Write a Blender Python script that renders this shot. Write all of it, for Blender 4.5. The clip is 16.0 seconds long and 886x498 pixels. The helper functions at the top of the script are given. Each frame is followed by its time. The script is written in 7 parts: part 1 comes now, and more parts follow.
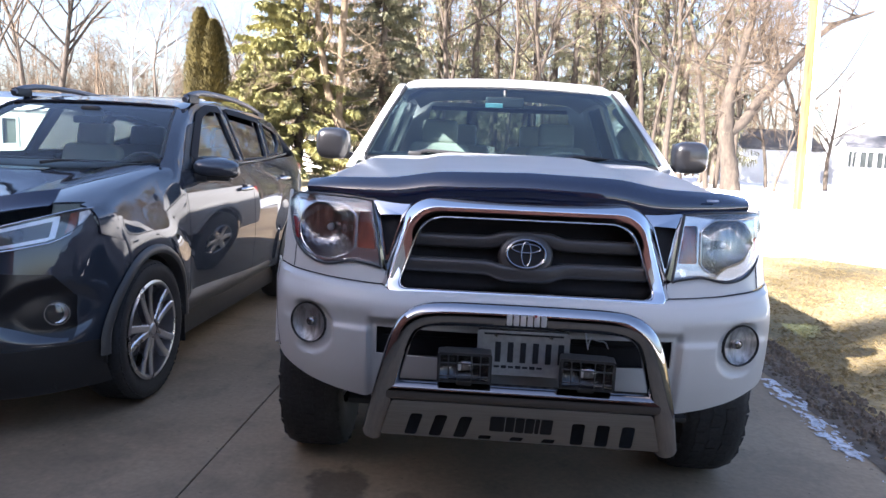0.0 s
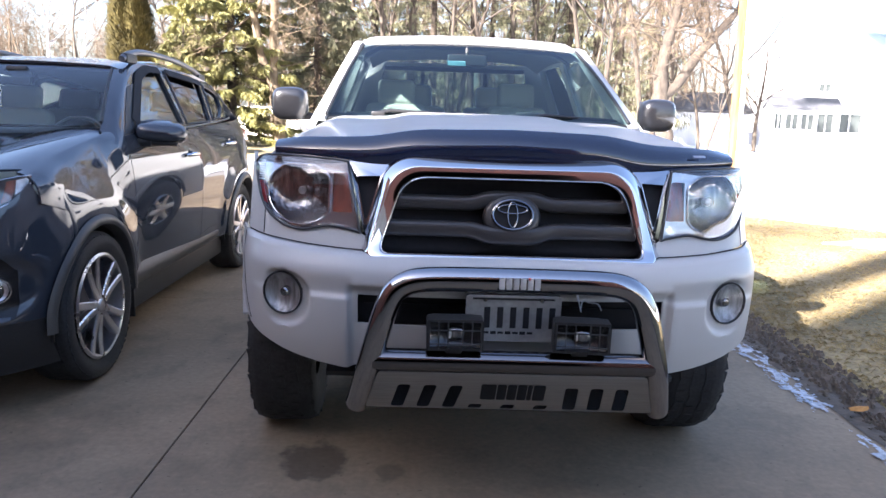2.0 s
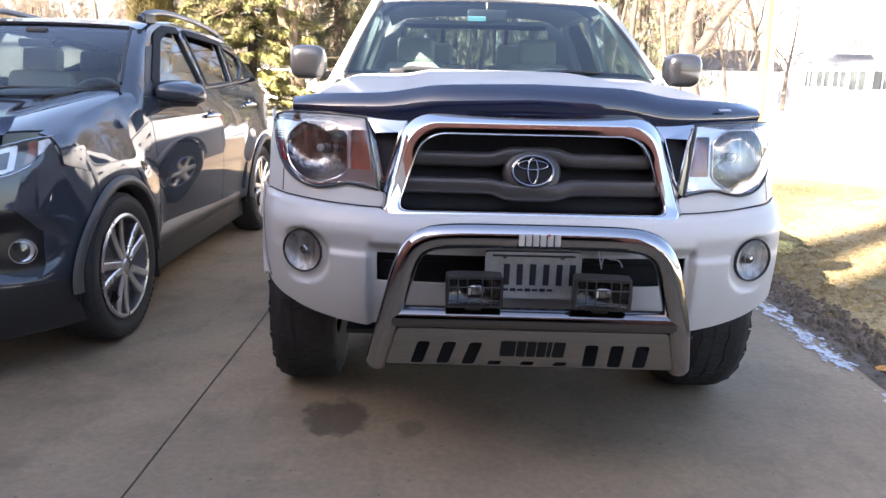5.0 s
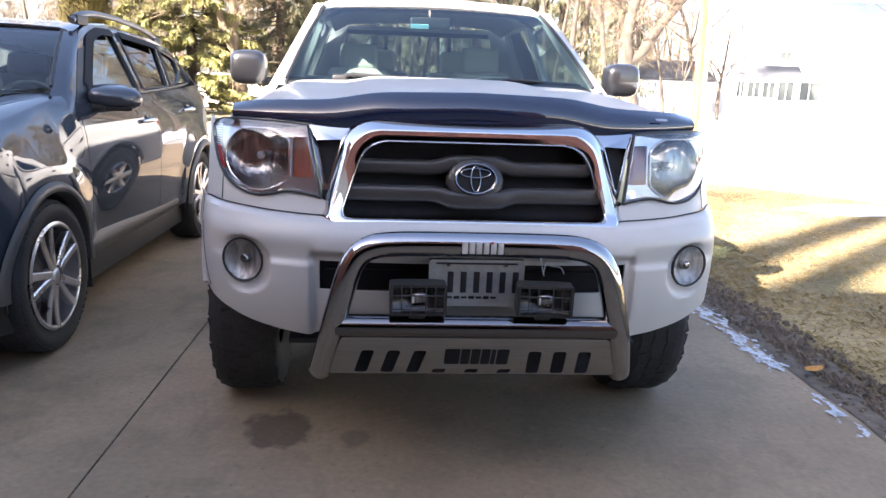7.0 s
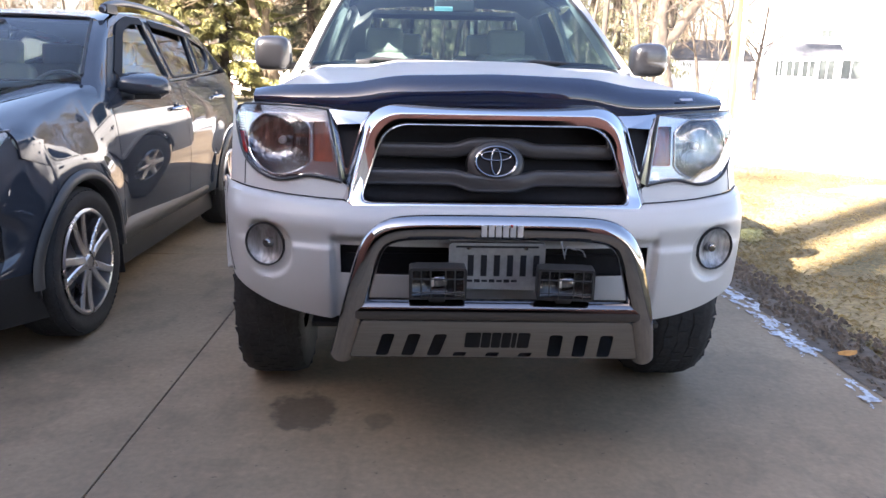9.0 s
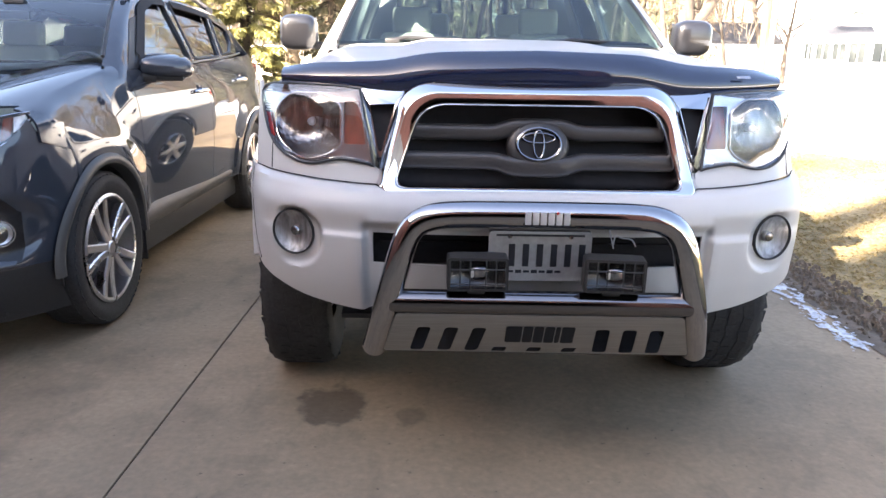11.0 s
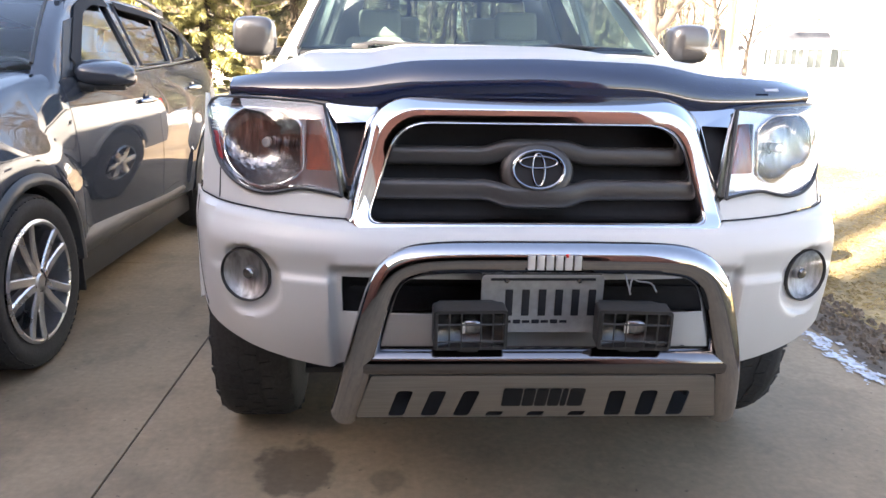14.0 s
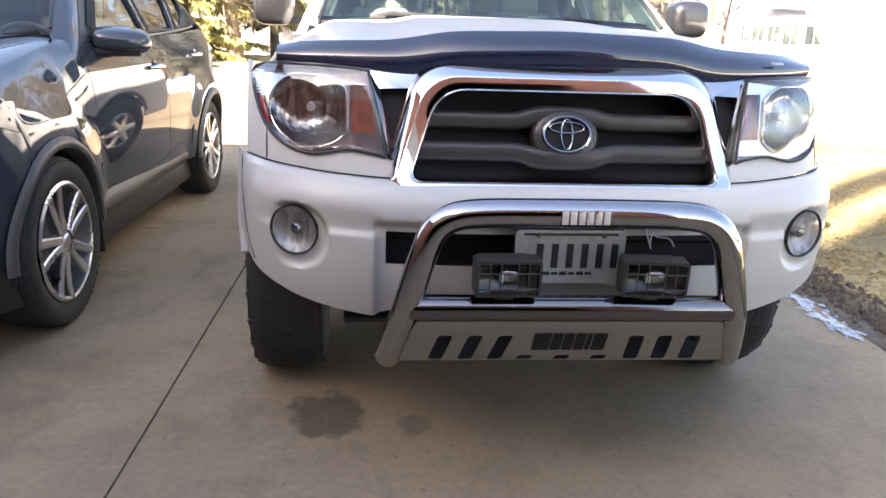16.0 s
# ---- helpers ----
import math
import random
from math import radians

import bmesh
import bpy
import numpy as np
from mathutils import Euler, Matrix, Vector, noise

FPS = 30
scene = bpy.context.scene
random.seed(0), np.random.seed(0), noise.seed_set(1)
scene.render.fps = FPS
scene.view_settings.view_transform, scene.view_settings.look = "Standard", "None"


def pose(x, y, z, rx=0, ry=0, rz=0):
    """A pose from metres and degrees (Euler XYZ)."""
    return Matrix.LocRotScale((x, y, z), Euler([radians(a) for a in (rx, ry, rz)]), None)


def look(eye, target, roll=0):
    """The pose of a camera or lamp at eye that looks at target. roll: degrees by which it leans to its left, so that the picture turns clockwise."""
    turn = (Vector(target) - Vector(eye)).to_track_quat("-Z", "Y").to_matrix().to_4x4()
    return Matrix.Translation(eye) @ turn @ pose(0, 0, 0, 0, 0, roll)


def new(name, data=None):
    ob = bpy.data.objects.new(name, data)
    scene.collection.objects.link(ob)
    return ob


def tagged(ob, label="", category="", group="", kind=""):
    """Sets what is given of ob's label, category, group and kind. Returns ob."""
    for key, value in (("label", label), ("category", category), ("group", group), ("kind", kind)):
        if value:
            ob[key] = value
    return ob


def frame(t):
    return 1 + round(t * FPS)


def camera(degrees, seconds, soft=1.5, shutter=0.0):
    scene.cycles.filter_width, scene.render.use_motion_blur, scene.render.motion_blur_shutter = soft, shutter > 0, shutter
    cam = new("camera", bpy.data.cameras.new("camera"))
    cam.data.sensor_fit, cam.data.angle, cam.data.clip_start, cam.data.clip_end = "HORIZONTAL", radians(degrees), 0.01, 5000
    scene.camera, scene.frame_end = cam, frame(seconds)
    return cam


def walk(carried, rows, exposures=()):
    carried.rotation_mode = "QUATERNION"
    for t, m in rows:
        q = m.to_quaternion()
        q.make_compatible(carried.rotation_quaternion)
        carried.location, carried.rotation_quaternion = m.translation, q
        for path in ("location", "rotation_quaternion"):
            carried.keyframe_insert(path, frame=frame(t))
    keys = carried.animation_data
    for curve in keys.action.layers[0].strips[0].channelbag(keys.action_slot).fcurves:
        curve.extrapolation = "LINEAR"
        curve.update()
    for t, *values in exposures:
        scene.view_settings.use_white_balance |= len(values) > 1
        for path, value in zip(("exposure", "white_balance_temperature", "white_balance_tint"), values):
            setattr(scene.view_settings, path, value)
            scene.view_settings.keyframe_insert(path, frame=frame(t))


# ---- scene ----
cam = camera(63.2, 16.0)

PATH = [
    (0, (-0.125, -2.401, 1.388), (-0.255, -0.425, 1.109), 2.4),
    (0.5, (-0.153, -2.374, 1.382), (-0.248, -0.399, 1.08), 1.8),
    (1, (-0.2, -2.321, 1.373), (-0.254, -0.349, 1.045), 1.8),
    (1.5, (-0.251, -2.29, 1.367), (-0.234, -0.316, 1.046), 2.0),
    (2, (-0.278, -2.285, 1.351), (-0.234, -0.319, 0.987), 1.9),
    (2.5, (-0.287, -2.25, 1.339), (-0.357, -0.296, 0.919), 1.5),
    (3, (-0.256, -2.182, 1.334), (-0.395, -0.231, 0.919), 0.9),
    (3.5, (-0.246, -2.195, 1.326), (-0.301, -0.252, 0.856), 0.7),
    (4, (-0.283, -2.252, 1.328), (-0.284, -0.305, 0.873), 1.3),
    (4.2, (-0.292, -2.257, 1.325), (-0.31, -0.313, 0.859), 1.4),
    (6.3, (-0.217, -2.302, 1.338), (-0.178, -0.356, 0.88), 0.0),
    (6.5, (-0.23, -2.293, 1.338), (-0.162, -0.345, 0.892), 0.1),
    (7, (-0.263, -2.268, 1.334), (-0.126, -0.323, 0.889), 2.0),
    (7.5, (-0.262, -2.245, 1.331), (-0.119, -0.307, 0.859), 2.0),
    (8, (-0.214, -2.234, 1.336), (-0.154, -0.29, 0.868), 0.9),
    (8.5, (-0.194, -2.23, 1.327), (-0.186, -0.296, 0.819), 0.7),
    (9, (-0.224, -2.265, 1.328), (-0.176, -0.326, 0.841), 1.1),
    (9.5, (-0.267, -2.288, 1.328), (-0.234, -0.347, 0.847), 0.8),
    (9.7, (-0.277, -2.294, 1.33), (-0.242, -0.35, 0.861), 1.4),
    (11.8, (-0.28, -1.968, 1.288), (-0.301, -0.046, 0.734), 0.5),
    (12, (-0.352, -1.934, 1.305), (-0.33, -0.008, 0.769), 0.9),
    (12.5, (-0.473, -1.892, 1.315), (-0.483, 0.035, 0.777), 3.2),
    (13, (-0.473, -1.878, 1.313), (-0.481, 0.053, 0.79), 3.4),
    (13.5, (-0.385, -1.817, 1.304), (-0.333, 0.104, 0.75), 1.8),
    (14, (-0.324, -1.761, 1.31), (-0.236, 0.17, 0.797), 1.0),
    (14.5, (-0.291, -1.724, 1.31), (-0.154, 0.194, 0.758), -1.0),
    (15, (-0.317, -1.745, 1.311), (-0.214, 0.182, 0.788), -0.2),
    (15.5, (-0.419, -1.825, 1.312), (-0.259, 0.092, 0.765), 1.0),
    (16, (-0.496, -1.919, 1.305), (-0.34, -0.012, 0.723), 1.9),
]
EXPOSURES = [(0, 3.03, 5950, 18), (1.5, 3.13, 5950, 18), (3, 3.69, 6270, 18), (4, 3.73, 6550, 18), (6.5, 3.67, 6600, 18), (7.5, 3.48, 6400, 18), (8.5, 3.63, 6400, 18), (9.7, 3.69, 6600, 18), (12, 4.21, 7100, 16), (16, 4.01, 7200, 16)]
walk(cam, [(t, look(eye, target, roll)) for t, eye, target, roll in PATH], EXPOSURES)

# ---- daylight ----
SUN_AZ, SUN_EL = 50.0, 31.0          # the light travels towards +y, turned to +x by SUN_AZ
world = bpy.data.worlds.new("sky")
scene.world = world
world.use_nodes = True
wn = world.node_tree.nodes
sky = wn.new("ShaderNodeTexSky")
sky.sky_type, sky.sun_disc = "NISHITA", False
sky.sun_elevation, sky.sun_rotation = radians(SUN_EL), radians(180 + SUN_AZ)
sky.air_density, sky.dust_density, sky.ozone_density = 1.0, 2.2, 1.0
wn["Background"].inputs["Strength"].default_value = 0.056
world.node_tree.links.new(sky.outputs["Color"], wn["Background"].inputs["Color"])
sun = new("sun", bpy.data.lights.new("sun", "SUN"))
sun.data.energy, sun.data.angle, sun.data.color = 5.0, radians(0.53), (1.0, 0.93, 0.82)
sx, sy, sz = math.sin(radians(SUN_AZ)), math.cos(radians(SUN_AZ)), math.tan(radians(SUN_EL))
sun.matrix_world = look((-sx * 60, -sy * 60, sz * 60), (0, 0, 0))

# ---- materials ----
MATS = {}


def mat(name, color, rough=0.5, metal=0.0, coat=0.0, grain=0.0, grain_scale=60.0, big=0.0, big_scale=3.0, bump=0.0,
        bump_scale=120.0, glass=0.0, ior=1.45, flake=0.0, second=None, second_cut=(0.45, 0.6), rand=0.0, spec=0.5, stretch=None, rough_var=0.0):
    """A procedural surface: base colour with a fine and a broad variation, relief, gloss."""
    if name in MATS:
        return MATS[name]
    m = bpy.data.materials.new(name)
    m.use_nodes = True
    nt = m.node_tree
    n, link = nt.nodes, nt.links.new
    b = n["Principled BSDF"]
    b.inputs["Roughness"].default_value, b.inputs["Metallic"].default_value = rough, metal
    b.inputs["Coat Weight"].default_value, b.inputs["Coat Roughness"].default_value = coat, 0.03
    b.inputs["IOR"].default_value, b.inputs["Transmission Weight"].default_value = ior, glass
    b.inputs["Specular IOR Level"].default_value = spec
    co = n.new("ShaderNodeTexCoord")
    src = co.outputs["Object"]
    if stretch:
        mp = n.new("ShaderNodeMapping")
        mp.inputs["Scale"].default_value = stretch
        link(src, mp.inputs["Vector"])
        src = mp.outputs["Vector"]

    def tex(scale, detail=4.0):
        t = n.new("ShaderNodeTexNoise")
        t.inputs["Scale"].default_value, t.inputs["Detail"].default_value = scale, detail
        link(src, t.inputs["Vector"])
        return t.outputs["Fac"]

    base = n.new("ShaderNodeRGB")
    base.outputs[0].default_value = (*color, 1)
    cur = base.outputs[0]

    def vary(cur, fac, amount):
        r = n.new("ShaderNodeMapRange")
        r.inputs["From Min"].default_value, r.inputs["From Max"].default_value = 0.3, 0.7
        r.inputs["To Min"].default_value, r.inputs["To Max"].default_value = 1 - amount, 1 + amount
        link(fac, r.inputs["Value"])
        v = n.new("ShaderNodeVectorMath")
        v.operation = "SCALE"
        link(cur, v.inputs[0])
        link(r.outputs[0], v.inputs["Scale"])
        return v.outputs[0]

    if second:
        ramp = n.new("ShaderNodeMapRange")
        ramp.inputs["From Min"].default_value, ramp.inputs["From Max"].default_value = second_cut
        link(tex(big_scale, 6.0), ramp.inputs["Value"])
        mix = n.new("ShaderNodeMix")
        mix.data_type = "RGBA"
        link(ramp.outputs[0], mix.inputs["Factor"])
        link(cur, mix.inputs["A"])
        mix.inputs["B"].default_value = (*second, 1)
        cur = mix.outputs["Result"]
    if big:
        cur = vary(cur, tex(big_scale * 0.83, 5.0), big)
    if grain:
        cur = vary(cur, tex(grain_scale), grain)
    if rand:
        oi = n.new("ShaderNodeObjectInfo")
        r = n.new("ShaderNodeMapRange")
        r.inputs["From Min"].default_value, r.inputs["From Max"].default_value = 0.0, 1.0
        r.inputs["To Min"].default_value, r.inputs["To Max"].default_value = 1 - rand, 1 + rand
        link(oi.outputs["Random"], r.inputs["Value"])
        v = n.new("ShaderNodeVectorMath")
        v.operation = "SCALE"
        link(cur, v.inputs[0])
        link(r.outputs[0], v.inputs["Scale"])
        cur = v.outputs[0]
    if flake:
        cur = vary(cur, tex(2500.0, 1.0), flake)
    link(cur, b.inputs["Base Color"])
    if rough_var:
        r = n.new("ShaderNodeMapRange")
        r.inputs["From Min"].default_value, r.inputs["From Max"].default_value = 0.3, 0.7
        r.inputs["To Min"].default_value, r.inputs["To Max"].default_value = max(0.0, rough - rough_var), min(1.0, rough + rough_var)
        link(tex(big_scale * 2.3, 6.0), r.inputs["Value"])
        link(r.outputs[0], b.inputs["Roughness"])
    if bump:
        bp = n.new("ShaderNodeBump")
        bp.inputs["Strength"].default_value, bp.inputs["Distance"].default_value = min(1.0, bump), 0.004
        link(tex(bump_scale, 6.0), bp.inputs["Height"])
        link(bp.outputs[0], b.inputs["Normal"])
    MATS[name] = m
    return m


WHITE = mat("white_paint", (0.425, 0.424, 0.415), 0.36, 0, 0.25, flake=0.05, big=0.03, big_scale=1.5, rough_var=0.05, spec=0.25)
WHITE.node_tree.nodes["Principled BSDF"].inputs["Coat Roughness"].default_value = 0.10
GREY = mat("dark_grey_metallic_paint", (0.032, 0.038, 0.049), 0.60, 0.0, 1.0, flake=0.30, big=0.05, big_scale=2.0, spec=0.0)
GREY.node_tree.nodes["Principled BSDF"].inputs["Coat IOR"].default_value = 1.70
CHROME = mat("chrome", (0.64, 0.64, 0.65), 0.06, 1.0, rough_var=0.04, big_scale=6.0)
DARKCHROME = mat("dark_chrome", (0.24, 0.24, 0.255), 0.16, 1.0, rough_var=0.05, big_scale=8.0)
STEEL = mat("polished_steel_tube", (0.36, 0.355, 0.362), 0.06, 1.0, grain=0.05, grain_scale=90, rough_var=0.04, big_scale=5.0)
BRUSHED = mat("brushed_steel_sheet", (0.33, 0.325, 0.315), 0.42, 1.0, grain=0.10, grain_scale=40, stretch=(0.15, 4, 6), rough_var=0.1)
BLACK = mat("black_plastic", (0.018, 0.018, 0.019), 0.5, grain=0.2, grain_scale=200, bump=0.1, bump_scale=500)
GLOSSBLACK = mat("smoked_acrylic", (0.010, 0.016, 0.040), 0.08, 0, 1.0, big=0.1, rough_var=0.05)
CLAD = mat("grey_plastic_cladding", (0.060, 0.059, 0.057), 0.42, grain=0.1, grain_scale=250, bump=0.1, bump_scale=600)
SLAT = mat("grey_satin_slat", (0.047, 0.045, 0.045), 0.36, 0.3, grain=0.05)
DARK = mat("dark_void", (0.009, 0.009, 0.011), 0.7, grain=0.2, spec=0.25)
RUBBER = mat("tyre_rubber", (0.020, 0.020, 0.021), 0.75, grain=0.3, grain_scale=80, big=0.25, big_scale=9, bump=0.3, bump_scale=200)
ALLOY = mat("machined_alloy", (0.64, 0.64, 0.66), 0.30, 1.0, grain=0.06, rough_var=0.06)
ALLOYDARK = mat("dark_alloy_pocket", (0.10, 0.10, 0.11), 0.4, 0.8, grain=0.1)
AMBER = mat("amber_lens", (0.17, 0.026, 0.010), 0.15, 0.0, 1.0, grain=0.35, grain_scale=60, stretch=(1, 1, 0.12))
REDLENS = mat("red_lens", (0.40, 0.02, 0.015), 0.2, 0, 0.5, grain=0.1)
REFLECTOR = mat("lamp_reflector", (0.86, 0.86, 0.87), 0.38, 0.9, grain=0.2, grain_scale=50, bump=0.3, bump_scale=60)
BOWL = mat("metallised_bowl", (0.24, 0.235, 0.235), 0.15, 1.0, grain=0.8, grain_scale=70, rough_var=0.05, bump=1.0, bump_scale=90, stretch=(1, 1, 0.10))
CLOTH = mat("beige_grey_seat_cloth", (0.62, 0.59, 0.51), 0.9, grain=0.15, grain_scale=160, bump=0.3, bump_scale=400)
DARKCLOTH = mat("charcoal_seat_cloth", (0.05, 0.05, 0.052), 0.9, grain=0.2, grain_scale=160)
DASH = mat("dashboard_vinyl", (0.045, 0.046, 0.05), 0.6, grain=0.15, grain_scale=150, bump=0.2, bump_scale=300)
HEADLINER = mat("headliner_cloth", (0.22, 0.22, 0.21), 0.95, grain=0.1, grain_scale=100)


def pane_material(name, tint, rough=0.0, ior=1.55):
    """Thin glass: clear with a tint, glossier at a slant."""
    m = bpy.data.materials.new(name)
    m.use_nodes = True
    nt = m.node_tree
    n, link = nt.nodes, nt.links.new
    for x in list(n):
        if x.type != "OUTPUT_MATERIAL":
            n.remove(x)
    out = [x for x in n if x.type == "OUTPUT_MATERIAL"][0]
    tr, gl, mx = n.new("ShaderNodeBsdfTransparent"), n.new("ShaderNodeBsdfGlossy"), n.new("ShaderNodeMixShader")
    lw, pw, ma = n.new("ShaderNodeLayerWeight"), n.new("ShaderNodeMath"), n.new("ShaderNodeMath")
    tr.inputs["Color"].default_value = (*tint, 1)
    gl.inputs["Roughness"].default_value = rough
    gl.inputs["Color"].default_value = (0.95, 0.97, 1.0, 1)
    head_on = ((ior - 1) / (ior + 1)) ** 2
    lw.inputs["Blend"].default_value = 0.5
    pw.operation, pw.inputs[1].default_value = "POWER", 5.0
    ma.operation, ma.inputs[1].default_value, ma.inputs[2].default_value = "MULTIPLY_ADD", 1 - head_on, head_on
    link(lw.outputs["Facing"], pw.inputs[0])
    link(pw.outputs[0], ma.inputs[0])
    link(ma.outputs[0], mx.inputs["Fac"])
    link(tr.outputs[0], mx.inputs[1])
    link(gl.outputs[0], mx.inputs[2])
    link(mx.outputs[0], out.inputs["Surface"])
    return m


WINDSHIELD = pane_material("windshield_glass", (0.44, 0.56, 0.56), 0.0, 1.85)
SIDEGLASS = pane_material("side_glass", (0.70, 0.76, 0.74))
PRIVACY = pane_material("privacy_glass", (0.24, 0.26, 0.26))
REARGLASS = pane_material("tinted_rear_door_glass", (0.34, 0.37, 0.36))
LENS = pane_material("clear_polycarbonate", (0.95, 0.96, 0.97), 0.01, 1.95)
LAMPGLASS = pane_material("clear_lamp_glass", (0.97, 0.97, 0.97), 0.0, 1.35)
SUVSHIELD = pane_material("green_tinted_windshield", (0.84, 0.93, 0.90), 0.0, 1.42)


# ---- mesh helpers ----
def blobmesh(c, rx, ry, rz, p=2.6, nu=28, nv=18):
    """A rounded body: a ball drawn towards a box by p."""
    def sp(v):
        return math.copysign(abs(v) ** (2.0 / p), v)

    def fn(u, v):
        a, b = 2 * math.pi * u, math.pi * (v - 0.5)
        return (c[0] + rx * sp(math.cos(a)) * sp(math.cos(b)), c[1] + ry * sp(math.sin(a)) * sp(math.cos(b)), c[2] + rz * sp(math.sin(b)))
    return grid(fn, nu, nv, close_u=True)


def finish(bm, angle=38.0, flip=False):
    bmesh.ops.remove_doubles(bm, verts=bm.verts, dist=1e-5)
    bmesh.ops.recalc_face_normals(bm, faces=bm.faces)
    if flip:
        bmesh.ops.reverse_faces(bm, faces=bm.faces)
    lim = radians(angle)
    for f in bm.faces:
        f.smooth = True
    for e in bm.edges:
        e.smooth = len(e.link_faces) != 2 or e.calc_face_angle(0.0) < lim


def part(name, bm, material, parent=None, label="", angle=38.0, at=None, fin=True):
    """Links a bmesh as one mesh object, under a thing or a part."""
    if fin:
        finish(bm, angle)
    me = bpy.data.meshes.new(name)
    bm.to_mesh(me)
    bm.free()
    me.materials.append(material)
    ob = new(name, me)
    if parent is not None:
        ob.parent = parent
    if at is not None:
        ob.matrix_basis = at
    return tagged(ob, label=label)


def thing(name, label, category, at=None, group="", kind=""):
    ob = new(name)
    ob.empty_display_size = 0.1
    if at is not None:
        ob.matrix_basis = at
    return tagged(ob, label, category, group, kind)


def box(sx_, sy_, sz_, c=(0, 0, 0), bevel=0.0, seg=2, rot=None, bm=None):
    bm = bm or bmesh.new()
    r = bmesh.ops.create_cube(bm, size=1.0)
    vs = r["verts"]
    for v in vs:
        v.co = Vector((v.co.x * sx_, v.co.y * sy_, v.co.z * sz_))
    if bevel:
        es = {e for v in vs for e in v.link_edges}
        out = bmesh.ops.bevel(bm, geom=list(es), offset=bevel, segments=seg, profile=0.6, affect="EDGES")
        vs = list({v for f in out["faces"] for v in f.verts} | {v for v in vs if v.is_valid})
    m = Matrix.Translation(c) @ (rot.to_4x4() if rot else Matrix())
    for v in vs:
        v.co = m @ v.co
    return bm


def grid(fn, nu, nv, bm=None, close_u=False):
    """A sheet of nu x nv cells; fn(u, v) gives the place for u, v in 0..1."""
    bm = bm or bmesh.new()
    rows = []
    for i in range(nu if close_u else nu + 1):
        rows.append([bm.verts.new(fn(i / nu, j / nv)) for j in range(nv + 1)])
    k = len(rows)
    for i in range(nu):
        for j in range(nv):
            a, b = rows[i], rows[(i + 1) % k]
            try:
                bm.faces.new((a[j], b[j], b[j + 1], a[j + 1]))
            except ValueError:
                pass
    return bm


def thick(bm, d):
    """Gives a sheet a thickness d to its inner side."""
    bmesh.ops.remove_doubles(bm, verts=bm.verts, dist=1e-6)
    bmesh.ops.recalc_face_normals(bm, faces=bm.faces)
    bmesh.ops.solidify(bm, geom=list(bm.faces), thickness=d)
    return bm


def tube(points, radius, sides=16, bm=None, caps=True, smooth=0):
    """A round bar along points; radius a number or one a point."""
    bm = bm or bmesh.new()
    pts = [Vector(p) for p in points]
    rad = list(radius) if isinstance(radius, (list, tuple)) else [radius] * len(pts)
    for _ in range(smooth):
        q, r2 = [pts[0]], [rad[0]]
        for i in range(len(pts) - 1):
            q += [pts[i].lerp(pts[i + 1], 0.25), pts[i].lerp(pts[i + 1], 0.75)]
            r2 += [rad[i] * 0.75 + rad[i + 1] * 0.25, rad[i] * 0.25 + rad[i + 1] * 0.75]
        pts, rad = q + [pts[-1]], r2 + [rad[-1]]
    rings, side = [], None
    for i, p in enumerate(pts):
        d = (pts[min(i + 1, len(pts) - 1)] - pts[max(i - 1, 0)]).normalized()
        if side is None:
            side = d.orthogonal().normalized()
        side = (side - d * side.dot(d)).normalized()
        up = d.cross(side)
        rings.append([bm.verts.new(p + (side * math.cos(a) + up * math.sin(a)) * rad[i]) for a in [2 * math.pi * k / sides for k in range(sides)]])
    for a, b in zip(rings, rings[1:]):
        for k in range(sides):
            bm.faces.new((a[k], a[(k + 1) % sides], b[(k + 1) % sides], b[k]))
    if caps:
        bm.faces.new(rings[0][::-1])
        bm.faces.new(rings[-1])
    return bm


def lathe(profile, sides=32, bm=None, m=None):
    """Turns (radius, height) pairs round the z axis, then lays them by m."""
    bm = bm or bmesh.new()
    m = m or Matrix()
    rings = []
    for r, h in profile:
        rings.append([bm.verts.new(m @ Vector((r * math.cos(2 * math.pi * k / sides), r * math.sin(2 * math.pi * k / sides), h))) for k in range(sides)])
    for a, b in zip(rings, rings[1:]):
        for k in range(sides):
            bm.faces.new((a[k], a[(k + 1) % sides], b[(k + 1) % sides], b[k]))
    return bm


def rounded(points, r, n=5):
    """A polygon of (a, b) with its corners rounded."""
    out = []
    k = len(points)
    rr = r if isinstance(r, (list, tuple)) else [r] * k
    for i in range(k):
        p0, p, p1 = Vector(points[i - 1]), Vector(points[i]), Vector(points[(i + 1) % k])
        d0, d1 = (p0 - p), (p1 - p)
        q = min(rr[i], d0.length * 0.49, d1.length * 0.49)
        a, b = p + d0.normalized() * q, p + d1.normalized() * q
        for j in range(n + 1):
            t = j / n
            out.append(tuple(a * (1 - t) ** 2 + p * 2 * t * (1 - t) + b * t * t))
    return out


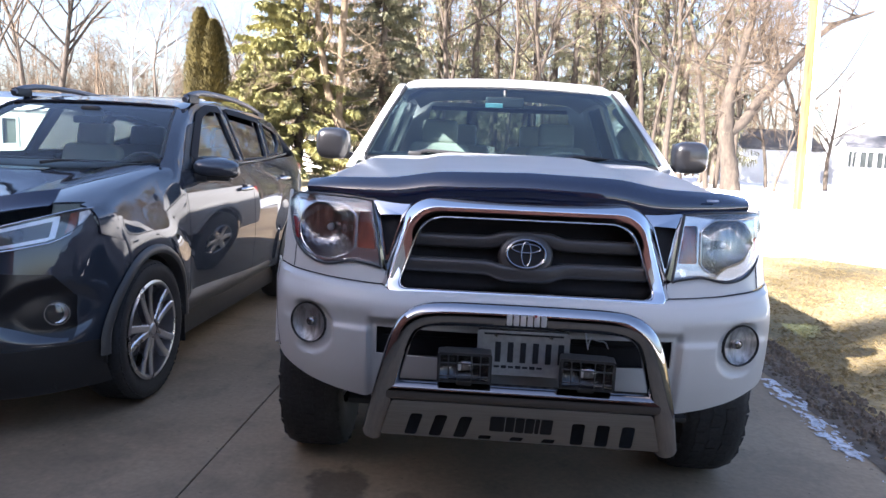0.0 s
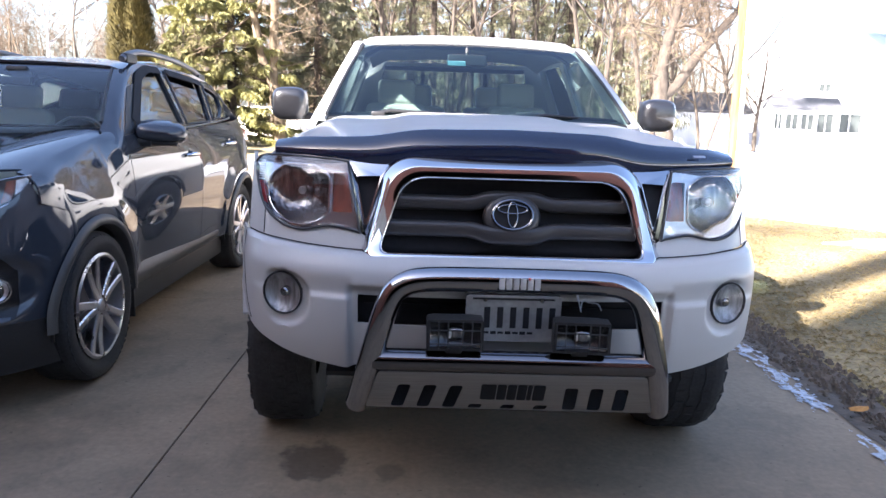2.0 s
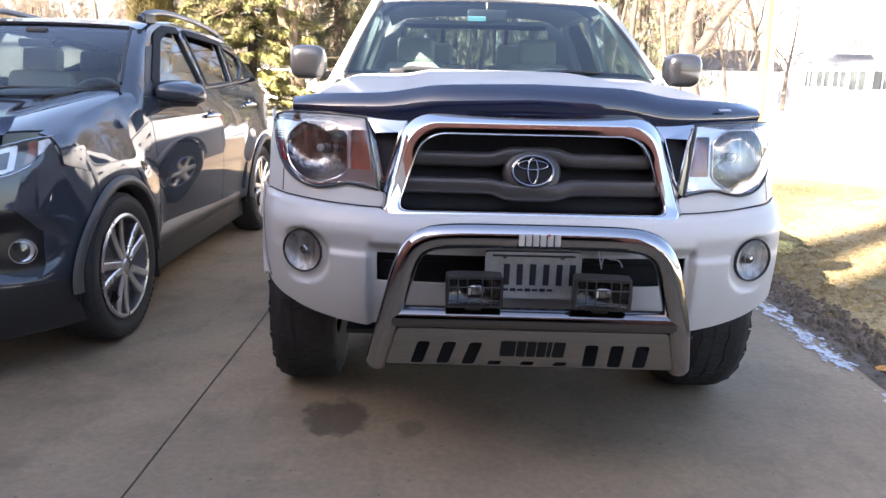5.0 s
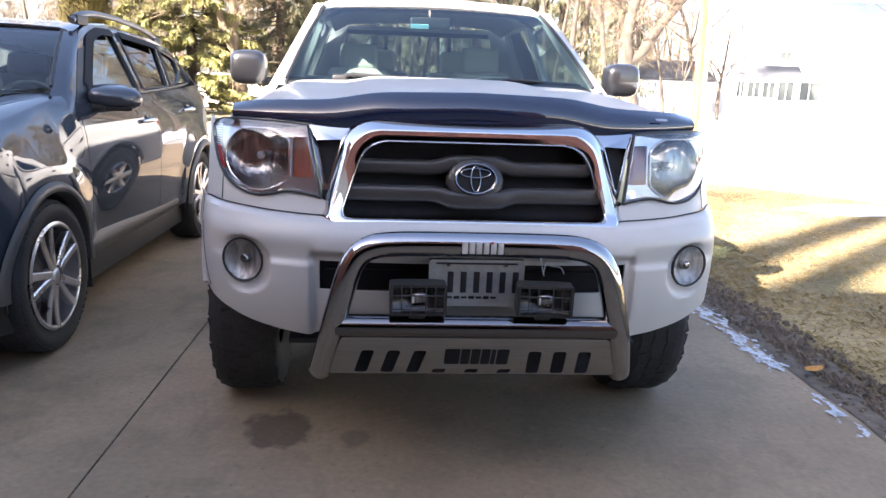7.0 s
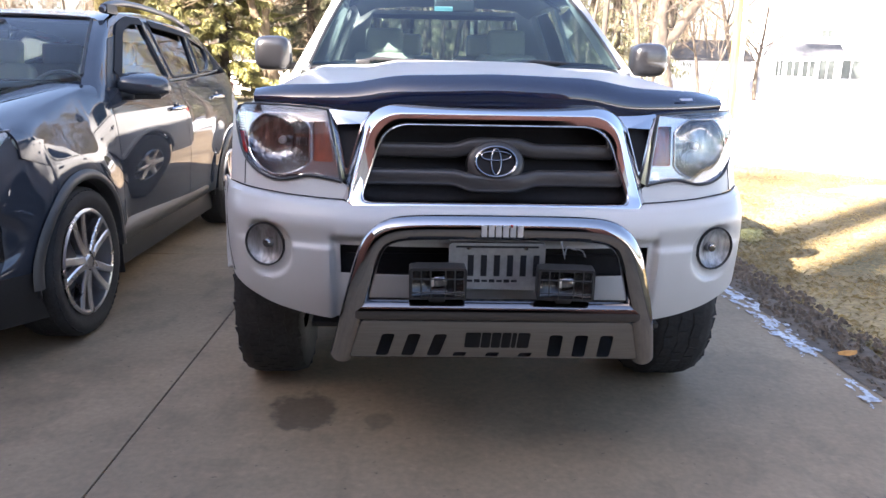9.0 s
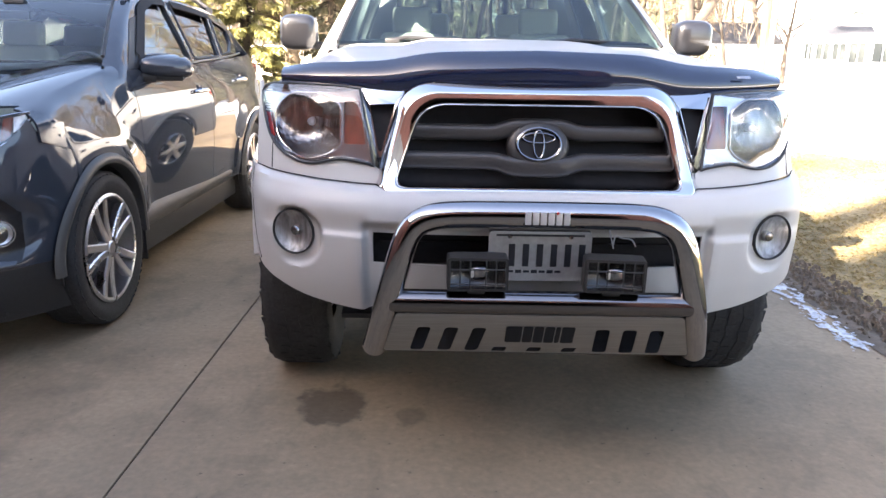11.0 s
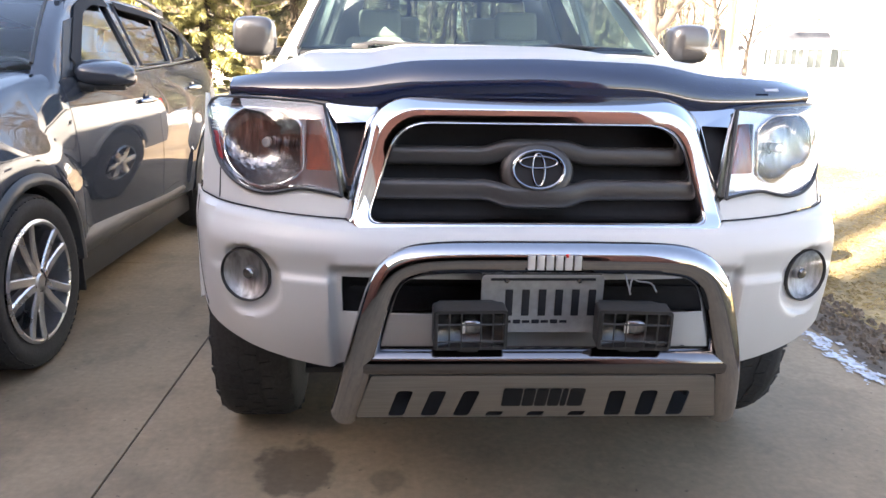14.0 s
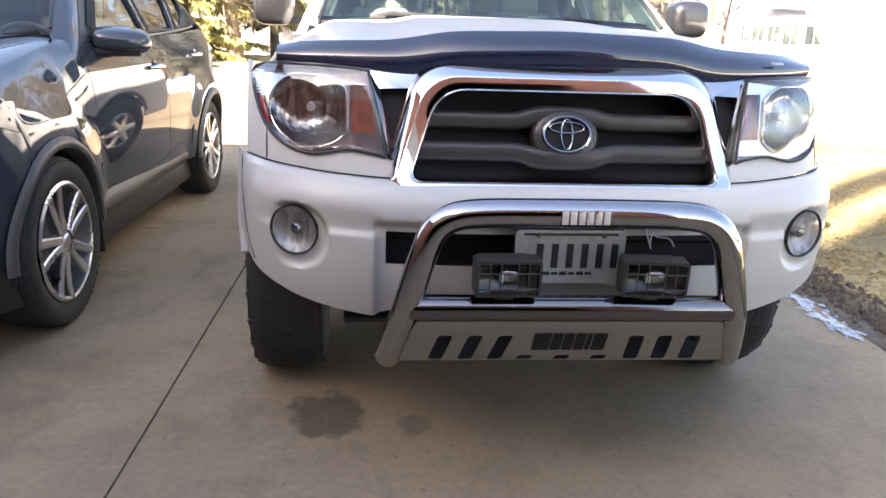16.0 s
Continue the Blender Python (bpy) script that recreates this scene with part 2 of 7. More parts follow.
def plate_with_holes(outer, holes, place, depth, bm=None):
    """A sheet with openings: outlines of (a, b), place(a, b, d) gives the spot at depth d."""
    from mathutils import geometry
    bm = bm or bmesh.new()
    loops = [outer] + list(holes)
    flat = [p for lp in loops for p in lp]
    tris = geometry.tessellate_polygon([[Vector((p[0], p[1], 0)) for p in lp] for lp in loops])
    front = [bm.verts.new(place(p[0], p[1], 0.0)) for p in flat]
    back = [bm.verts.new(place(p[0], p[1], depth)) for p in flat] if depth else None
    for t in tris:
        try:
            bm.faces.new([front[i] for i in t])
            if depth:
                bm.faces.new([back[i] for i in reversed(t)])
        except ValueError:
            pass
    if depth:
        base = 0
        for lp in loops:
            k = len(lp)
            for i in range(k):
                j = (i + 1) % k
                bm.faces.new((front[base + i], front[base + j], back[base + j], back[base + i]))
            base += k
    return bm


def ring_sweep(loop, section, bm=None):
    """A frame: at each point of a closed loop, section(i) gives a list of places; they are joined round."""
    bm = bm or bmesh.new()
    rows = [[bm.verts.new(p) for p in section(i)] for i in range(len(loop))]
    k = len(rows)
    for i in range(k):
        a, b = rows[i], rows[(i + 1) % k]
        for j in range(len(a) - 1):
            bm.faces.new((a[j], b[j], b[j + 1], a[j + 1]))
    return bm


def smooth_table(table, x, h=0.04):
    """A short table read with its corners rounded over a width h."""
    return sum(lin_table(table, x + h * (k - 4) / 4) * (5 - abs(k - 4)) for k in range(9)) / 25


def lin_table(table, x):
    if x <= table[0][0]:
        return table[0][1]
    for (a, p), (b, q) in zip(table, table[1:]):
        if x <= b:
            return p + (q - p) * (x - a) / (b - a)
    return table[-1][1]


# ---- ground ----
CONCRETE = mat("weathered_concrete", (0.245, 0.185, 0.120), 0.82, grain=0.10, grain_scale=38, big=0.20, big_scale=0.9, bump=0.22, bump_scale=70, second=(0.184, 0.140, 0.092), second_cut=(0.45, 0.7))
LAWN = mat("dormant_lawn", (0.222, 0.170, 0.084), 0.95, grain=0.35, grain_scale=26, big=0.3, big_scale=0.6, bump=0.8, bump_scale=60, second=(0.122, 0.104, 0.050), second_cut=(0.42, 0.62))
MUD = mat("bare_wet_soil", (0.088, 0.065, 0.044), 0.8, grain=0.4, grain_scale=18, big=0.3, big_scale=2.0, bump=1.0, bump_scale=30)
SNOW = mat("old_snow", (0.80, 0.82, 0.85), 0.6, grain=0.05, grain_scale=20, big=0.06, big_scale=1.0, bump=0.6, bump_scale=14)
ICE = mat("grey_slush_ice", (0.33, 0.35, 0.39), 0.48, grain=0.4, grain_scale=40, big=0.3, big_scale=7, bump=0.6, bump_scale=50)
JOINT = mat("joint_shadow_gap", (0.05, 0.045, 0.04), 0.9, grain=0.3)


def stain_concrete(m, spots):
    """Damp spots with soft uneven rims, and dark specks, in the slab's surface."""
    nt = m.node_tree
    n, link = nt.nodes, nt.links.new
    b = n["Principled BSDF"]
    cur = b.inputs["Base Color"].links[0].from_socket
    geo = n.new("ShaderNodeNewGeometry")
    nz = n.new("ShaderNodeTexNoise")
    nz.inputs["Scale"].default_value, nz.inputs["Detail"].default_value = 9.0, 6.0
    link(geo.outputs["Position"], nz.inputs["Vector"])
    for x, y, ax, ay, r, dark in spots:
        mp = n.new("ShaderNodeMapping")
        mp.vector_type = "POINT"
        mp.inputs["Location"].default_value = (-x / ax, -y / ay, 0)
        mp.inputs["Scale"].default_value = (1 / ax, 1 / ay, 0)
        link(geo.outputs["Position"], mp.inputs["Vector"])
        ln = n.new("ShaderNodeVectorMath")
        ln.operation = "LENGTH"
        link(mp.outputs[0], ln.inputs[0])
        ad = n.new("ShaderNodeMath")
        ad.operation = "MULTIPLY_ADD"
        ad.inputs[1].default_value = 1.5
        link(nz.outputs["Fac"], ad.inputs[0])
        link(ln.outputs["Value"], ad.inputs[2])
        rg = n.new("ShaderNodeMapRange")
        rg.interpolation_type = "SMOOTHSTEP"
        rg.inputs["From Min"].default_value, rg.inputs["From Max"].default_value = r + 0.55, r + 0.85
        rg.inputs["To Min"].default_value, rg.inputs["To Max"].default_value = dark, 1.0
        link(ad.outputs[0], rg.inputs["Value"])
        sc = n.new("ShaderNodeVectorMath")
        sc.operation = "SCALE"
        link(cur, sc.inputs[0])
        link(rg.outputs[0], sc.inputs["Scale"])
        cur = sc.outputs[0]
    # blotches and rubbed streaks
    for scale, detail, lo, hi, dark, sq in ((3.2, 8.0, 0.50, 0.66, 0.80, (1, 1, 1)), (7.0, 6.0, 0.56, 0.70, 0.84, (1, 0.45, 1)), (16.0, 8.0, 0.58, 0.68, 1.14, (0.6, 1, 1))):
        mp = n.new("ShaderNodeMapping")
        mp.inputs["Scale"].default_value = sq
        mp.inputs["Rotation"].default_value = (0, 0, 0.6 * scale)
        link(geo.outputs["Position"], mp.inputs["Vector"])
        nn = n.new("ShaderNodeTexNoise")
        nn.inputs["Scale"].default_value, nn.inputs["Detail"].default_value, nn.inputs["Roughness"].default_value = scale, detail, 0.62
        link(mp.outputs[0], nn.inputs["Vector"])
        rg = n.new("ShaderNodeMapRange")
        rg.inputs["From Min"].default_value, rg.inputs["From Max"].default_value = lo, hi
        rg.inputs["To Min"].default_value, rg.inputs["To Max"].default_value = 1.0, dark
        link(nn.outputs["Fac"], rg.inputs["Value"])
        sc = n.new("ShaderNodeVectorMath")
        sc.operation = "SCALE"
        link(cur, sc.inputs[0])
        link(rg.outputs[0], sc.inputs["Scale"])
        cur = sc.outputs[0]
    vo = n.new("ShaderNodeTexNoise")
    vo.inputs["Scale"].default_value, vo.inputs["Detail"].default_value = 30.0, 2.0
    link(geo.outputs["Position"], vo.inputs["Vector"])
    rg = n.new("ShaderNodeMapRange")
    rg.inputs["From Min"].default_value, rg.inputs["From Max"].default_value = 0.70, 0.76
    rg.inputs["To Min"].default_value, rg.inputs["To Max"].default_value = 1.0, 0.55
    link(vo.outputs["Fac"], rg.inputs["Value"])
    sc = n.new("ShaderNodeVectorMath")
    sc.operation = "SCALE"
    link(cur, sc.inputs[0])
    link(rg.outputs[0], sc.inputs["Scale"])
    link(sc.outputs[0], b.inputs["Base Color"])


stain_concrete(CONCRETE, [(-0.70, 0.36, 0.15, 0.22, 0.8, 0.45), (-0.40, 0.28, 0.11, 0.12, 0.55, 0.68), (0.35, 0.15, 0.5, 0.4, 0.5, 0.90), (-1.9, 0.3, 0.6, 0.9, 0.5, 0.88), (0.9, -0.6, 0.9, 0.35, 0.4, 0.90)])
DRIVE_X0, DRIVE_X1, DRIVE_Y0, DRIVE_Y1 = -7.4, 1.74, -4.3, 14.6


def rnd(a, b):
    return a + (b - a) * random.random()


def lawn_z(x, y):
    """The lawn lies a little under the slab beside it and rolls gently further off."""
    z = -0.035 + 0.02 * noise.noise(Vector((x * 0.6, y * 0.6, 3.1)))
    z += 0.05 * soft_step(1.9, 3.2, x) * (1 - soft_step(10, 30, y))
    return z


def soft_step(a, b, x):
    t = min(1.0, max(0.0, (x - a) / (b - a)))
    return t * t * (3 - 2 * t)


def axis_steps(stops):
    out = []
    for a, b, d in stops:
        k = max(1, int((b - a) / d))
        out += [a + (b - a) * i / k for i in range(k)]
    return out + [stops[-1][1]]


xs = axis_steps([(-900, -60, 140), (-60, -8, 6), (-8, 1.6, 1.2), (1.6, 8, 0.16), (8, 40, 3), (40, 900, 120)])
ys = axis_steps([(-900, -20, 160), (-20, -1, 2), (-1, 12, 0.25), (12, 60, 3), (60, 1200, 150)])
bm = bmesh.new()
vs = [[bm.verts.new((x, y, lawn_z(x, y) if abs(x) < 60 and abs(y) < 80 else -0.04)) for y in ys] for x in xs]
for i in range(len(xs) - 1):
    for j in range(len(ys) - 1):
        bm.faces.new((vs[i][j], vs[i + 1][j], vs[i + 1][j + 1], vs[i][j + 1]))
ground = part("ground", bm, LAWN)
tagged(ground, "dormant brown and yellow lawn beside the driveway", "lawn", kind="structure")

# driveway: slabs with sawn joints between
drive = thing("driveway", "weathered grey concrete driveway with sawn joints and a damp stain", "driveway", kind="structure")
XS = [DRIVE_X0, -4.35, -1.29, DRIVE_X1]
YS = [DRIVE_Y0, -1.6, 2.78, 6.4, 10.2, DRIVE_Y1]
for i in range(3):
    for j in range(5):
        x0, x1, y0, y1 = XS[i] + 0.003, XS[i + 1] - 0.003, YS[j] + 0.003, YS[j + 1] - 0.003
        part("slab", box(x1 - x0, y1 - y0, 0.12, ((x0 + x1) / 2, (y0 + y1) / 2, -0.06), 0.0025, 1), CONCRETE, drive)
part("joint_bed", box(DRIVE_X1 - DRIVE_X0 - 0.05, DRIVE_Y1 - DRIVE_Y0 - 0.05, 0.1, ((DRIVE_X0 + DRIVE_X1) / 2, (DRIVE_Y0 + DRIVE_Y1) / 2, -0.058), 0), JOINT, drive)


def blob(cx, cy, rx, ry, z, seed, n=64, rough=0.35, dome=0.0, rot=0.0, freq=1.6, rings=6):
    """A flat patch of uneven outline, domed a little if wanted."""
    bm = bmesh.new()
    rows = []
    for j in range(rings + 1):
        f = j / rings
        row = []
        for k in range(n):
            a = 2 * math.pi * k / n
            q = 1 + rough * noise.noise(Vector((freq * math.cos(a), freq * math.sin(a), seed))) + rough * 0.5 * noise.noise(Vector((freq * 3 * math.cos(a), freq * 3 * math.sin(a), seed + 5)))
            lx, ly = f * q * rx * math.cos(a), f * q * ry * math.sin(a)
            x, y = cx + lx * math.cos(rot) - ly * math.sin(rot), cy + lx * math.sin(rot) + ly * math.cos(rot)
            base = z(x, y) if callable(z) else z
            row.append(bm.verts.new((x, y, base + dome * (1 - f * f) * (0.7 + 0.6 * noise.noise(Vector((x * 3, y * 3, seed)))))))
        rows.append(row)
    for a, b in zip(rows, rows[1:]):
        for k in range(n):
            bm.faces.new((a[k], a[(k + 1) % n], b[(k + 1) % n], b[k]))
    return bm


# bare soil strip along the slab, with slush on it


def soil(u, v):
    """Mud that laps over the slab's edge and runs out into the lawn."""
    y = -4 + 12 * u
    x = 1.722 + 0.022 * noise.noise(Vector((y * 3.1, 0, 4))) + v * (0.32 + 0.16 * noise.noise(Vector((u * 9, 0, 1))))
    z = lawn_z(x, y) + 0.022 + 0.03 * noise.noise(Vector((u * 60, v * 3, 7)))
    return (x, y, 0.004 + (max(z, 0.004) - 0.004) * soft_step(0.0, 0.3, v) if v < 0.35 else z)


bm = grid(soil, 320, 12)
tagged(part("soil_strip", bm, MUD), "bare dark wet soil along the driveway's edge", "soil", kind="stuff")
# thin slush, broken up along the slab's edge
bm = bmesh.new()
CELL, corner = 0.0065, {}
for i in range(32):
    for j in range(330):
        x, y = 1.560 + i * CELL, 0.28 + j * CELL
        mid = 1.672 + 0.03 * noise.noise(Vector((y * 1.7, 3.3, 0)))
        much = 0.16 * noise.noise(Vector((y * 2.1, 8.8, 0))) + (0.22 if 0.95 < y < 2.2 else 0.08 if y < 0.7 else -0.35)
        q = much + 0.70 * noise.noise(Vector((x * 26, y * 13, 1))) + 0.34 * noise.noise(Vector((x * 75, y * 50, 2))) - (abs(x - mid) / 0.085) ** 2 * 0.5
        if q < 0.16:
            continue
        face = []
        for di, dj in ((0, 0), (1, 0), (1, 1), (0, 1)):
            key = (i + di, j + dj)
            if key not in corner:
                px, py = 1.560 + key[0] * CELL, 0.28 + key[1] * CELL
                corner[key] = bm.verts.new((px + 0.003 * noise.noise(Vector((px * 90, py * 90, 5))), py + 0.003 * noise.noise(Vector((px * 90, py * 90, 9))), 0.0065 + 0.003 * noise.noise(Vector((px * 25, py * 25, 7)))))
            face.append(corner[key])
        bm.faces.new(face)
tagged(part("slush", bm, ICE), "thin grey slush melting along the driveway's edge", "slush", kind="stuff")
lf = part("dead_leaf", grid(lambda u, v: (1.80 + (u - 0.5) * 0.09, 0.92 + (v - 0.5) * 0.06 * math.sin(math.pi * (0.1 + 0.8 * u)), 0.035 + 0.012 * math.sin(math.pi * v) + 0.01 * u), 8, 4), mat("brown_leaf", (0.42, 0.20, 0.05), 0.8, grain=0.2))
tagged(lf, "curled dry orange-brown leaf", "leaf")

# snow on the lawn
for cx, cy, rx, ry, sd in ((5.55, 6.0, 0.95, 0.36, 2.2),):
    sp_ = part("snow_patch", blob(cx, cy, rx, ry, lambda x, y: lawn_z(x, y) + 0.005, sd, 48, 0.5, 0.06), SNOW)
    tagged(sp_, "small white patch of old snow on the lawn", "snow", group="snow patches")
bm = grid(lambda u, v: (1.9 + 0.7 * noise.noise(Vector((v * 6, 2, 0))) + (70 * u ** 1.6), 8.3 - 3.6 * soft_step(4.2, 8.2, 1.9 + 70 * u ** 1.6) + 0.7 * noise.noise(Vector((u * 30, 1, 0))) * (1 - v) + 62 * v ** 1.5, 0.02 + 0.05 * min(1, v * 6) + 0.03 * noise.noise(Vector((u * 60, v * 60, 0)))), 80, 50)
tagged(part("snow_field", bm, SNOW), "broad sunlit field of old snow", "snow", kind="stuff")
bm = grid(lambda u, v: (8.6 + 0.8 * noise.noise(Vector((v * 9, 6, 0))) * (1 - u) + 62 * u ** 1.6, -32 + 39.4 * v, 0.05 + 0.03 * noise.noise(Vector((u * 40, v * 40, 4)))), 60, 50)
tagged(part("snow_field", bm, SNOW), "old snow over the side yard", "snow", kind="stuff")
bm = grid(lambda u, v: (-60 + 58 * u, 30.5 + 30 * v + 0.5 * noise.noise(Vector((u * 40, v, 0))), 0.03), 40, 10)
tagged(part("snow_field", bm, SNOW), "distant snow beyond the fence", "snow", kind="stuff")
bm = grid(lambda u, v: (-60 + 110 * u, 14.65 + 4.6 * v, 0.004), 60, 4)
tagged(part("road", bm, mat("salt_bleached_asphalt", (0.36, 0.345, 0.33), 0.9, grain=0.2, grain_scale=60, big=0.15, bump=0.3)), "salt-bleached residential street", "road", kind="structure")

# ---- the house behind, which shades the driveway ----
BRICK = mat("red_brown_brick", (0.27, 0.11, 0.075), 0.85, grain=0.2, grain_scale=30, big=0.2, big_scale=2, bump=0.4, bump_scale=40)
SIDING = mat("white_siding", (0.56, 0.56, 0.55), 0.6, grain=0.04, grain_scale=30, big=0.05)
SHINGLE = mat("dark_shingle", (0.085, 0.078, 0.072), 0.9, grain=0.3, grain_scale=14, big=0.25, big_scale=0.8, bump=0.5, bump_scale=20)
WINDARK = mat("window_pane_dark", (0.075, 0.085, 0.080), 0.10, grain=0.05)
home = thing("house", "brick house with wide garage doors facing the driveway", "house")
HY = -4.4
TANSIDING = mat("tan_siding", (0.34, 0.32, 0.28), 0.7, grain=0.08, big=0.1)
HEAD = [(-14.0, 3.02), (2.0, 3.02), (2.0, 3.72), (-1.2, 3.75), (-3.80, 6.33), (-14.0, 6.90)]
part("upper_wall", plate_with_holes(HEAD, [], lambda a, b, d: (a, HY - d, b), 0.2), TANSIDING, home)
part("upper_wall", plate_with_holes(HEAD, [], lambda a, b, d: (a, HY - 9.25 - d, b), 0.2), TANSIDING, home)
bm = plate_with_holes([(-14.0, 0.0), (2.0, 0.0), (2.0, 3.0), (-14.0, 3.0)], [[(-3.4, 0.02), (1.3, 0.02), (1.3, 2.2), (-3.4, 2.2)]], lambda a, b, d: (a, HY - d, b), 0.25)
part("wall", bm, BRICK, home)
# the open garage: dark inside, its dimness put into near-black plaster
DIMPLASTER = mat("dimmed_garage_plaster", (0.05, 0.047, 0.044), 0.9, grain=0.1, big=0.2)
part("garage_floor", box(8.6, 6.6, 0.05, (-2.8, HY - 3.6, -0.02)), CONCRETE, home)
part("garage_ceiling", box(8.6, 6.6, 0.08, (-2.8, HY - 3.6, 2.75)), DIMPLASTER, home)
part("garage_wall", box(8.6, 0.10, 2.7, (-2.8, HY - 6.9, 1.36)), DIMPLASTER, home)
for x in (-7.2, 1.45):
    part("garage_wall", box(0.10, 6.5, 2.7, (x, HY - 3.6, 1.36)), DIMPLASTER, home)
for x in (-14.0, 2.0):
    part("wall", box(0.25, 8.9, 3.6 if x > 0 else 6.7, (x - (0.127 if x > 0 else -0.127), HY - 4.75, 1.8 if x > 0 else 3.35)), BRICK, home)
part("wall", box(15.7, 0.25, 3.0, (-6.0, HY - 9.35, 1.5)), BRICK, home)
bm = bmesh.new()
for xa, za, xb, zb in ((-14.0, 6.76, -3.81, 6.19), (-3.81, 6.19, -1.2, 3.60), (-1.2, 3.60, 2.0, 3.575)):
    a = [bm.verts.new(p) for p in ((xa, HY - 0.21, za), (xb, HY - 0.21, zb), (xb, HY - 9.24, zb), (xa, HY - 9.24, za))]
    b = [bm.verts.new((v.co.x, v.co.y, v.co.z + 0.08)) for v in a]
    bm.faces.new(a[::-1]), bm.faces.new(b)
    for i in range(4):
        bm.faces.new((a[i], a[(i + 1) % 4], b[(i + 1) % 4], b[i]))
part("roof", bm, SHINGLE, home)

# unseen wing, added to block sky light from the left
part("wing_wall", box(0.25, 5.9, 4.2, (-5.7, HY + 2.96, 2.1)), BRICK, home)
part("wing_wall", box(5.0, 0.25, 4.2, (-8.34, HY + 5.78, 2.1)), BRICK, home)
part("wing_roof", box(6.0, 6.0, 0.2, (-8.5, HY + 3.02, 4.305), 0.02), SHINGLE, home)

# ---- trees ----
BARK = mat("grey_brown_bark", (0.066, 0.052, 0.039), 0.95, grain=0.3, grain_scale=9, big=0.25, big_scale=1.5, bump=0.9, bump_scale=14, rand=0.18, stretch=(1, 1, 0.35))
PALEBARK = mat("pale_bark", (0.135, 0.100, 0.062), 0.9, grain=0.25, grain_scale=7, big=0.2, big_scale=1.2, bump=0.6, bump_scale=12, stretch=(1, 1, 0.4))
BIRCH = mat("birch_bark", (0.38, 0.355, 0.33), 0.8, grain=0.3, grain_scale=5, big=0.15, stretch=(1, 1, 2.5))
TWIG = mat("twig_bark", (0.128, 0.094, 0.062), 0.95, grain=0.2, grain_scale=6, rand=0.2)
NEEDLE = mat("spruce_needles", (0.29, 0.272, 0.105), 0.8, grain=0.35, grain_scale=3.0, big=0.4, big_scale=0.45, rand=0.15)
PINE = mat("sparse_pine_needles", (0.165, 0.158, 0.088), 0.8, grain=0.35, grain_scale=3.0, big=0.4, big_scale=0.4, rand=0.15)
CEDAR = mat("bronzed_cedar_foliage", (0.090, 0.072, 0.020), 0.85, grain=0.4, grain_scale=4.0, big=0.35, big_scale=0.8)


class Wood:
    """Collects tapered limbs as plain vertex and face lists."""

    def __init__(self):
        self.v, self.f = [], []

    def limb(self, pts, rad, sides):
        base = len(self.v)
        side = None
        for i, p in enumerate(pts):
            d = (pts[min(i + 1, len(pts) - 1)] - pts[max(i - 1, 0)])
            d = d.normalized() if d.length > 1e-6 else Vector((0, 0, 1))
            if side is None:
                side = d.orthogonal().normalized()
            side = (side - d * side.dot(d)).normalized()
            up = d.cross(side)
            for k in range(sides):
                a = 2 * math.pi * k / sides
                self.v.append(tuple(p + (side * math.cos(a) + up * math.sin(a)) * rad[i]))
        for i in range(len(pts) - 1):
            for k in range(sides):
                k2 = (k + 1) % sides
                self.f.append((base + i * sides + k, base + i * sides + k2, base + (i + 1) * sides + k2, base + (i + 1) * sides + k))

    def leaf(self, p, d, w, l, droop=0.0):
        """A slim blade, folded along its middle."""
        side = d.cross(Vector((0, 0, 1)))
        side = side.normalized() if side.length > 1e-4 else Vector((1, 0, 0))
        base = len(self.v)
        tip = p + d * l - Vector((0, 0, droop * l))
        mid = p + d * l * 0.5
        self.v += [tuple(p), tuple(mid + side * w + Vector((0, 0, -0.3 * w))), tuple(tip), tuple(mid - side * w + Vector((0, 0, -0.3 * w)))]
        self.f += [(base, base + 1, base + 2), (base, base + 2, base + 3)]

    def mesh(self, name, smooth=True):
        me = bpy.data.meshes.new(name)
        me.from_pydata(self.v, [], self.f)
        if smooth:
            me.polygons.foreach_set("use_smooth", [True] * len(me.polygons))
        me.update()
        return me


def wander(rng, start, d, length, n, bend, lift):
    pts = [start.copy()]
    d = d.normalized()
    for _ in range(n):
        d = (d + Vector((rng.uniform(-bend, bend), rng.uniform(-bend, bend), rng.uniform(-bend, bend) + lift))).normalized()
        pts.append(pts[-1] + d * length / n)
    return pts


def grow(rng, wood, twig, start, d, length, r, level, top, spread=0.8, lift=0.05, fine=1.0, kids=(5, 5, 4, 4)):
    n = max(3, int(6 - level))
    pts = wander(rng, start, d, length, n, 0.16 + 0.05 * level, lift)
    rad = [r * (1 - 0.75 * i / n) for i in range(n + 1)]
    (wood if level < 2 else twig).limb(pts, rad, 9 if level == 0 else 6 if level == 1 else 4 if level == 2 else 3)
    if level >= top:
        return
    k = max(1, int(round(kids[min(level, len(kids) - 1)] * fine)))
    for i in range(k):
        t = rng.uniform(0.30 if level else 0.38, 1.0)
        q = t * n
        a = min(n - 1, int(q))
        p = pts[a].lerp(pts[a + 1], q - a)
        ax = (pts[a + 1] - pts[a]).normalized()
        side = ax.orthogonal().normalized()
        side = Matrix.Rotation(rng.uniform(0, 2 * math.pi), 3, ax) @ side
        nd = (ax * (1 - 0.45 * spread) + side * spread * rng.uniform(0.6, 1.1)).normalized()
        nl = length * rng.uniform(0.40, 0.68) * (1.15 - 0.5 * t)
        grow(rng, wood, twig, p, nd, max(nl, 0.3), max(rad[a] * rng.uniform(0.42, 0.62), 0.006), level + 1, top, spread, lift, fine, kids)


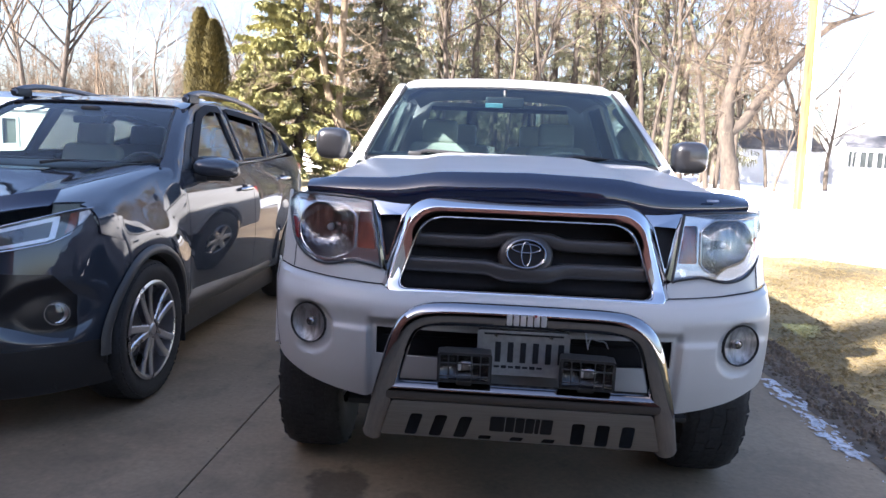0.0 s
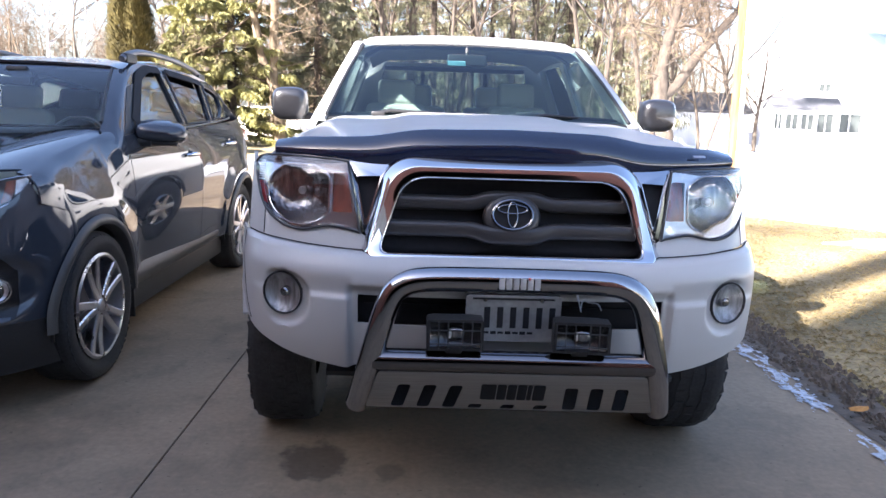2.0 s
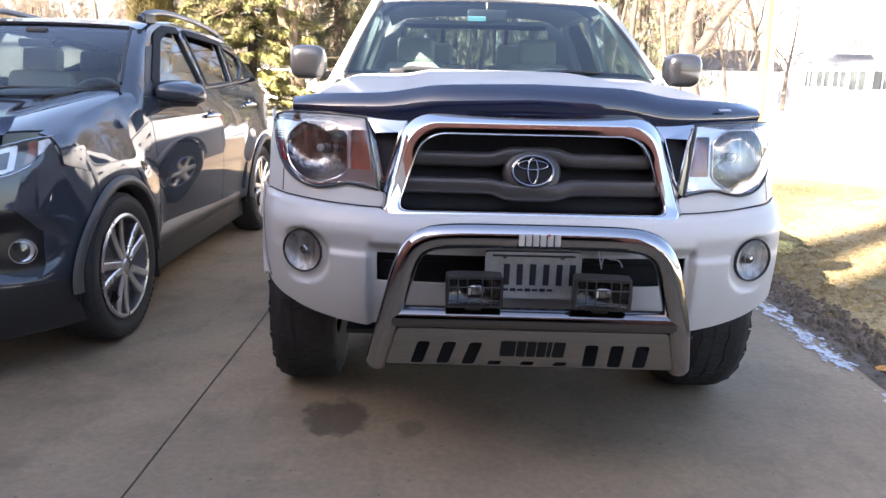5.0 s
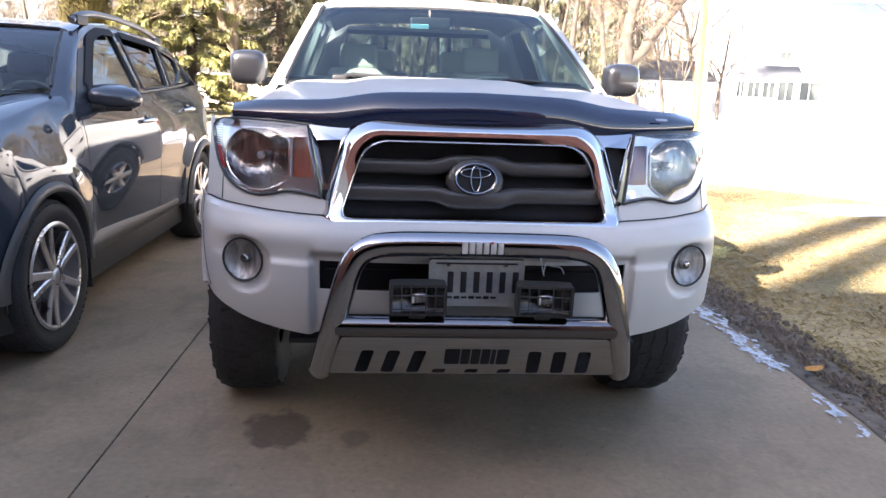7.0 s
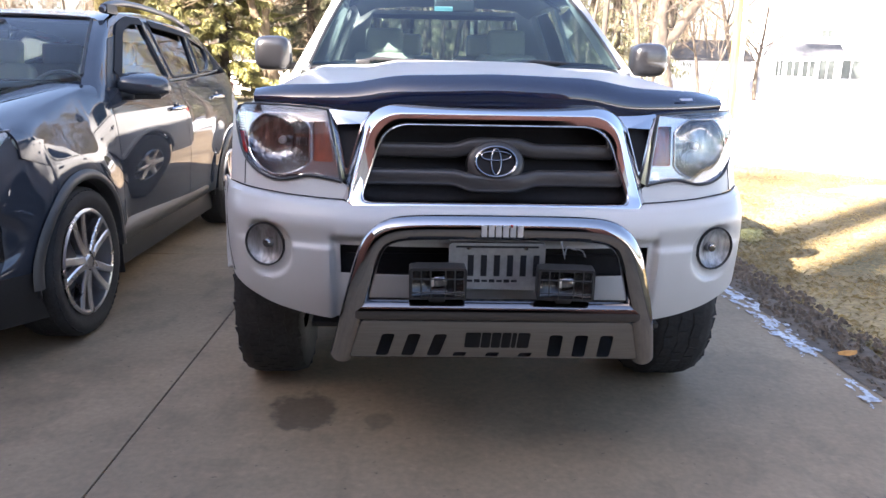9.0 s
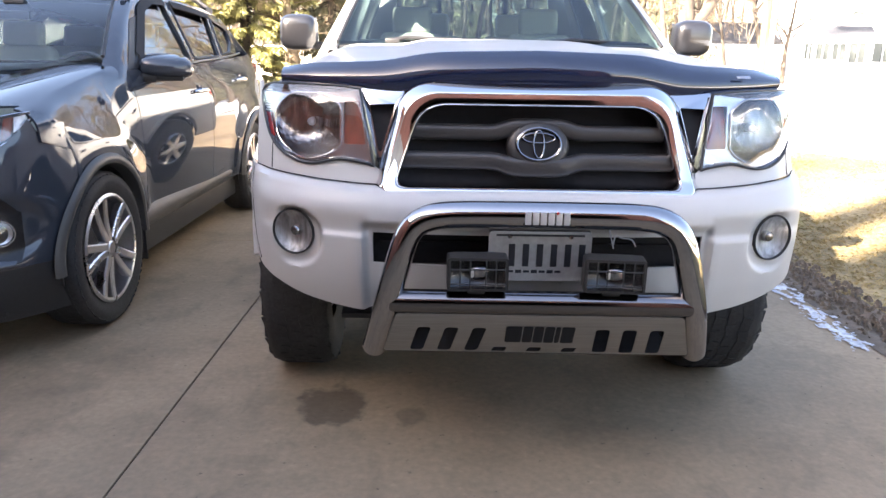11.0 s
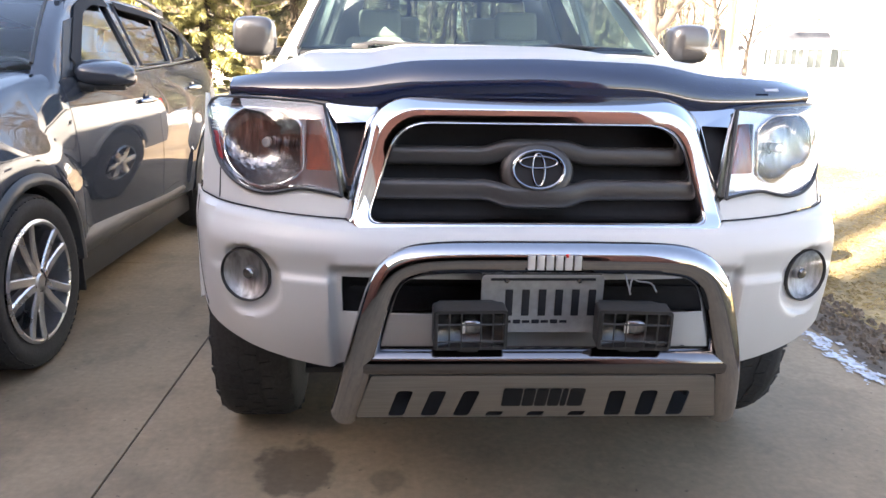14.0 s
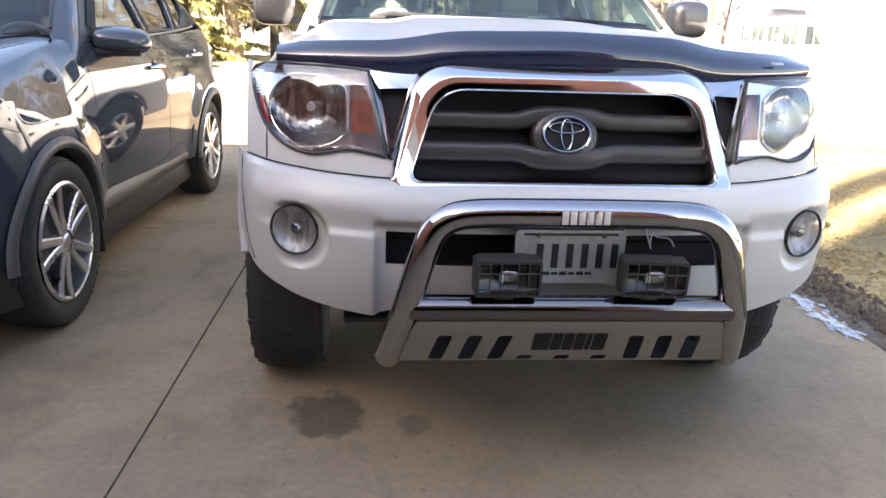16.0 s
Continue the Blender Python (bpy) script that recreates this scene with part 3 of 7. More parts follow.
def under(name, me, material, parent_, label="", kind=""):
    ob = new(name, me)
    me.materials.append(material)
    ob.parent = parent_
    return tagged(ob, label, kind=kind)


def bare_tree(seed, at, height, r, label, bark=None, top=4, spread=0.75, lean=(0, 0), forks=1, kids=(7, 5, 5, 4), fine=1.0, fork_z=0.0, twig_mat=None):
    rng = random.Random(seed)
    wood, twig = Wood(), Wood()
    th = thing("tree", label, "tree", Matrix.Translation(at), group="bare trees")
    base = Vector((0, 0, -0.3))
    if fork_z:
        pts = wander(rng, base, Vector((lean[0], lean[1], 1)), fork_z + 0.3, 4, 0.05, 0)
        wood.limb(pts, [r * 1.35, r * 1.05, r, r * 0.95, r * 0.95], 10)
        base = pts[-1]
    for k in range(forks):
        a = 2 * math.pi * k / max(1, forks) + rng.uniform(-0.4, 0.4)
        o = 0.28 if forks > 1 else 0.0
        d = Vector((lean[0] + o * math.cos(a), lean[1] + o * math.sin(a), 1))
        grow(rng, wood, twig, base, d, height - base.z, r * (0.75 if forks > 1 else 1.0), 0, top, spread, 0.04, fine, kids)
    under("trunk", wood.mesh("trunk"), bark or BARK, th)
    under("twig_crown", twig.mesh("twig_crown"), twig_mat or TWIG, th, "bare twigs", "stuff")
    return th


def conifer(seed, at, height, width, label, needle=None, density=1.0, sparse=0.0, low=0.6, droop=0.25, trunk=0.16, hang=0.0):
    rng = random.Random(seed)
    wood, leaf = Wood(), Wood()
    th = thing("tree", label, "tree", Matrix.Translation(at), group="evergreen trees")
    wood.limb([Vector((0, 0, -0.3)), Vector((0.05, 0, height * 0.5)), Vector((0, 0.03, height))], [trunk * 1.3, trunk * 0.8, 0.02], 8)
    z = low
    while z < height - 0.15:
        f = (z - low) / (height - low)
        reach = width * (1 - f) ** 0.75 * rng.uniform(0.6, 1.15) + 0.12
        for k in range(rng.randint(4, 6)):
            if rng.random() < sparse:
                continue
            a = rng.uniform(0, 2 * math.pi)
            rr = reach * rng.uniform(0.65, 1.12)
            d = Vector((math.cos(a), math.sin(a), 0.10 - droop * (1 - f)))
            pts = wander(rng, Vector((0, 0, z)), d, rr, 4, 0.08, 0.02)
            wood.limb(pts, [0.032 * (1.1 - f), 0.024, 0.016, 0.010, 0.005], 3)
            m = int(34 * rr * density) + 4
            for _ in range(m):
                t = rng.uniform(0.18, 1.0) ** 0.8 * 4
                i = min(3, int(t))
                p = pts[i].lerp(pts[i + 1], t - i)
                dd = (Vector((math.cos(a), math.sin(a), 0)) * rng.uniform(0.2, 1) + Vector((rng.uniform(-1, 1), rng.uniform(-1, 1), rng.uniform(-0.9, 0.25) - hang * rng.uniform(0.5, 2.0)))).normalized()
                leaf.leaf(p + Vector((0, 0, rng.uniform(-0.05, 0.05))), dd, rng.uniform(0.014, 0.034), rng.uniform(0.12, 0.30), rng.uniform(0.1, 0.6))
        z += rng.uniform(0.13, 0.24) * (1 + sparse)
    under("trunk", wood.mesh("trunk"), BARK, th)
    under("crown", leaf.mesh("crown", False), needle or NEEDLE, th, "drooping needle clumps", "stuff")
    return th


def column_cedar(seed, at, height, width, label):
    rng = random.Random(seed)
    th = thing("tree", label, "tree", Matrix.Translation(at), group="evergreen trees")
    wood, leaf = Wood(), Wood()
    wood.limb([Vector((0, 0, -0.3)), Vector((0, 0, height * 0.9))], [0.14, 0.03], 8)
    for sx0, hh, ww in ((-0.12, 1.0, 0.62), (0.34, 0.93, 0.66)):
        for _ in range(9000):
            t = rng.random() ** 0.9
            z = 0.25 + t * height * hh
            f = z / (height * hh + 0.25)
            r = width * ww * (1 - f ** 3.0) ** 0.6 * min(1.0, 0.55 + f * 2) * (1 + 0.12 * noise.noise(Vector((z * 1.4, sx0 * 9, seed))))
            a = rng.uniform(0, 2 * math.pi)
            q = r * (1 - 0.35 * rng.random() ** 2)
            p = Vector((sx0 * width + q * math.cos(a), q * math.sin(a), z))
            d = Vector((math.cos(a) * 0.6, math.sin(a) * 0.6, rng.uniform(0.3, 1.2))).normalized()
            leaf.leaf(p, d, rng.uniform(0.03, 0.065), rng.uniform(0.14, 0.32))
    under("trunk", wood.mesh("trunk"), BARK, th)
    under("crown", leaf.mesh("crown", False), CEDAR, th, "dense upright bronzed sprays")
    return th


def ground_at(x, y):
    return (x, y, -0.02)


# ---- the pickup truck ----
TRUCK_AT = pose(0.0, 0.0, 0.0, 0, 0, 0.7)
truck = thing("pickup_truck", "white pickup truck with chrome grille parked on the concrete driveway", "truck", TRUCK_AT)

PLAN = [(0, 0.03), (0.43, 0.04), (0.55, 0.065), (0.68, 0.10), (0.80, 0.17), (0.87, 0.25), (0.92, 0.36)]


def face_y(x, z):
    """Front face of grille and lamps: swept back to the sides, leaning back upwards."""
    return smooth_table(PLAN, abs(x)) + 0.39 * (z - 0.95)


BUMP = [(0, -0.075), (0.3, -0.068), (0.5, -0.045), (0.65, 0.002), (0.77, 0.058), (0.86, 0.125), (0.92, 0.225), (0.948, 0.335), (0.964, 0.49)]
FOG_X, FOG_Z, FOG_TURN = 0.757, 0.752, 20.0
BUMP_LOW = [(0, 0.535), (0.47, 0.535), (0.52, 0.514), (0.56, 0.516), (0.63, 0.525), (0.71, 0.540), (0.76, 0.554), (0.80, 0.570), (0.85, 0.590), (0.90, 0.615), (0.964, 0.685)]
SECTION = [(0.40, 0.11), (0.50, 0.055), (0.60, 0.022), (0.70, 0.006), (0.79, 0.0), (0.855, 0.004), (0.885, 0.022), (0.905, 0.05)]


def bumper_y(x, z):
    ax = abs(x)
    y = smooth_table(BUMP, ax, 0.06) + smooth_table(SECTION, z, 0.035)
    y += 0.028 * (1 - soft_step(0.512, 0.536, ax)) * (1 - soft_step(0.785, 0.815, z))
    # the upper part tucks in above a ledge that runs from the fog light to the opening
    y += 0.014 * soft_step(0.85, 0.778, z) * (1 - soft_step(0.776, 0.758, z)) * soft_step(0.50, 0.53, ax) * (1 - soft_step(0.80, 0.90, ax))
    return y


def fog_y(x):
    """The plane of the fog light's lens, set into the bumper."""
    return bumper_y(FOG_X, FOG_Z) + 0.022 + math.tan(radians(FOG_TURN)) * (abs(x) - FOG_X)


def bumper_skin(x, z):
    """The bumper's face with the round pockets of the fog lights pressed in."""
    d = math.hypot(abs(x) - FOG_X + 0.004, z - FOG_Z + 0.012)
    y = bumper_y(x, z)
    y += max(0.0, fog_y(x) + 0.004 - y) * (1 - soft_step(0.088, 0.100, d))
    if math.hypot(abs(x) - FOG_X, z - FOG_Z) < 0.066:
        y += 0.045
    return y


def build_bumper():
    bm = bmesh.new()
    half = [0, 0.1, 0.2, 0.3, 0.4, 0.46, 0.50, 0.508, 0.514, 0.520, 0.526, 0.532, 0.54, 0.56, 0.58, 0.60, 0.62, 0.635] + [0.648 + 0.0065 * k for k in range(37)] + [0.895, 0.91, 0.92, 0.935, 0.948, 0.957, 0.964]
    cols = [-x for x in half[:0:-1]] + half
    levels = [0.40, 0.46, 0.52, 0.56, 0.59, 0.605] + [0.612 + 0.0065 * k for k in range(36)] + [0.85, 0.862, 0.874, 0.886, 0.897, 0.908]
    vs = []
    for x in cols:
        low = smooth_table(BUMP_LOW, abs(x), 0.02)
        top = 0.909 + 0.018 * soft_step(0.48, 0.9, abs(x))
        col = []
        for z in levels:
            zz = max(z, low)
            zz = low + (zz - low) * (top - low) / (0.908 - low)
            yy = bumper_skin(x, zz)
            if z >= 0.90:
                yy = max(yy, min(face_y(x, 0.92) + 0.0, yy + 0.08))
            col.append(bm.verts.new((x, yy, zz)))
        vs.append(col)
    for i in range(len(cols) - 1):
        for j in range(len(levels) - 1):
            cx, z0, z1 = (cols[i] + cols[i + 1]) / 2, vs[i][j].co.z, vs[i][j + 1].co.z
            if abs(cx) < 0.50 and z0 > 0.672 and z1 < 0.776:
                continue
            if vs[i][j].co.z < vs[i][j + 1].co.z - 1e-5 or vs[i + 1][j].co.z < vs[i + 1][j + 1].co.z - 1e-5:
                bm.faces.new((vs[i][j], vs[i + 1][j], vs[i + 1][j + 1], vs[i][j + 1]))
    thick(bm, 0.006)
    return bm


bumper = part("front_bumper", build_bumper(), WHITE, truck, angle=50)
bm = box(1.02, 0.04, 0.11, (0, 0.05, 0.722), 0.004)
box(0.96, 0.03, 0.008, (0, 0.03, 0.735), bm=bm)
part("bumper_intake", bm, DARK, bumper, "black opening in the bumper")
# underside behind the bumper
bm = box(1.25, 0.5, 0.02, (0, 0.42, 0.47), 0.005, rot=Euler((radians(8), 0, 0)).to_matrix())
box(0.10, 3.6, 0.12, (-0.42, 2.6, 0.50), 0.01, bm=bm)
box(0.10, 3.6, 0.12, (0.42, 2.6, 0.50), 0.01, bm=bm)
box(1.5, 0.9, 0.30, (0, 1.1, 0.72), 0.02, bm=bm)
box(1.5, 3.6, 0.05, (0, 3.4, 0.60), 0.01, bm=bm)
tube([(-0.70, 0.92, 0.38), (-0.3, 0.92, 0.40), (0.3, 0.92, 0.40), (0.70, 0.92, 0.38)], 0.035, 10, bm)
tube([(-0.70, 4.12, 0.39), (0.70, 4.12, 0.39)], 0.05, 10, bm)
part("underbody", bm, BLACK, truck, "black frame rails and splash guard")

FOGBOWL = mat("grey_fog_reflector", (0.34, 0.34, 0.345), 0.52, 0.8, grain=0.5, grain_scale=55, bump=0.5, bump_scale=60, stretch=(1, 1, 0.10))
for s in (-1, 1):
    m = Matrix.Translation((s * FOG_X, fog_y(FOG_X), FOG_Z)) @ Euler((radians(90), 0, radians(s * FOG_TURN))).to_matrix().to_4x4()
    fog = part("fog_light", lathe([(0.0735, -0.012), (0.0735, 0.004), (0.071, 0.007), (0.0685, 0.004), (0.0675, -0.010)], 44, m=m), BLACK, truck, "round fog light set into the bumper")
    part("fog_reflector", lathe([(0.0680, -0.002), (0.058, -0.014), (0.040, -0.024), (0.018, -0.029), (0.017, -0.016), (0.013, -0.010), (0.0005, -0.009)], 44, m=m), FOGBOWL, fog)
    part("bulb_cap", lathe([(0.015, -0.020), (0.015, -0.010), (0.011, -0.006), (0.0005, -0.005)], 20, m=m), DARKCHROME, fog)
    part("fog_lens", lathe([(0.0685, 0.002), (0.052, 0.009), (0.028, 0.013), (0.0005, 0.014)], 44, m=m), LAMPGLASS, fog)

# white panel between bumper and lamps
LAMP_LOW = [(0.488, 0.955), (0.500, 0.968), (0.56, 0.977), (0.61, 0.982), (0.65, 0.972), (0.70, 0.962), (0.75, 0.966), (0.80, 0.985), (0.84, 1.012), (0.875, 1.06), (0.897, 1.12), (0.905, 1.17)]


def filler(s):
    def fn(u, v):
        x = 0.484 + u * 0.436
        low = 0.912 + 0.018 * soft_step(0.48, 0.9, x)
        z = low + v * (lin_table(LAMP_LOW, x) + (0.03 if x > 0.905 else 0) - low)
        return (s * x, face_y(x, z) + 0.004, z)
    return thick(grid(fn, 40, 8), 0.006)


for s in (-1, 1):
    fp = part("lamp_filler_panel", filler(s), WHITE, truck)
    gap = [(s * 0.845, face_y(0.845, z) + 0.001, z) for z in (0.932, 0.96, 0.99, 1.01)]
    part("panel_gap", tube(gap, 0.0016, 5), DARK, fp)
    gap = [(s * (0.484 + 0.43 * k / 20), face_y(0.484 + 0.43 * k / 20, 0.917) - 0.004, 0.912 + 0.018 * soft_step(0.48, 0.9, 0.484 + 0.43 * k / 20)) for k in range(21)]
    part("panel_gap", tube(gap, 0.0022, 5), DARK, fp)
    gap = [(s * x, bumper_y(x, z) - 0.0005, z) for x, z in ((0.935, 0.915), (0.934, 0.86), (0.931, 0.80), (0.925, 0.74), (0.912, 0.68), (0.890, 0.63))]
    part("panel_gap", tube(gap, 0.0020, 5, smooth=2), DARK, bumper)

# grille surround
G_IN = rounded([(-0.430, 0.912), (0.430, 0.912), (0.352, 1.139), (-0.352, 1.139)], [0.035, 0.035, 0.07, 0.07], 8)
G_OUT = rounded([(-0.509, 0.880), (0.509, 0.880), (0.416, 1.208), (-0.416, 1.208)], [0.05, 0.05, 0.09, 0.09], 8)


def crown(x):
    return 0.018 * (1 - (x / 0.4) ** 2) if abs(x) < 0.4 else 0.0


def surround_section(i):
    a, b = Vector(G_OUT[i]), Vector(G_IN[i])
    up = 1.0 if a.y > 1.1 else 0.0
    out = []
    for t, d in ((0.0, 0.045), (0.0, 0.010), (0.03, 0.005), (0.05, 0.002), (0.35, -0.0262), (0.375, -0.0280), (0.40, -0.0292), (0.42, -0.0296), (0.44, -0.0297), (0.84, -0.0290), (0.86, -0.0286), (0.875, -0.0265), (0.88, -0.0240), (0.905, -0.0225), (0.93, -0.0228), (0.97, -0.0180), (1.0, 0.000), (1.0, 0.075)):
        p = a.lerp(b, t)
        z = p.y + crown(p.x) * up * (1 - 0.2 * t)
        out.append((p.x, face_y(p.x, 1.04) + 0.20 * (z - 1.04) - 0.030 * (1 - soft_step(0.885, 0.96, z)) + d, z))
    return out


grille = part("grille", ring_sweep(G_OUT, surround_section), CHROME, truck, "chrome grille surround", angle=40)
bm = grid(lambda u, v: ((u - 0.5) * (0.90 - 0.16 * v), face_y(0, 0.9 + 0.27 * v) + 0.075, 0.9 + 0.27 * v), 8, 4)
thick(bm, 0.01)
part("grille_mesh", bm, DARK, grille, "black grille backing")


def slat(zc, h, side):
    """A satin bar that swells round the badge."""
    def fn(u, v):
        x = -0.425 + 0.85 * u
        lim = 0.43 - (zc - 0.912) * 0.33
        x = x * lim / 0.418
        near = math.exp(-(x / 0.112) ** 6)
        z = zc + side * 0.016 * near
        hh = h * (1 + 0.15 * near)
        a = v * 2 * math.pi
        cz, cy = math.sin(a), math.cos(a)
        return (x, face_y(x, z) + 0.030 - 0.022 * cy - 0.006 * near, z + hh / 2 * (abs(cz) ** 0.6) * (1 if cz > 0 else -1))
    return grid(fn, 48, 20)


part("grille_slat", slat(1.066, 0.050, 1), SLAT, grille)
part("grille_slat", slat(0.983, 0.054, -1), SLAT, grille)
BADGE = Matrix.Translation((0, face_y(0, 1.036) - 0.004, 1.036)) @ Euler((radians(90 - 18), 0, 0)).to_matrix().to_4x4()


def oval(rx, ry, r, n=48, c=(0, 0), k=8, m=None, lift=0.0):
    pts = [(rx * math.cos(2 * math.pi * i / n) + c[0], ry * math.sin(2 * math.pi * i / n) + c[1]) for i in range(n)]

    def sec(i):
        a = 2 * math.pi * i / n
        nrm = Vector((math.cos(a) / rx, math.sin(a) / ry)).normalized()
        return [(m or BADGE) @ Vector((pts[i][0] + nrm.x * r * math.cos(q), pts[i][1] + nrm.y * r * math.cos(q), lift + r * math.sin(q))) for q in [2 * math.pi * j / k for j in range(k + 1)]]
    return ring_sweep(pts, sec)


bm = lathe([(0.001, 0.0), (0.076, 0.0), (0.086, -0.003), (0.092, -0.009), (0.095, -0.018), (0.096, -0.04)], 48, m=BADGE @ Matrix.Diagonal((1, 0.80, 1, 1)))
badge_base = part("badge_base", bm, SLAT, grille, "oval badge mount")
bm = lathe([(0.001, 0.002), (0.066, 0.002), (0.066, -0.004)], 48, m=BADGE @ Matrix.Diagonal((1, 0.72, 1, 1)))
part("badge_plate", bm, DARK, badge_base)
bm = oval(0.066, 0.049, 0.0052, lift=0.004)
part("badge_ring", bm, DARKCHROME, badge_base)
part("badge_oval", oval(0.048, 0.015, 0.0030, c=(0, 0.019), lift=0.005), DARKCHROME, badge_base)
part("badge_oval", oval(0.016, 0.042, 0.0030, lift=0.005), DARKCHROME, badge_base)


# chrome wing with a dark opening, beside the grille
def wing(s):
    outer = rounded([(0.388, 1.222), (0.548, 1.190), (0.486, 0.955), (0.470, 0.955)], 0.006, 3)
    hole = rounded([(0.438, 1.148), (0.518, 1.144), (0.4880, 1.005), (0.480, 1.005)], 0.005, 3)
    flip = lambda lp: [(s * a, b) for a, b in lp]

    def place(a, b, d):
        return (a, face_y(a, 1.16) + 0.20 * (b - 1.16) + 0.55 * max(0.0, b - 1.152) - 0.003 + d, b)
    return plate_with_holes(flip(outer), [flip(hole)], place, 0.02)


for s in (-1, 1):
    w = part("grille_wing", wing(s), mat("satin_chrome", (0.50, 0.51, 0.53), 0.16, 1.0, rough_var=0.05), grille, "chrome trim beside the grille", angle=25)
    bm = plate_with_holes([(s * a, b) for a, b in ((0.42, 1.17), (0.545, 1.17), (0.49, 0.975), (0.46, 0.975))], [], lambda a, b, d: (a, face_y(a, b) + 0.030 + d, b), 0.01)
    part("wing_inset", bm, DARK, w)


# headlamps
def lamp_outline():
    top = [(0.902, 1.165), (0.885, 1.186), (0.85, 1.196), (0.80, 1.199), (0.70, 1.198), (0.60, 1.194), (0.549, 1.188)]
    low = [(x, smooth_table(LAMP_LOW, x, 0.022)) for x in [0.500 + 0.012 * k for k in range(34)]]
    return low[::1] + top


def lamp(s):
    ol = lamp_outline()
    fl = lambda lp: [(s * a, b) for a, b in lp]
    n = len(ol)
    cx, cz = 0.714, 1.08
    base = part("headlight", ring_sweep(ol, lambda i: [(s * ol[i][0], face_y(*ol[i]) + d, ol[i][1] + e) for d, e in ((0.0, 0), (0.04, 0), (0.10, 0))]), mat("silvered_bezel", (0.50, 0.50, 0.52), 0.16, 0.85, rough_var=0.05), truck, "clear headlight with amber turn signal")
    # back of the housing
    bm = plate_with_holes(fl(ol), [], lambda a, b, d: (a, face_y(a, b) + 0.095 + d, b), 0.01)
    part("lamp_housing", bm, mat("silvered_bezel", (0.50, 0.50, 0.52), 0.16, 0.85, rough_var=0.05), base)
    # D-shaped bowl opening
    R = 0.103
    dsh = [(cx + 1.20 * R * math.cos(t), cz - 0.002 + R * math.sin(t)) for t in [2 * math.pi * k / 72 for k in range(72)]]
    dsh = [(max(a, cx - 0.104), min(b, cz + 0.094)) for a, b in dsh]
    amb = rounded([(0.599, 1.152), (0.550, 1.152), (0.530, 1.022), (0.598, 1.022)], 0.006, 3)

    def inner(a, b, d):
        return (a, face_y(a, 1.08) + 0.20 * (b - 1.08) + 0.016 + d, b)
    k = 0.985
    ol2 = [(0.71 + (a - 0.71) * k, 1.09 + (b - 1.09) * k) for a, b in ol]
    part("lamp_bezel", plate_with_holes(fl(ol2), [fl(dsh), fl(amb)], inner, 0.006), mat("silvered_bezel", (0.50, 0.50, 0.52), 0.16, 0.85, rough_var=0.05), base, "chrome lamp bezel", angle=30)
    # bowl

    def bowl(u, v):
        i = u * len(dsh)
        a, b = dsh[int(i) % len(dsh)]
        q = 1 - v
        x, z = cx + (a - cx) * (0.12 + 0.88 * q ** 0.55), cz + (b - cz) * (0.12 + 0.88 * q ** 0.55)
        return (s * x, face_y(a, b) * q + face_y(cx, cz) * v + 0.022 + 0.068 * (1 - q * q), z)
    part("lamp_bowl", grid(bowl, 72, 12, close_u=True), BOWL, base, "dark reflector bowl")
    rim_ = [(s * a, face_y(a, 1.08) + 0.20 * (b - 1.08) + 0.012, b) for a, b in dsh]
    part("bowl_ring", tube(rim_ + rim_[:1], 0.003, 8), CHROME, base, "chrome ring round the bowl")
    m = Matrix.Translation((s * cx, face_y(cx, cz) + 0.080, cz)) @ Euler((radians(90), 0, 0)).to_matrix().to_4x4()
    part("bulb_shield", lathe([(0.0005, 0.026), (0.010, 0.025), (0.013, 0.020), (0.013, 0.0)], 20, m=m), REFLECTOR, base)
    bm = plate_with_holes(fl(amb), [], lambda a, b, d: (a, face_y(a, b) + 0.027 + d, b), 0.01)
    part("turn_signal", bm, AMBER, base, "amber turn signal")
    side = [(0.858, 1.035), (0.884, 1.10), (0.862, 1.102), (0.838, 1.03)]
    part("side_marker", plate_with_holes(fl(side), [], lambda a, b, d: (a, face_y(a, b) + 0.010 + d, b), 0.008), REDLENS, base, "red side marker")
    bm = bmesh.new()
    for t in range(9):
        z = 1.108 + t * 0.008
        box(0.035, 0.006, 0.003, (s * 0.872, face_y(0.872, z) + 0.014, z), rot=Euler((0, 0, radians(s * 52))).to_matrix(), bm=bm)
    part("corner_flutes", bm, REFLECTOR, base)

    def lens(u, v):
        x = 0.497 + u * 0.405
        lo, hi = lin_table(LAMP_LOW, x), lin_table([(0.497, 0.972), (0.549, 1.188), (0.60, 1.194), (0.70, 1.198), (0.85, 1.196), (0.902, 1.165)], x)
        hi = max(hi, lo + 0.002)
        z = lo + v * (hi - lo)
        return (s * x, face_y(x, 1.08) + 0.17 * (z - 1.08) - 0.016 - 0.006 * math.sin(math.pi * v) + 3.2 * max(0.0, z - 1.115) ** 2, z)
    part("lamp_lens", grid(lens, 36, 12), LENS, base, "clear lens")
    edge = [(s * a, face_y(a, b) - 0.003, b) for a, b in ol]
    part("lens_gasket", tube(edge + edge[:1], 0.0045, 6), BLACK, base)


for s in (-1, 1):
    lamp(s)


# ---- hood, deflector ----
def hood_z(x, y):
    ax = abs(x)
    t = (y - 0.2) / 1.22
    z = 1.262 + 0.083 * t + 0.010 * math.sin(math.pi * min(1, max(0, t)))
    z += 0.030 * (1 - soft_step(0.34 - 0.02 * t, 0.47, ax)) * (1 - 0.35 * t)
    z -= 0.012 * (ax / 0.8) ** 2 + 0.07 * max(0.0, (ax - 0.66) / 0.16) ** 2
    return z


def hood_front(x):
    return 0.16 + 0.16 * (abs(x) / 0.8) ** 2.5


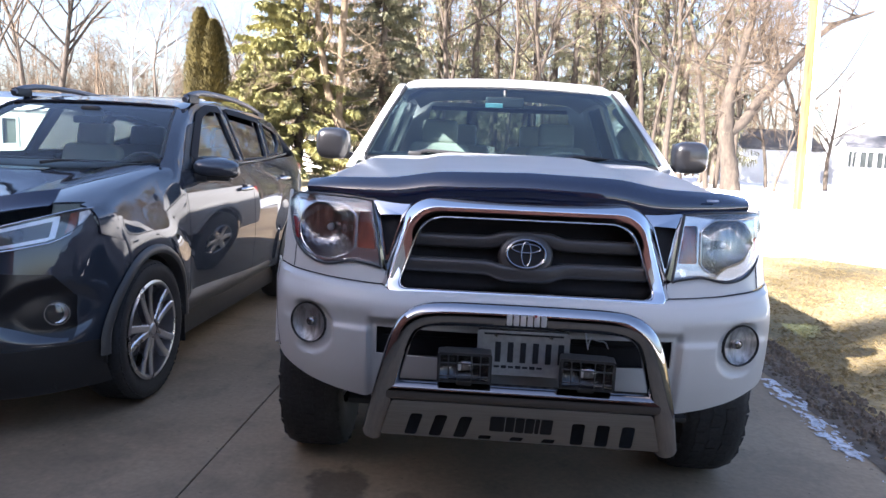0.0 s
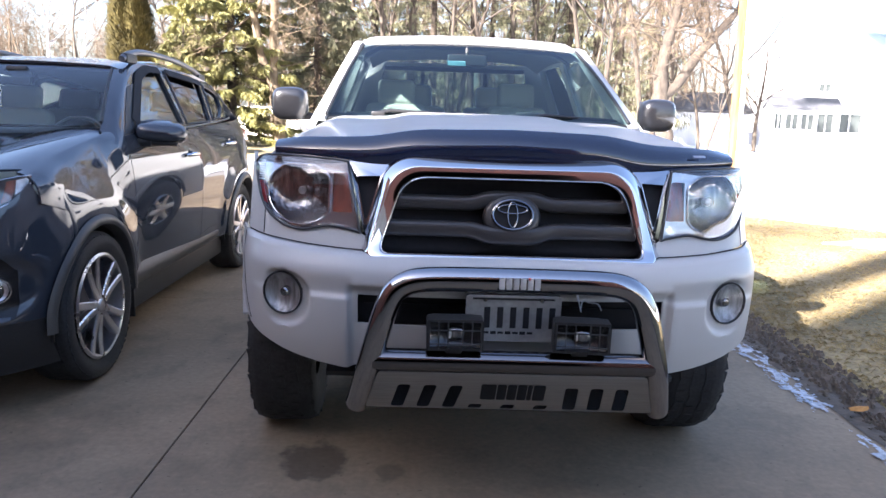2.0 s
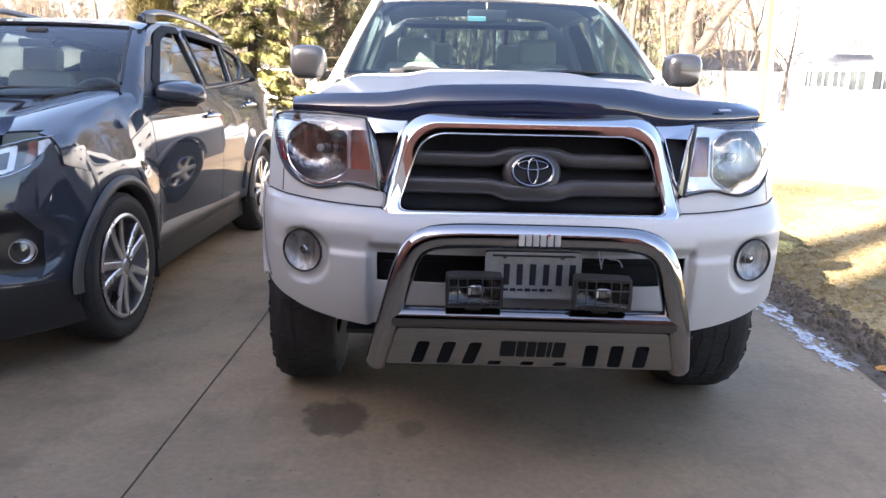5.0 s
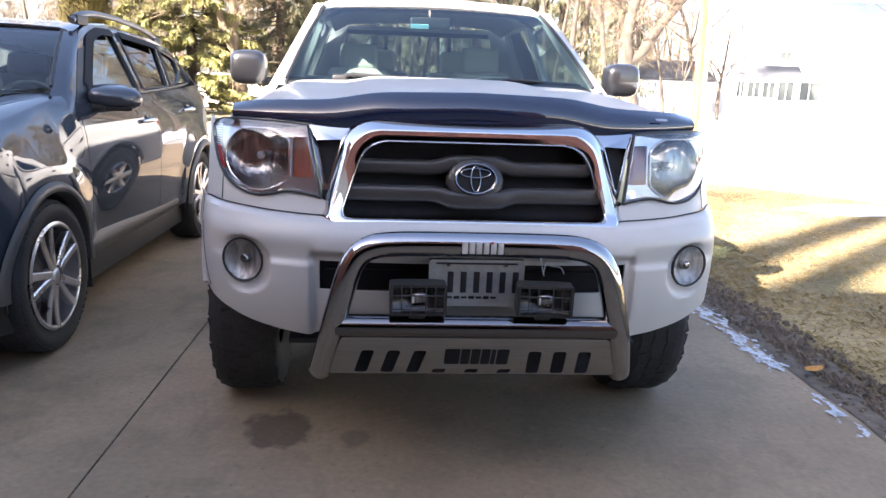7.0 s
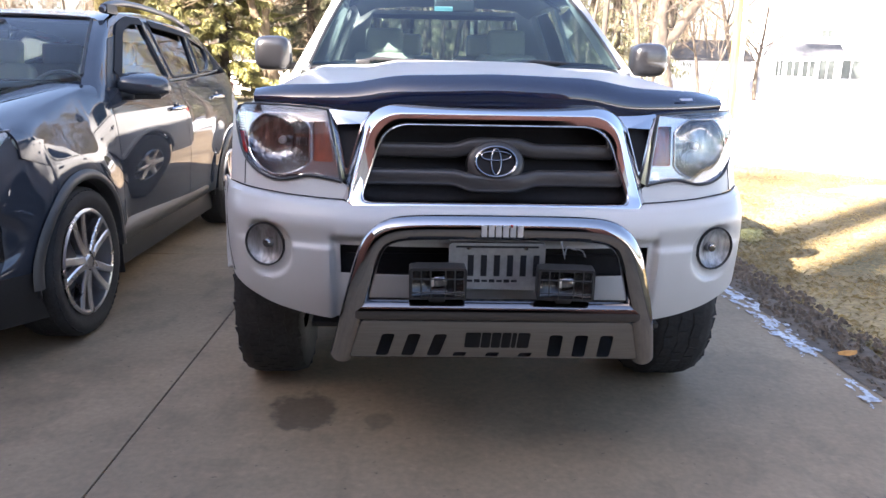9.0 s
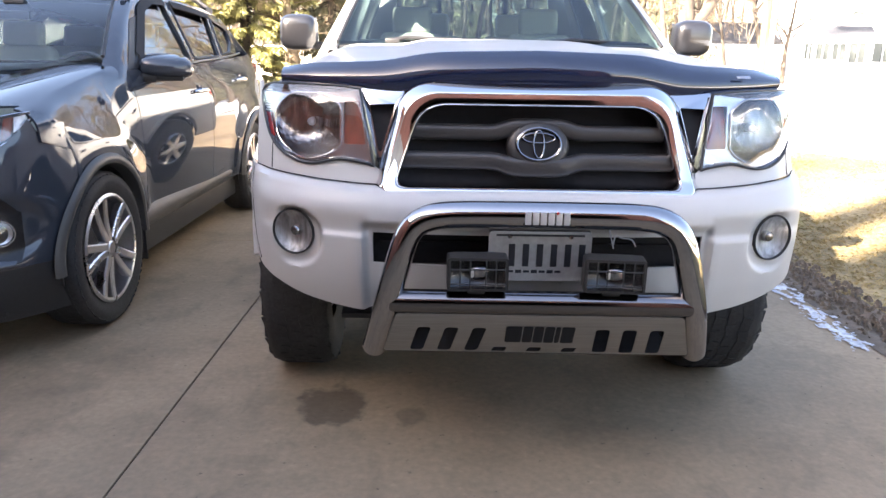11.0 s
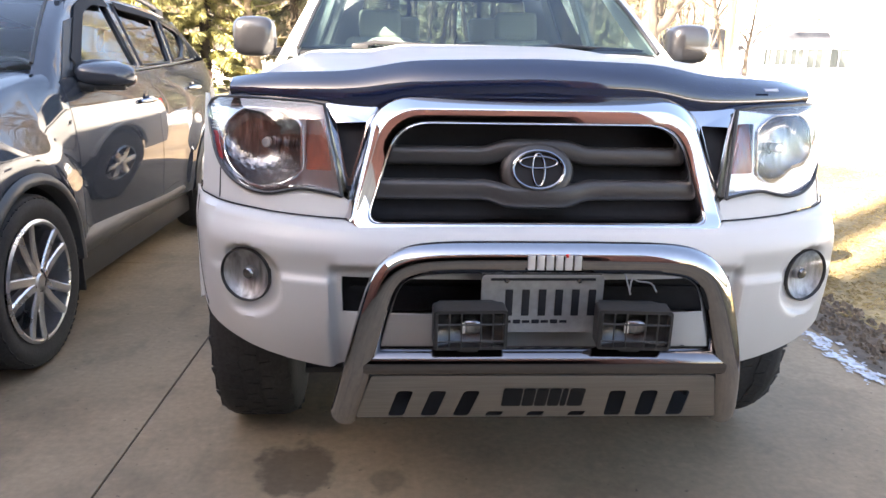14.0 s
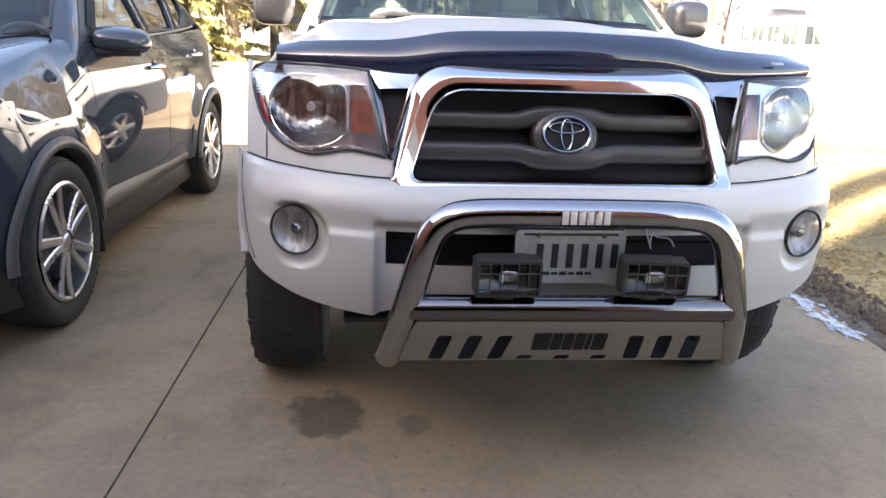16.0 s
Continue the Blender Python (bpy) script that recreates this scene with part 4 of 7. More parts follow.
def hood_fn(u, v):
    x = -0.815 + 1.63 * u
    y0, y1 = hood_front(x), 1.43 - 0.10 * (abs(x) / 0.8) ** 2
    if v < 0.04:
        return (x, y0 - 0.006, hood_z(x, y0) - 0.05 + 0.05 * (v / 0.04))
    y = y0 + (y1 - y0) * (v - 0.04) / 0.96
    return (x, y, hood_z(x, y))


part("hood", thick(grid(hood_fn, 64, 40), 0.008), WHITE, truck, angle=50)


def defl_fn(u, v):
    x = -0.815 + 1.63 * u
    ax = abs(x)
    top = smooth_table([(0, 1.312), (0.33, 1.303), (0.47, 1.274), (0.62, 1.268), (0.76, 1.262), (0.83, 1.242)], ax, 0.08)
    low = smooth_table([(0, 1.212), (0.30, 1.198), (0.42, 1.168), (0.55, 1.172), (0.73, 1.184), (0.83, 1.206)], ax, 0.06)
    yf = 0.105 + 0.185 * (ax / 0.83) ** 2.6
    bulge = math.sin(v * math.pi) * 0.012
    return (x, yf + 0.050 * v ** 3 + 0.014 * (1 - v) ** 3 - 0.5 * bulge, low + (top - low) * v)


defl = part("hood_deflector", thick(grid(defl_fn, 80, 14), 0.005), GLOSSBLACK, truck, "smoked dark bug deflector along the hood edge", angle=60)
bm = box(0.05, 0.003, 0.010, (0.655, 0.195, 1.240), 0.001, rot=Euler((radians(-50), 0, radians(20))).to_matrix())
part("deflector_mark", bm, mat("pale_print", (0.28, 0.30, 0.36), 0.5), defl)

# ---- cab and bed ----
AXF, AXR, TYRE_R = 0.845, 4.05, 0.40
BODY_W = [(0.45, 0.895), (0.60, 0.925), (0.75, 0.935), (0.95, 0.925), (1.10, 0.905), (1.18, 0.88), (1.22, 0.845), (1.26, 0.80)]


def arch_low(y, sill=0.50):
    z = sill
    for c in (AXF, AXR):
        r = 0.475
        if abs(y - c) < r:
            z = max(z, TYRE_R + math.sqrt(r * r - (y - c) ** 2))
    if y < AXF - 0.30:
        z = max(z, 0.66)
    if y < 0.475:
        z = max(z, 0.925)
    return z


def truck_x(y, z):
    w = smooth_table(BODY_W, z, 0.06)
    for c in (AXF, AXR):
        d = math.hypot(y - c, z - TYRE_R)
        w += 0.028 * (1 - soft_step(0.50, 0.60, d))
    if y < 0.55:
        w -= 0.05 * ((0.55 - y) / 0.22) ** 2 * 0.6
    return w


def side_panel(s, y0, y1, ztop, n=None, low=arch_low, wx=truck_x, nz=14):
    n = n or max(8, int((y1 - y0) / 0.035))

    def fn(u, v):
        y = y0 + (y1 - y0) * u
        a, b = low(y), ztop(y) if callable(ztop) else ztop
        z = a + (b - a) * v
        return (s * wx(y, z), y, z)
    return thick(grid(fn, n, nz), 0.012)


def fender_top(y):
    return min(1.245 + 0.05 * (y - 0.35), hood_z(0.80, max(y, 0.33)) + 0.002)


for s in (-1, 1):
    part("fender", side_panel(s, 0.345, 1.50, fender_top), WHITE, truck)
    fd = part("cab_door", side_panel(s, 1.506, 2.55, 1.285), WHITE, truck)
    rd = part("cab_door", side_panel(s, 2.556, 3.40, 1.29), WHITE, truck)
    for d, y in ((fd, 2.42), (rd, 3.28)):
        part("door_handle", box(0.03, 0.16, 0.035, (s * 0.935, y, 1.06), 0.012), CHROME, d, "chrome door handle")
    part("bed_side", side_panel(s, 3.47, 5.25, 1.27), WHITE, truck)
    part("cab_corner", side_panel(s, 3.402, 3.44, 1.29, n=6), WHITE, truck)
    for c in (AXF, AXR):
        pts = [(s * (truck_x(c + 0.482 * math.cos(a), max(0.62, TYRE_R + 0.482 * math.sin(a))) + 0.002), c + 0.482 * math.cos(a), TYRE_R + 0.482 * math.sin(a)) for a in [math.pi * k / 24 for k in range(3, 22)]]
        part("wheel_flare", tube(pts, 0.022, 8), WHITE, truck)
        bm = grid(lambda u, v: (s * (0.52 + 0.40 * v), c + 0.47 * math.cos(math.pi * (u * 0.88 - 0.05)), TYRE_R + 0.47 * math.sin(math.pi * (u * 0.88 - 0.05))), 20, 2)
        part("wheel_well", thick(bm, 0.01), BLACK, truck)
bm = box(1.64, 0.03, 0.50, (0, 5.26, 1.02), 0.012)
part("tailgate", bm, WHITE, truck)
bm = box(1.68, 1.72, 0.04, (0, 4.36, 0.78), 0.01)
box(1.68, 0.05, 0.50, (0, 3.50, 1.02), 0.01, bm=bm)
part("bed_liner", bm, BLACK, truck)
part("rear_bumper", box(1.75, 0.14, 0.17, (0, 5.36, 0.62), 0.03, 3), CHROME, truck)
for s in (-1, 1):
    part("tail_light", box(0.10, 0.05, 0.34, (s * 0.86, 5.25, 1.02), 0.012), REDLENS, truck)

# windshield and cabin
WS_LOW = lambda x: (1.435 - 0.10 * (x / 0.76) ** 2, 1.338)
WS_TOP = lambda x: (2.06 - 0.05 * (x / 0.6) ** 2, 1.765 - 0.028 * (x / 0.6) ** 2)


def ws_fn(u, v):
    xb, xt = -0.755 + 1.51 * u, -0.615 + 1.23 * u
    (y0, z0), (y1, z1) = WS_LOW(xb), WS_TOP(xt)
    return (xb + (xt - xb) * v, y0 + (y1 - y0) * v, z0 + (z1 - z0) * v + 0.02 * math.sin(math.pi * v))


cab = part("windshield", grid(ws_fn, 24, 10), WINDSHIELD, truck, "tinted windshield")


def roof_fn(u, v):
    x = -0.66 + 1.32 * u
    e = abs(x) / 0.66
    y = 2.055 - 0.05 * e * e + v * (3.36 - 2.055)
    lift = 0.030 * (1 - soft_step(0.0, 0.10, v))
    z = 1.792 - lift + 0.045 * math.sin(math.pi * min(1, 0.15 + 0.75 * v)) - 0.035 * e ** 2 - 0.05 * max(0, (e - 0.85) / 0.15) ** 2
    return (x, y, z)


part("cab_roof", thick(grid(roof_fn, 30, 20), 0.02), WHITE, truck)
part("headliner", thick(grid(lambda u, v: (roof_fn(u, v)[0] * 0.94, roof_fn(u, v)[1] + 0.14 - 0.18 * v, roof_fn(u, v)[2] - 0.03), 12, 8), 0.01), HEADLINER, truck)


def cab_side_x(y, z):
    return 0.845 - (z - 1.28) * 0.385


SIDE_OUT = [(1.30, 1.27), (3.42, 1.28), (3.38, 1.60), (3.30, 1.75), (2.10, 1.765), (2.0, 1.745)]
W1 = rounded([(1.62, 1.30), (2.50, 1.30), (2.50, 1.70), (2.10, 1.70)], 0.03, 3)
W2 = rounded([(2.60, 1.30), (3.16, 1.30), (3.16, 1.70), (2.60, 1.70)], 0.03, 3)
for s in (-1, 1):
    place = lambda a, b, d, s=s: (s * (cab_side_x(a, b) - d), a, b)
    part("cab_side", plate_with_holes(SIDE_OUT, [W1, W2], place, 0.04), WHITE, truck)
    for wn_, gl_ in ((W1, SIDEGLASS), (W2, REARGLASS)):
        part("side_window", plate_with_holes(wn_, [], lambda a, b, d, s=s: (s * (cab_side_x(a, b) - 0.02 - d), a, b), 0.004), gl_, truck)
    # pillar beside the windshield
    def pillar(u, v, s=s):
        (xa, ya, za), (xb, yb, zb) = ws_fn(1.0, 0.0), ws_fn(1.0, 1.0)
        t = -0.04 + v * 1.06
        p = Vector((xa, ya, za)).lerp(Vector((xb, yb, zb)), t)
        p.z += 0.02 * math.sin(math.pi * v)
        q = Vector((cab_side_x(0, p.z) + 0.004, p.y + 0.11, p.z))
        mid = (p + q) / 2 + Vector((0.02, -0.022, 0))
        c = p * (1 - u) ** 2 + mid * 2 * u * (1 - u) + q * u * u
        return (s * (c.x), c.y, c.z)
    part("windshield_pillar", thick(grid(pillar, 8, 14), 0.02), WHITE, truck)
    pp = [ws_fn(0.5 + 0.5 * s, k / 8) for k in range(9)]
    part("windshield_molding", tube([(p[0] - s * 0.004, p[1] - 0.004, p[2] + 0.002) for p in pp], 0.009, 6), BLACK, truck)
    # mirrors
    mm = Matrix.Translation((s * 0.962, 1.56, 1.387))
    bm = blobmesh((0, 0, 0), 0.092, 0.075, 0.085, 3.4)
    for v in bm.verts:
        v.co = mm @ v.co
    mir = part("wing_mirror", bm, mat("grey_mirror_cap", (0.014, 0.014, 0.016), 0.30, 0.0, 1.0, grain=0.08), truck, "dark grey wing mirror")
    bm = box(0.155, 0.006, 0.14, (s * 0.962, 1.619, 1.387), 0.002)
    part("mirror_glass", bm, CHROME, mir)
    bm = box(0.12, 0.05, 0.035, (s * 0.88, 1.57, 1.325), 0.012, 3)
    part("mirror_arm", bm, BLACK, mir)

# back wall with a sliding window
RB = rounded([(-0.60, 1.33), (0.60, 1.33), (0.54, 1.70), (-0.54, 1.70)], 0.04, 4)
part("cab_back", plate_with_holes([(-0.84, 0.75), (0.84, 0.75), (0.84, 1.28), (0.66, 1.74), (-0.66, 1.74), (-0.84, 1.28)], [RB], lambda a, b, d: (a, 3.44 - 0.16 * max(0, b - 1.28) + d, b), 0.03), WHITE, truck)
part("rear_window", plate_with_holes(RB, [], lambda a, b, d: (a, 3.45 - 0.16 * (b - 1.28) + d, b), 0.004), SIDEGLASS, truck).visible_shadow = False
bm = bmesh.new()
for x in (-0.24, 0.24):
    box(0.028, 0.02, 0.38, (x, 3.41, 1.515), bm=bm)
box(1.14, 0.02, 0.03, (0, 3.435, 1.335), bm=bm)
box(1.06, 0.02, 0.03, (0, 3.375, 1.695), bm=bm)
part("rear_window_frame", bm, BLACK, truck)

# cabin
part("cabin_floor", box(1.6, 1.95, 0.04, (0, 2.42, 0.72), 0.01), DARKCLOTH, truck)


def dash_fn(u, v):
    x = -0.76 + 1.52 * u
    y = 1.42 - 0.09 * (x / 0.76) ** 2 + 0.42 * v
    z = 1.305 + 0.045 * math.sin(math.pi * v * 0.8) - 0.25 * max(0, v - 0.8)
    if x < 9 and abs(x - 0.36) < 0.22:
        z += 0.03 * (1 - (abs(x - 0.36) / 0.22) ** 2) * (1 if 0.4 < v < 0.9 else 0)
    return (x, y, z)


part("dashboard", thick(grid(dash_fn, 40, 16), 0.03), DASH, truck)
wm = Matrix.Translation((0.36, 1.98, 1.21)) @ Euler((radians(65), 0, 0)).to_matrix().to_4x4()
bm = oval(0.185, 0.185, 0.014, 40, k=8, m=wm)
box(0.34, 0.05, 0.02, (0, 0, 0), 0.008, rot=None, bm=(b2 := bmesh.new()))
for v in b2.verts:
    v.co = wm @ v.co
part("steering_wheel", bm, DASH, truck)
part("steering_hub", b2, DASH, truck)


def seat(px, py, w, material, name, label, parent_, zoff=0.0, head=True):
    st = part(name, box(w, 0.50, 0.16, (px, py, 0.93 + zoff), 0.05, 3), material, parent_, label)
    bm = box(w, 0.13, 0.62, (0, 0, 0.31), 0.055, 4)
    rot = Euler((radians(-14), 0, 0)).to_matrix().to_4x4()
    for v in bm.verts:
        v.co.x *= 1.0 - 0.18 * max(0.0, (v.co.z - 0.2) / 0.42) ** 2
        v.co = Matrix.Translation((px, py + 0.22, 0.98 + zoff)) @ rot @ v.co
    part("seat_back", bm, material, st)
    if head:
        bm = box(w * 0.52, 0.09, 0.17, (0, 0, 0.70), 0.04, 4)
        for v in bm.verts:
            v.co = Matrix.Translation((px, py + 0.22, 0.98 + zoff)) @ rot @ v.co
        part("headrest", bm, material, st)


seat(-0.43, 2.36, 0.48, CLOTH, "seat", "beige cloth seat", truck, -0.165)
seat(0.385, 2.36, 0.48, CLOTH, "seat", "beige cloth seat", truck, -0.165)
seat(-0.33, 3.0, 0.62, CLOTH, "rear_seat", "beige cloth rear bench", truck, -0.17)
seat(0.33, 3.0, 0.62, CLOTH, "rear_seat", "beige cloth rear bench", truck, -0.17)
bm = box(0.23, 0.03, 0.065, (-0.02, 1.95, 1.665), 0.015, 3)
tube([(-0.02, 1.96, 1.68), (-0.02, 1.985, 1.735)], 0.010, 8, bm)
part("rear_view_mirror", bm, BLACK, truck)
part("tag_sticker", box(0.10, 0.004, 0.035, (-0.085, 1.862, 1.640), 0.001, rot=Euler((radians(-42), 0, 0)).to_matrix()), mat("teal_film", (0.07, 0.16, 0.18), 0.4, grain=0.1), truck)

# wipers and cowl
bm = grid(lambda u, v: (-0.74 + 1.48 * u, 1.405 - 0.10 * ((u - 0.5) * 2) ** 2 + 0.07 * v, 1.325 + 0.012 * v), 24, 3)
part("cowl", thick(bm, 0.01), BLACK, truck)
for px, tx in ((-0.50, 0.02), (0.28, 0.70)):
    bm = tube([(px, 1.40, 1.352), (px + 0.06, 1.415, 1.368), (px + (tx - px) * 0.55, 1.425, 1.362), (tx, 1.43, 1.357)], [0.012, 0.010, 0.006, 0.004], 8)
    box(0.07, 0.03, 0.022, (px, 1.40, 1.352), 0.008, bm=bm)
    tube([(px - 0.16, 1.42, 1.352), (tx + 0.02, 1.44, 1.353)], 0.005, 6, bm)
    part("wiper", bm, BLACK, truck)


# wheels
def wheel(parent_, at_, R, W, rim_r, spokes, twin, tread, label):
    """A wheel whose outer face looks along +x of its own frame, turned about the x axis."""
    tm = Matrix.Rotation(radians(90), 4, "Y")
    hw = W / 2
    prof = [(rim_r - 0.005, -hw * 0.8), (rim_r + 0.012, -hw * 0.86), (rim_r + (R - rim_r) * 0.45, -hw), (R - 0.035, -hw * 0.97), (R - 0.012, -hw * 0.88), (R, -hw * 0.70), (R + 0.001, 0), (R, hw * 0.70), (R - 0.012, hw * 0.88), (R - 0.035, hw * 0.97), (rim_r + (R - rim_r) * 0.45, hw), (rim_r + 0.012, hw * 0.86), (rim_r - 0.005, hw * 0.8)]
    ty = part("wheel", lathe(prof, 64, m=tm), RUBBER, parent_, label, angle=50, at=at_)
    bm = bmesh.new()
    rows = [(-0.79, 0.34), (-0.40, 0.33), (0.0, 0.33), (0.40, 0.33), (0.79, 0.34)]
    nblk = 44 if tread else 60
    for ri, (c, wd) in enumerate(rows):
        for k in range(nblk):
            a = 2 * math.pi * (k + 0.5 * (ri % 2)) / nblk
            bw = wd * hw * 0.9
            edge = abs(c) > 0.7
            rr = R - (0.012 if edge else 0.0)
            h = 0.005 if tread else 0.004
            M = Matrix.Rotation(a, 4, "X") @ Matrix.Translation((c * hw, 0, rr + h / 2 - 0.002)) @ Matrix.Rotation(radians((10 if k % 2 else -10) + (0 if not edge else 4)), 4, "Z") @ (Matrix.Rotation(radians(-18 * (1 if c < 0 else -1)) if edge else 0, 4, "Y"))
            L = 2 * math.pi * R / nblk * (0.88 if tread else 0.68)
            v8 = [bm.verts.new(M @ Vector((sx2 * bw / 2, sy2 * L / 2, sz2 * h / 2))) for sx2, sy2, sz2 in ((-1, -1, -1), (1, -1, -1), (1, 1, -1), (-1, 1, -1), (-1, -1, 1), (1, -1, 1), (1, 1, 1), (-1, 1, 1))]
            for q in ((4, 5, 6, 7), (0, 1, 5, 4), (1, 2, 6, 5), (2, 3, 7, 6), (3, 0, 4, 7)):
                bm.faces.new([v8[i] for i in q])
    part("tread", bm, RUBBER, ty, angle=20)
    rimp = [(rim_r + 0.004, hw * 0.90), (rim_r - 0.008, hw * 0.97), (rim_r - 0.018, hw * 0.93), (rim_r - 0.02, hw * 0.74), (rim_r - 0.03, hw * 0.3), (rim_r - 0.035, -hw * 0.7)]
    rim = part("rim", lathe(rimp, 64, m=tm), ALLOY, ty, "machined alloy rim")
    part("brake_disc", lathe([(0.0005, -hw * 0.1), (rim_r * 0.62, -hw * 0.1), (rim_r * 0.62, -hw * 0.25)], 40, m=tm), ALLOYDARK, ty)
    part("wheel_back", lathe([(0.0005, -hw * 0.45), (rim_r - 0.03, -hw * 0.45)], 40, m=tm), DARK, ty)
    for k in range(spokes):
        bm = bmesh.new()
        a0 = 2 * math.pi * k / spokes + 0.3
        for off in ((-twin, twin) if twin else (0.0,)):
            r0, r1 = 0.045, rim_r - 0.012
            w0, w1 = (0.019, 0.020) if twin else (0.045, 0.035)
            pts = []
            for t in (0, 0.35, 0.7, 1.0):
                r = r0 + (r1 - r0) * t
                lat = off * (0.25 + 0.75 * t) * rim_r
                x = hw * (0.86 + 0.06 * t - 0.06 * math.sin(math.pi * t))
                w = w0 + (w1 - w0) * t
                pts.append([(x, lat - w, r), (x + 0.006, lat - w * 0.7, r), (x + 0.006, lat + w * 0.7, r), (x, lat + w, r), (x - 0.035, lat + w * 0.8, r), (x - 0.035, lat - w * 0.8, r)])
            M = Matrix.Rotation(a0, 4, "X")
            rings = [[bm.verts.new(M @ Vector(p)) for p in ring] for ring in pts]
            for A, B in zip(rings, rings[1:]):
                for j in range(6):
                    bm.faces.new((A[j], A[(j + 1) % 6], B[(j + 1) % 6], B[j]))
        part("spoke", bm, ALLOY, ty, "twin alloy spoke" if twin else "alloy spoke")
    part("hub_cap", lathe([(0.0005, hw * 0.95), (0.028, hw * 0.94), (0.034, hw * 0.88), (0.062, hw * 0.84), (0.066, hw * 0.6)], 32, m=tm), ALLOY, ty)
    for k in range(5):
        a = 2 * math.pi * (k + 0.5) / 5 + 0.3
        part("lug_nut", lathe([(0.0005, hw * 0.90), (0.009, hw * 0.90), (0.011, hw * 0.6)], 8, m=Matrix.Translation((0, 0.048 * math.cos(a), 0.048 * math.sin(a))) @ tm), ALLOYDARK, ty)
    return ty


for s in (-1, 1):
    for y in (AXF, AXR):
        wheel(truck, Matrix.Translation((s * 0.838, y, TYRE_R)) @ Matrix.Rotation(0 if s > 0 else math.pi, 4, "Z"), TYRE_R, 0.265, 0.215, 6, 0, True, "all-terrain tyre on an alloy wheel")

# the truck stands a little askew to its nose: the body trails off towards -x
def trail(ob, above=Matrix()):
    m = above @ ob.matrix_basis
    if ob.type == "MESH":
        inv = m.inverted()
        for v in ob.data.vertices:
            p = m @ v.co
            p.x -= 0.021 * max(0.0, p.y - 0.15)
            v.co = inv @ p
    for c in ob.children:
        trail(c, m)


bpy.context.view_layer.update()
trail(truck)

# ---- number plate ----
PLM = Matrix.Translation((0, -0.078, 0.723)) @ Euler((radians(90 + 4), 0, 0)).to_matrix().to_4x4()


def on(m, bm):
    for v in bm.verts:
        v.co = m @ v.co
    return bm


plate = part("number_plate", on(PLM, plate_with_holes(rounded([(-0.152, -0.077), (0.152, -0.077), (0.152, 0.077), (-0.152, 0.077)], 0.014, 4), [], lambda a, b, d: (a, b, -d), 0.002)), mat("plate_white", (0.31, 0.315, 0.315), 0.35, grain=0.1, grain_scale=60, big=0.15, big_scale=14), truck, "pale number plate with dark bars")
PRINT = mat("dark_print", (0.012, 0.014, 0.02), 0.5, grain=0.1)
bm = box(0.30, 0.024, 0.15, (0, -0.058, 0.725), 0.004)
part("plate_holder", bm, BLACK, truck)
for k in range(6):
    part("plate_bar", on(PLM, box(0.019, 0.070, 0.002, (-0.083 + k * 0.0415, 0.004, 0.001), 0.0006)), PRINT, plate)
for k in range(7):
    part("plate_bar", on(PLM, box(0.018, 0.007 + 0.003 * (k % 2), 0.002, (-0.085 + k * 0.0235, -0.047, 0.001))), PRINT, plate)
bm = box(0.26, 0.006, 0.002, (0, 0.066, 0.001))
part("plate_bar", on(PLM, bm), PRINT, plate)
for x in (-0.09, 0.09):
    part("plate_screw", on(PLM, lathe([(0.0005, 0.004), (0.006, 0.003), (0.007, 0)], 10, m=Matrix.Translation((x, 0.062, 0)))), STEEL, plate)

# ---- push bar ----
bar = thing("push_bar", "polished steel push bar with slotted skid plate on the truck", "push bar")
BAR_C = [(-0.492, -0.060, 0.425), (-0.482, -0.085, 0.455), (-0.455, -0.140, 0.56), (-0.435, -0.160, 0.64), (-0.405, -0.172, 0.75), (-0.382, -0.172, 0.815), (-0.345, -0.172, 0.852), (-0.28, -0.172, 0.868), (-0.1, -0.172, 0.870)]
pts = BAR_C + [(-x, y, z) for x, y, z in BAR_C[::-1]]
hoop = part("hoop", tube(pts, 0.0375, 24, smooth=3), STEEL, bar, "bent steel tube")
# same steel as the hoop, its dark reflection put into the colour
part("cross_tube", tube([(-0.435, -0.155, 0.606), (0.435, -0.155, 0.606)], 0.035, 24), mat("dark_reflection_steel", (0.17, 0.165, 0.17), 0.10, 1.0, grain=0.08, grain_scale=90, rough_var=0.05, big_scale=5.0), bar)
for s in (-1, 1):
    part("bracket", box(0.012, 0.26, 0.12, (s * 0.40, 0.08, 0.52), 0.004), BLACK, bar, "black mounting bracket")


def skid_place(a, b, d):
    t = (b - 0.425) / 0.14
    return (a, -0.098 - 0.068 * min(1, max(0, t)) ** 0.8 + d, b)


slots = []
for k in range(3):
    x = -0.352 + k * 0.082
    slots.append(rounded([(x - 0.030, 0.432), (x + 0.010, 0.432), (x + 0.036, 0.522), (x - 0.004, 0.522)], 0.010, 3))
    x = 0.190 + k * 0.080
    slots.append(rounded([(x - 0.021, 0.432), (x + 0.021, 0.432), (x + 0.021, 0.522), (x - 0.021, 0.522)], 0.010, 3))
    x = -0.112 + k * 0.105
    slots.append(rounded([(x - 0.024, 0.431), (x + 0.018, 0.431), (x + 0.024, 0.449), (x - 0.016, 0.449)], 0.006, 3))
skid_out = rounded([(-0.462, 0.425), (0.462, 0.425), (0.418, 0.570), (-0.418, 0.570)], 0.01, 3)
skid = part("skid_plate", plate_with_holes(skid_out, slots, skid_place, 0.003), BRUSHED, bar, "brushed steel skid plate with slots", angle=20)
bm = grid(lambda u, v: (-0.45 + 0.9 * u, -0.095 + 0.25 * v, 0.425 + 0.02 * v), 4, 4)
part("skid_return", thick(bm, 0.003), BLACK, bar)
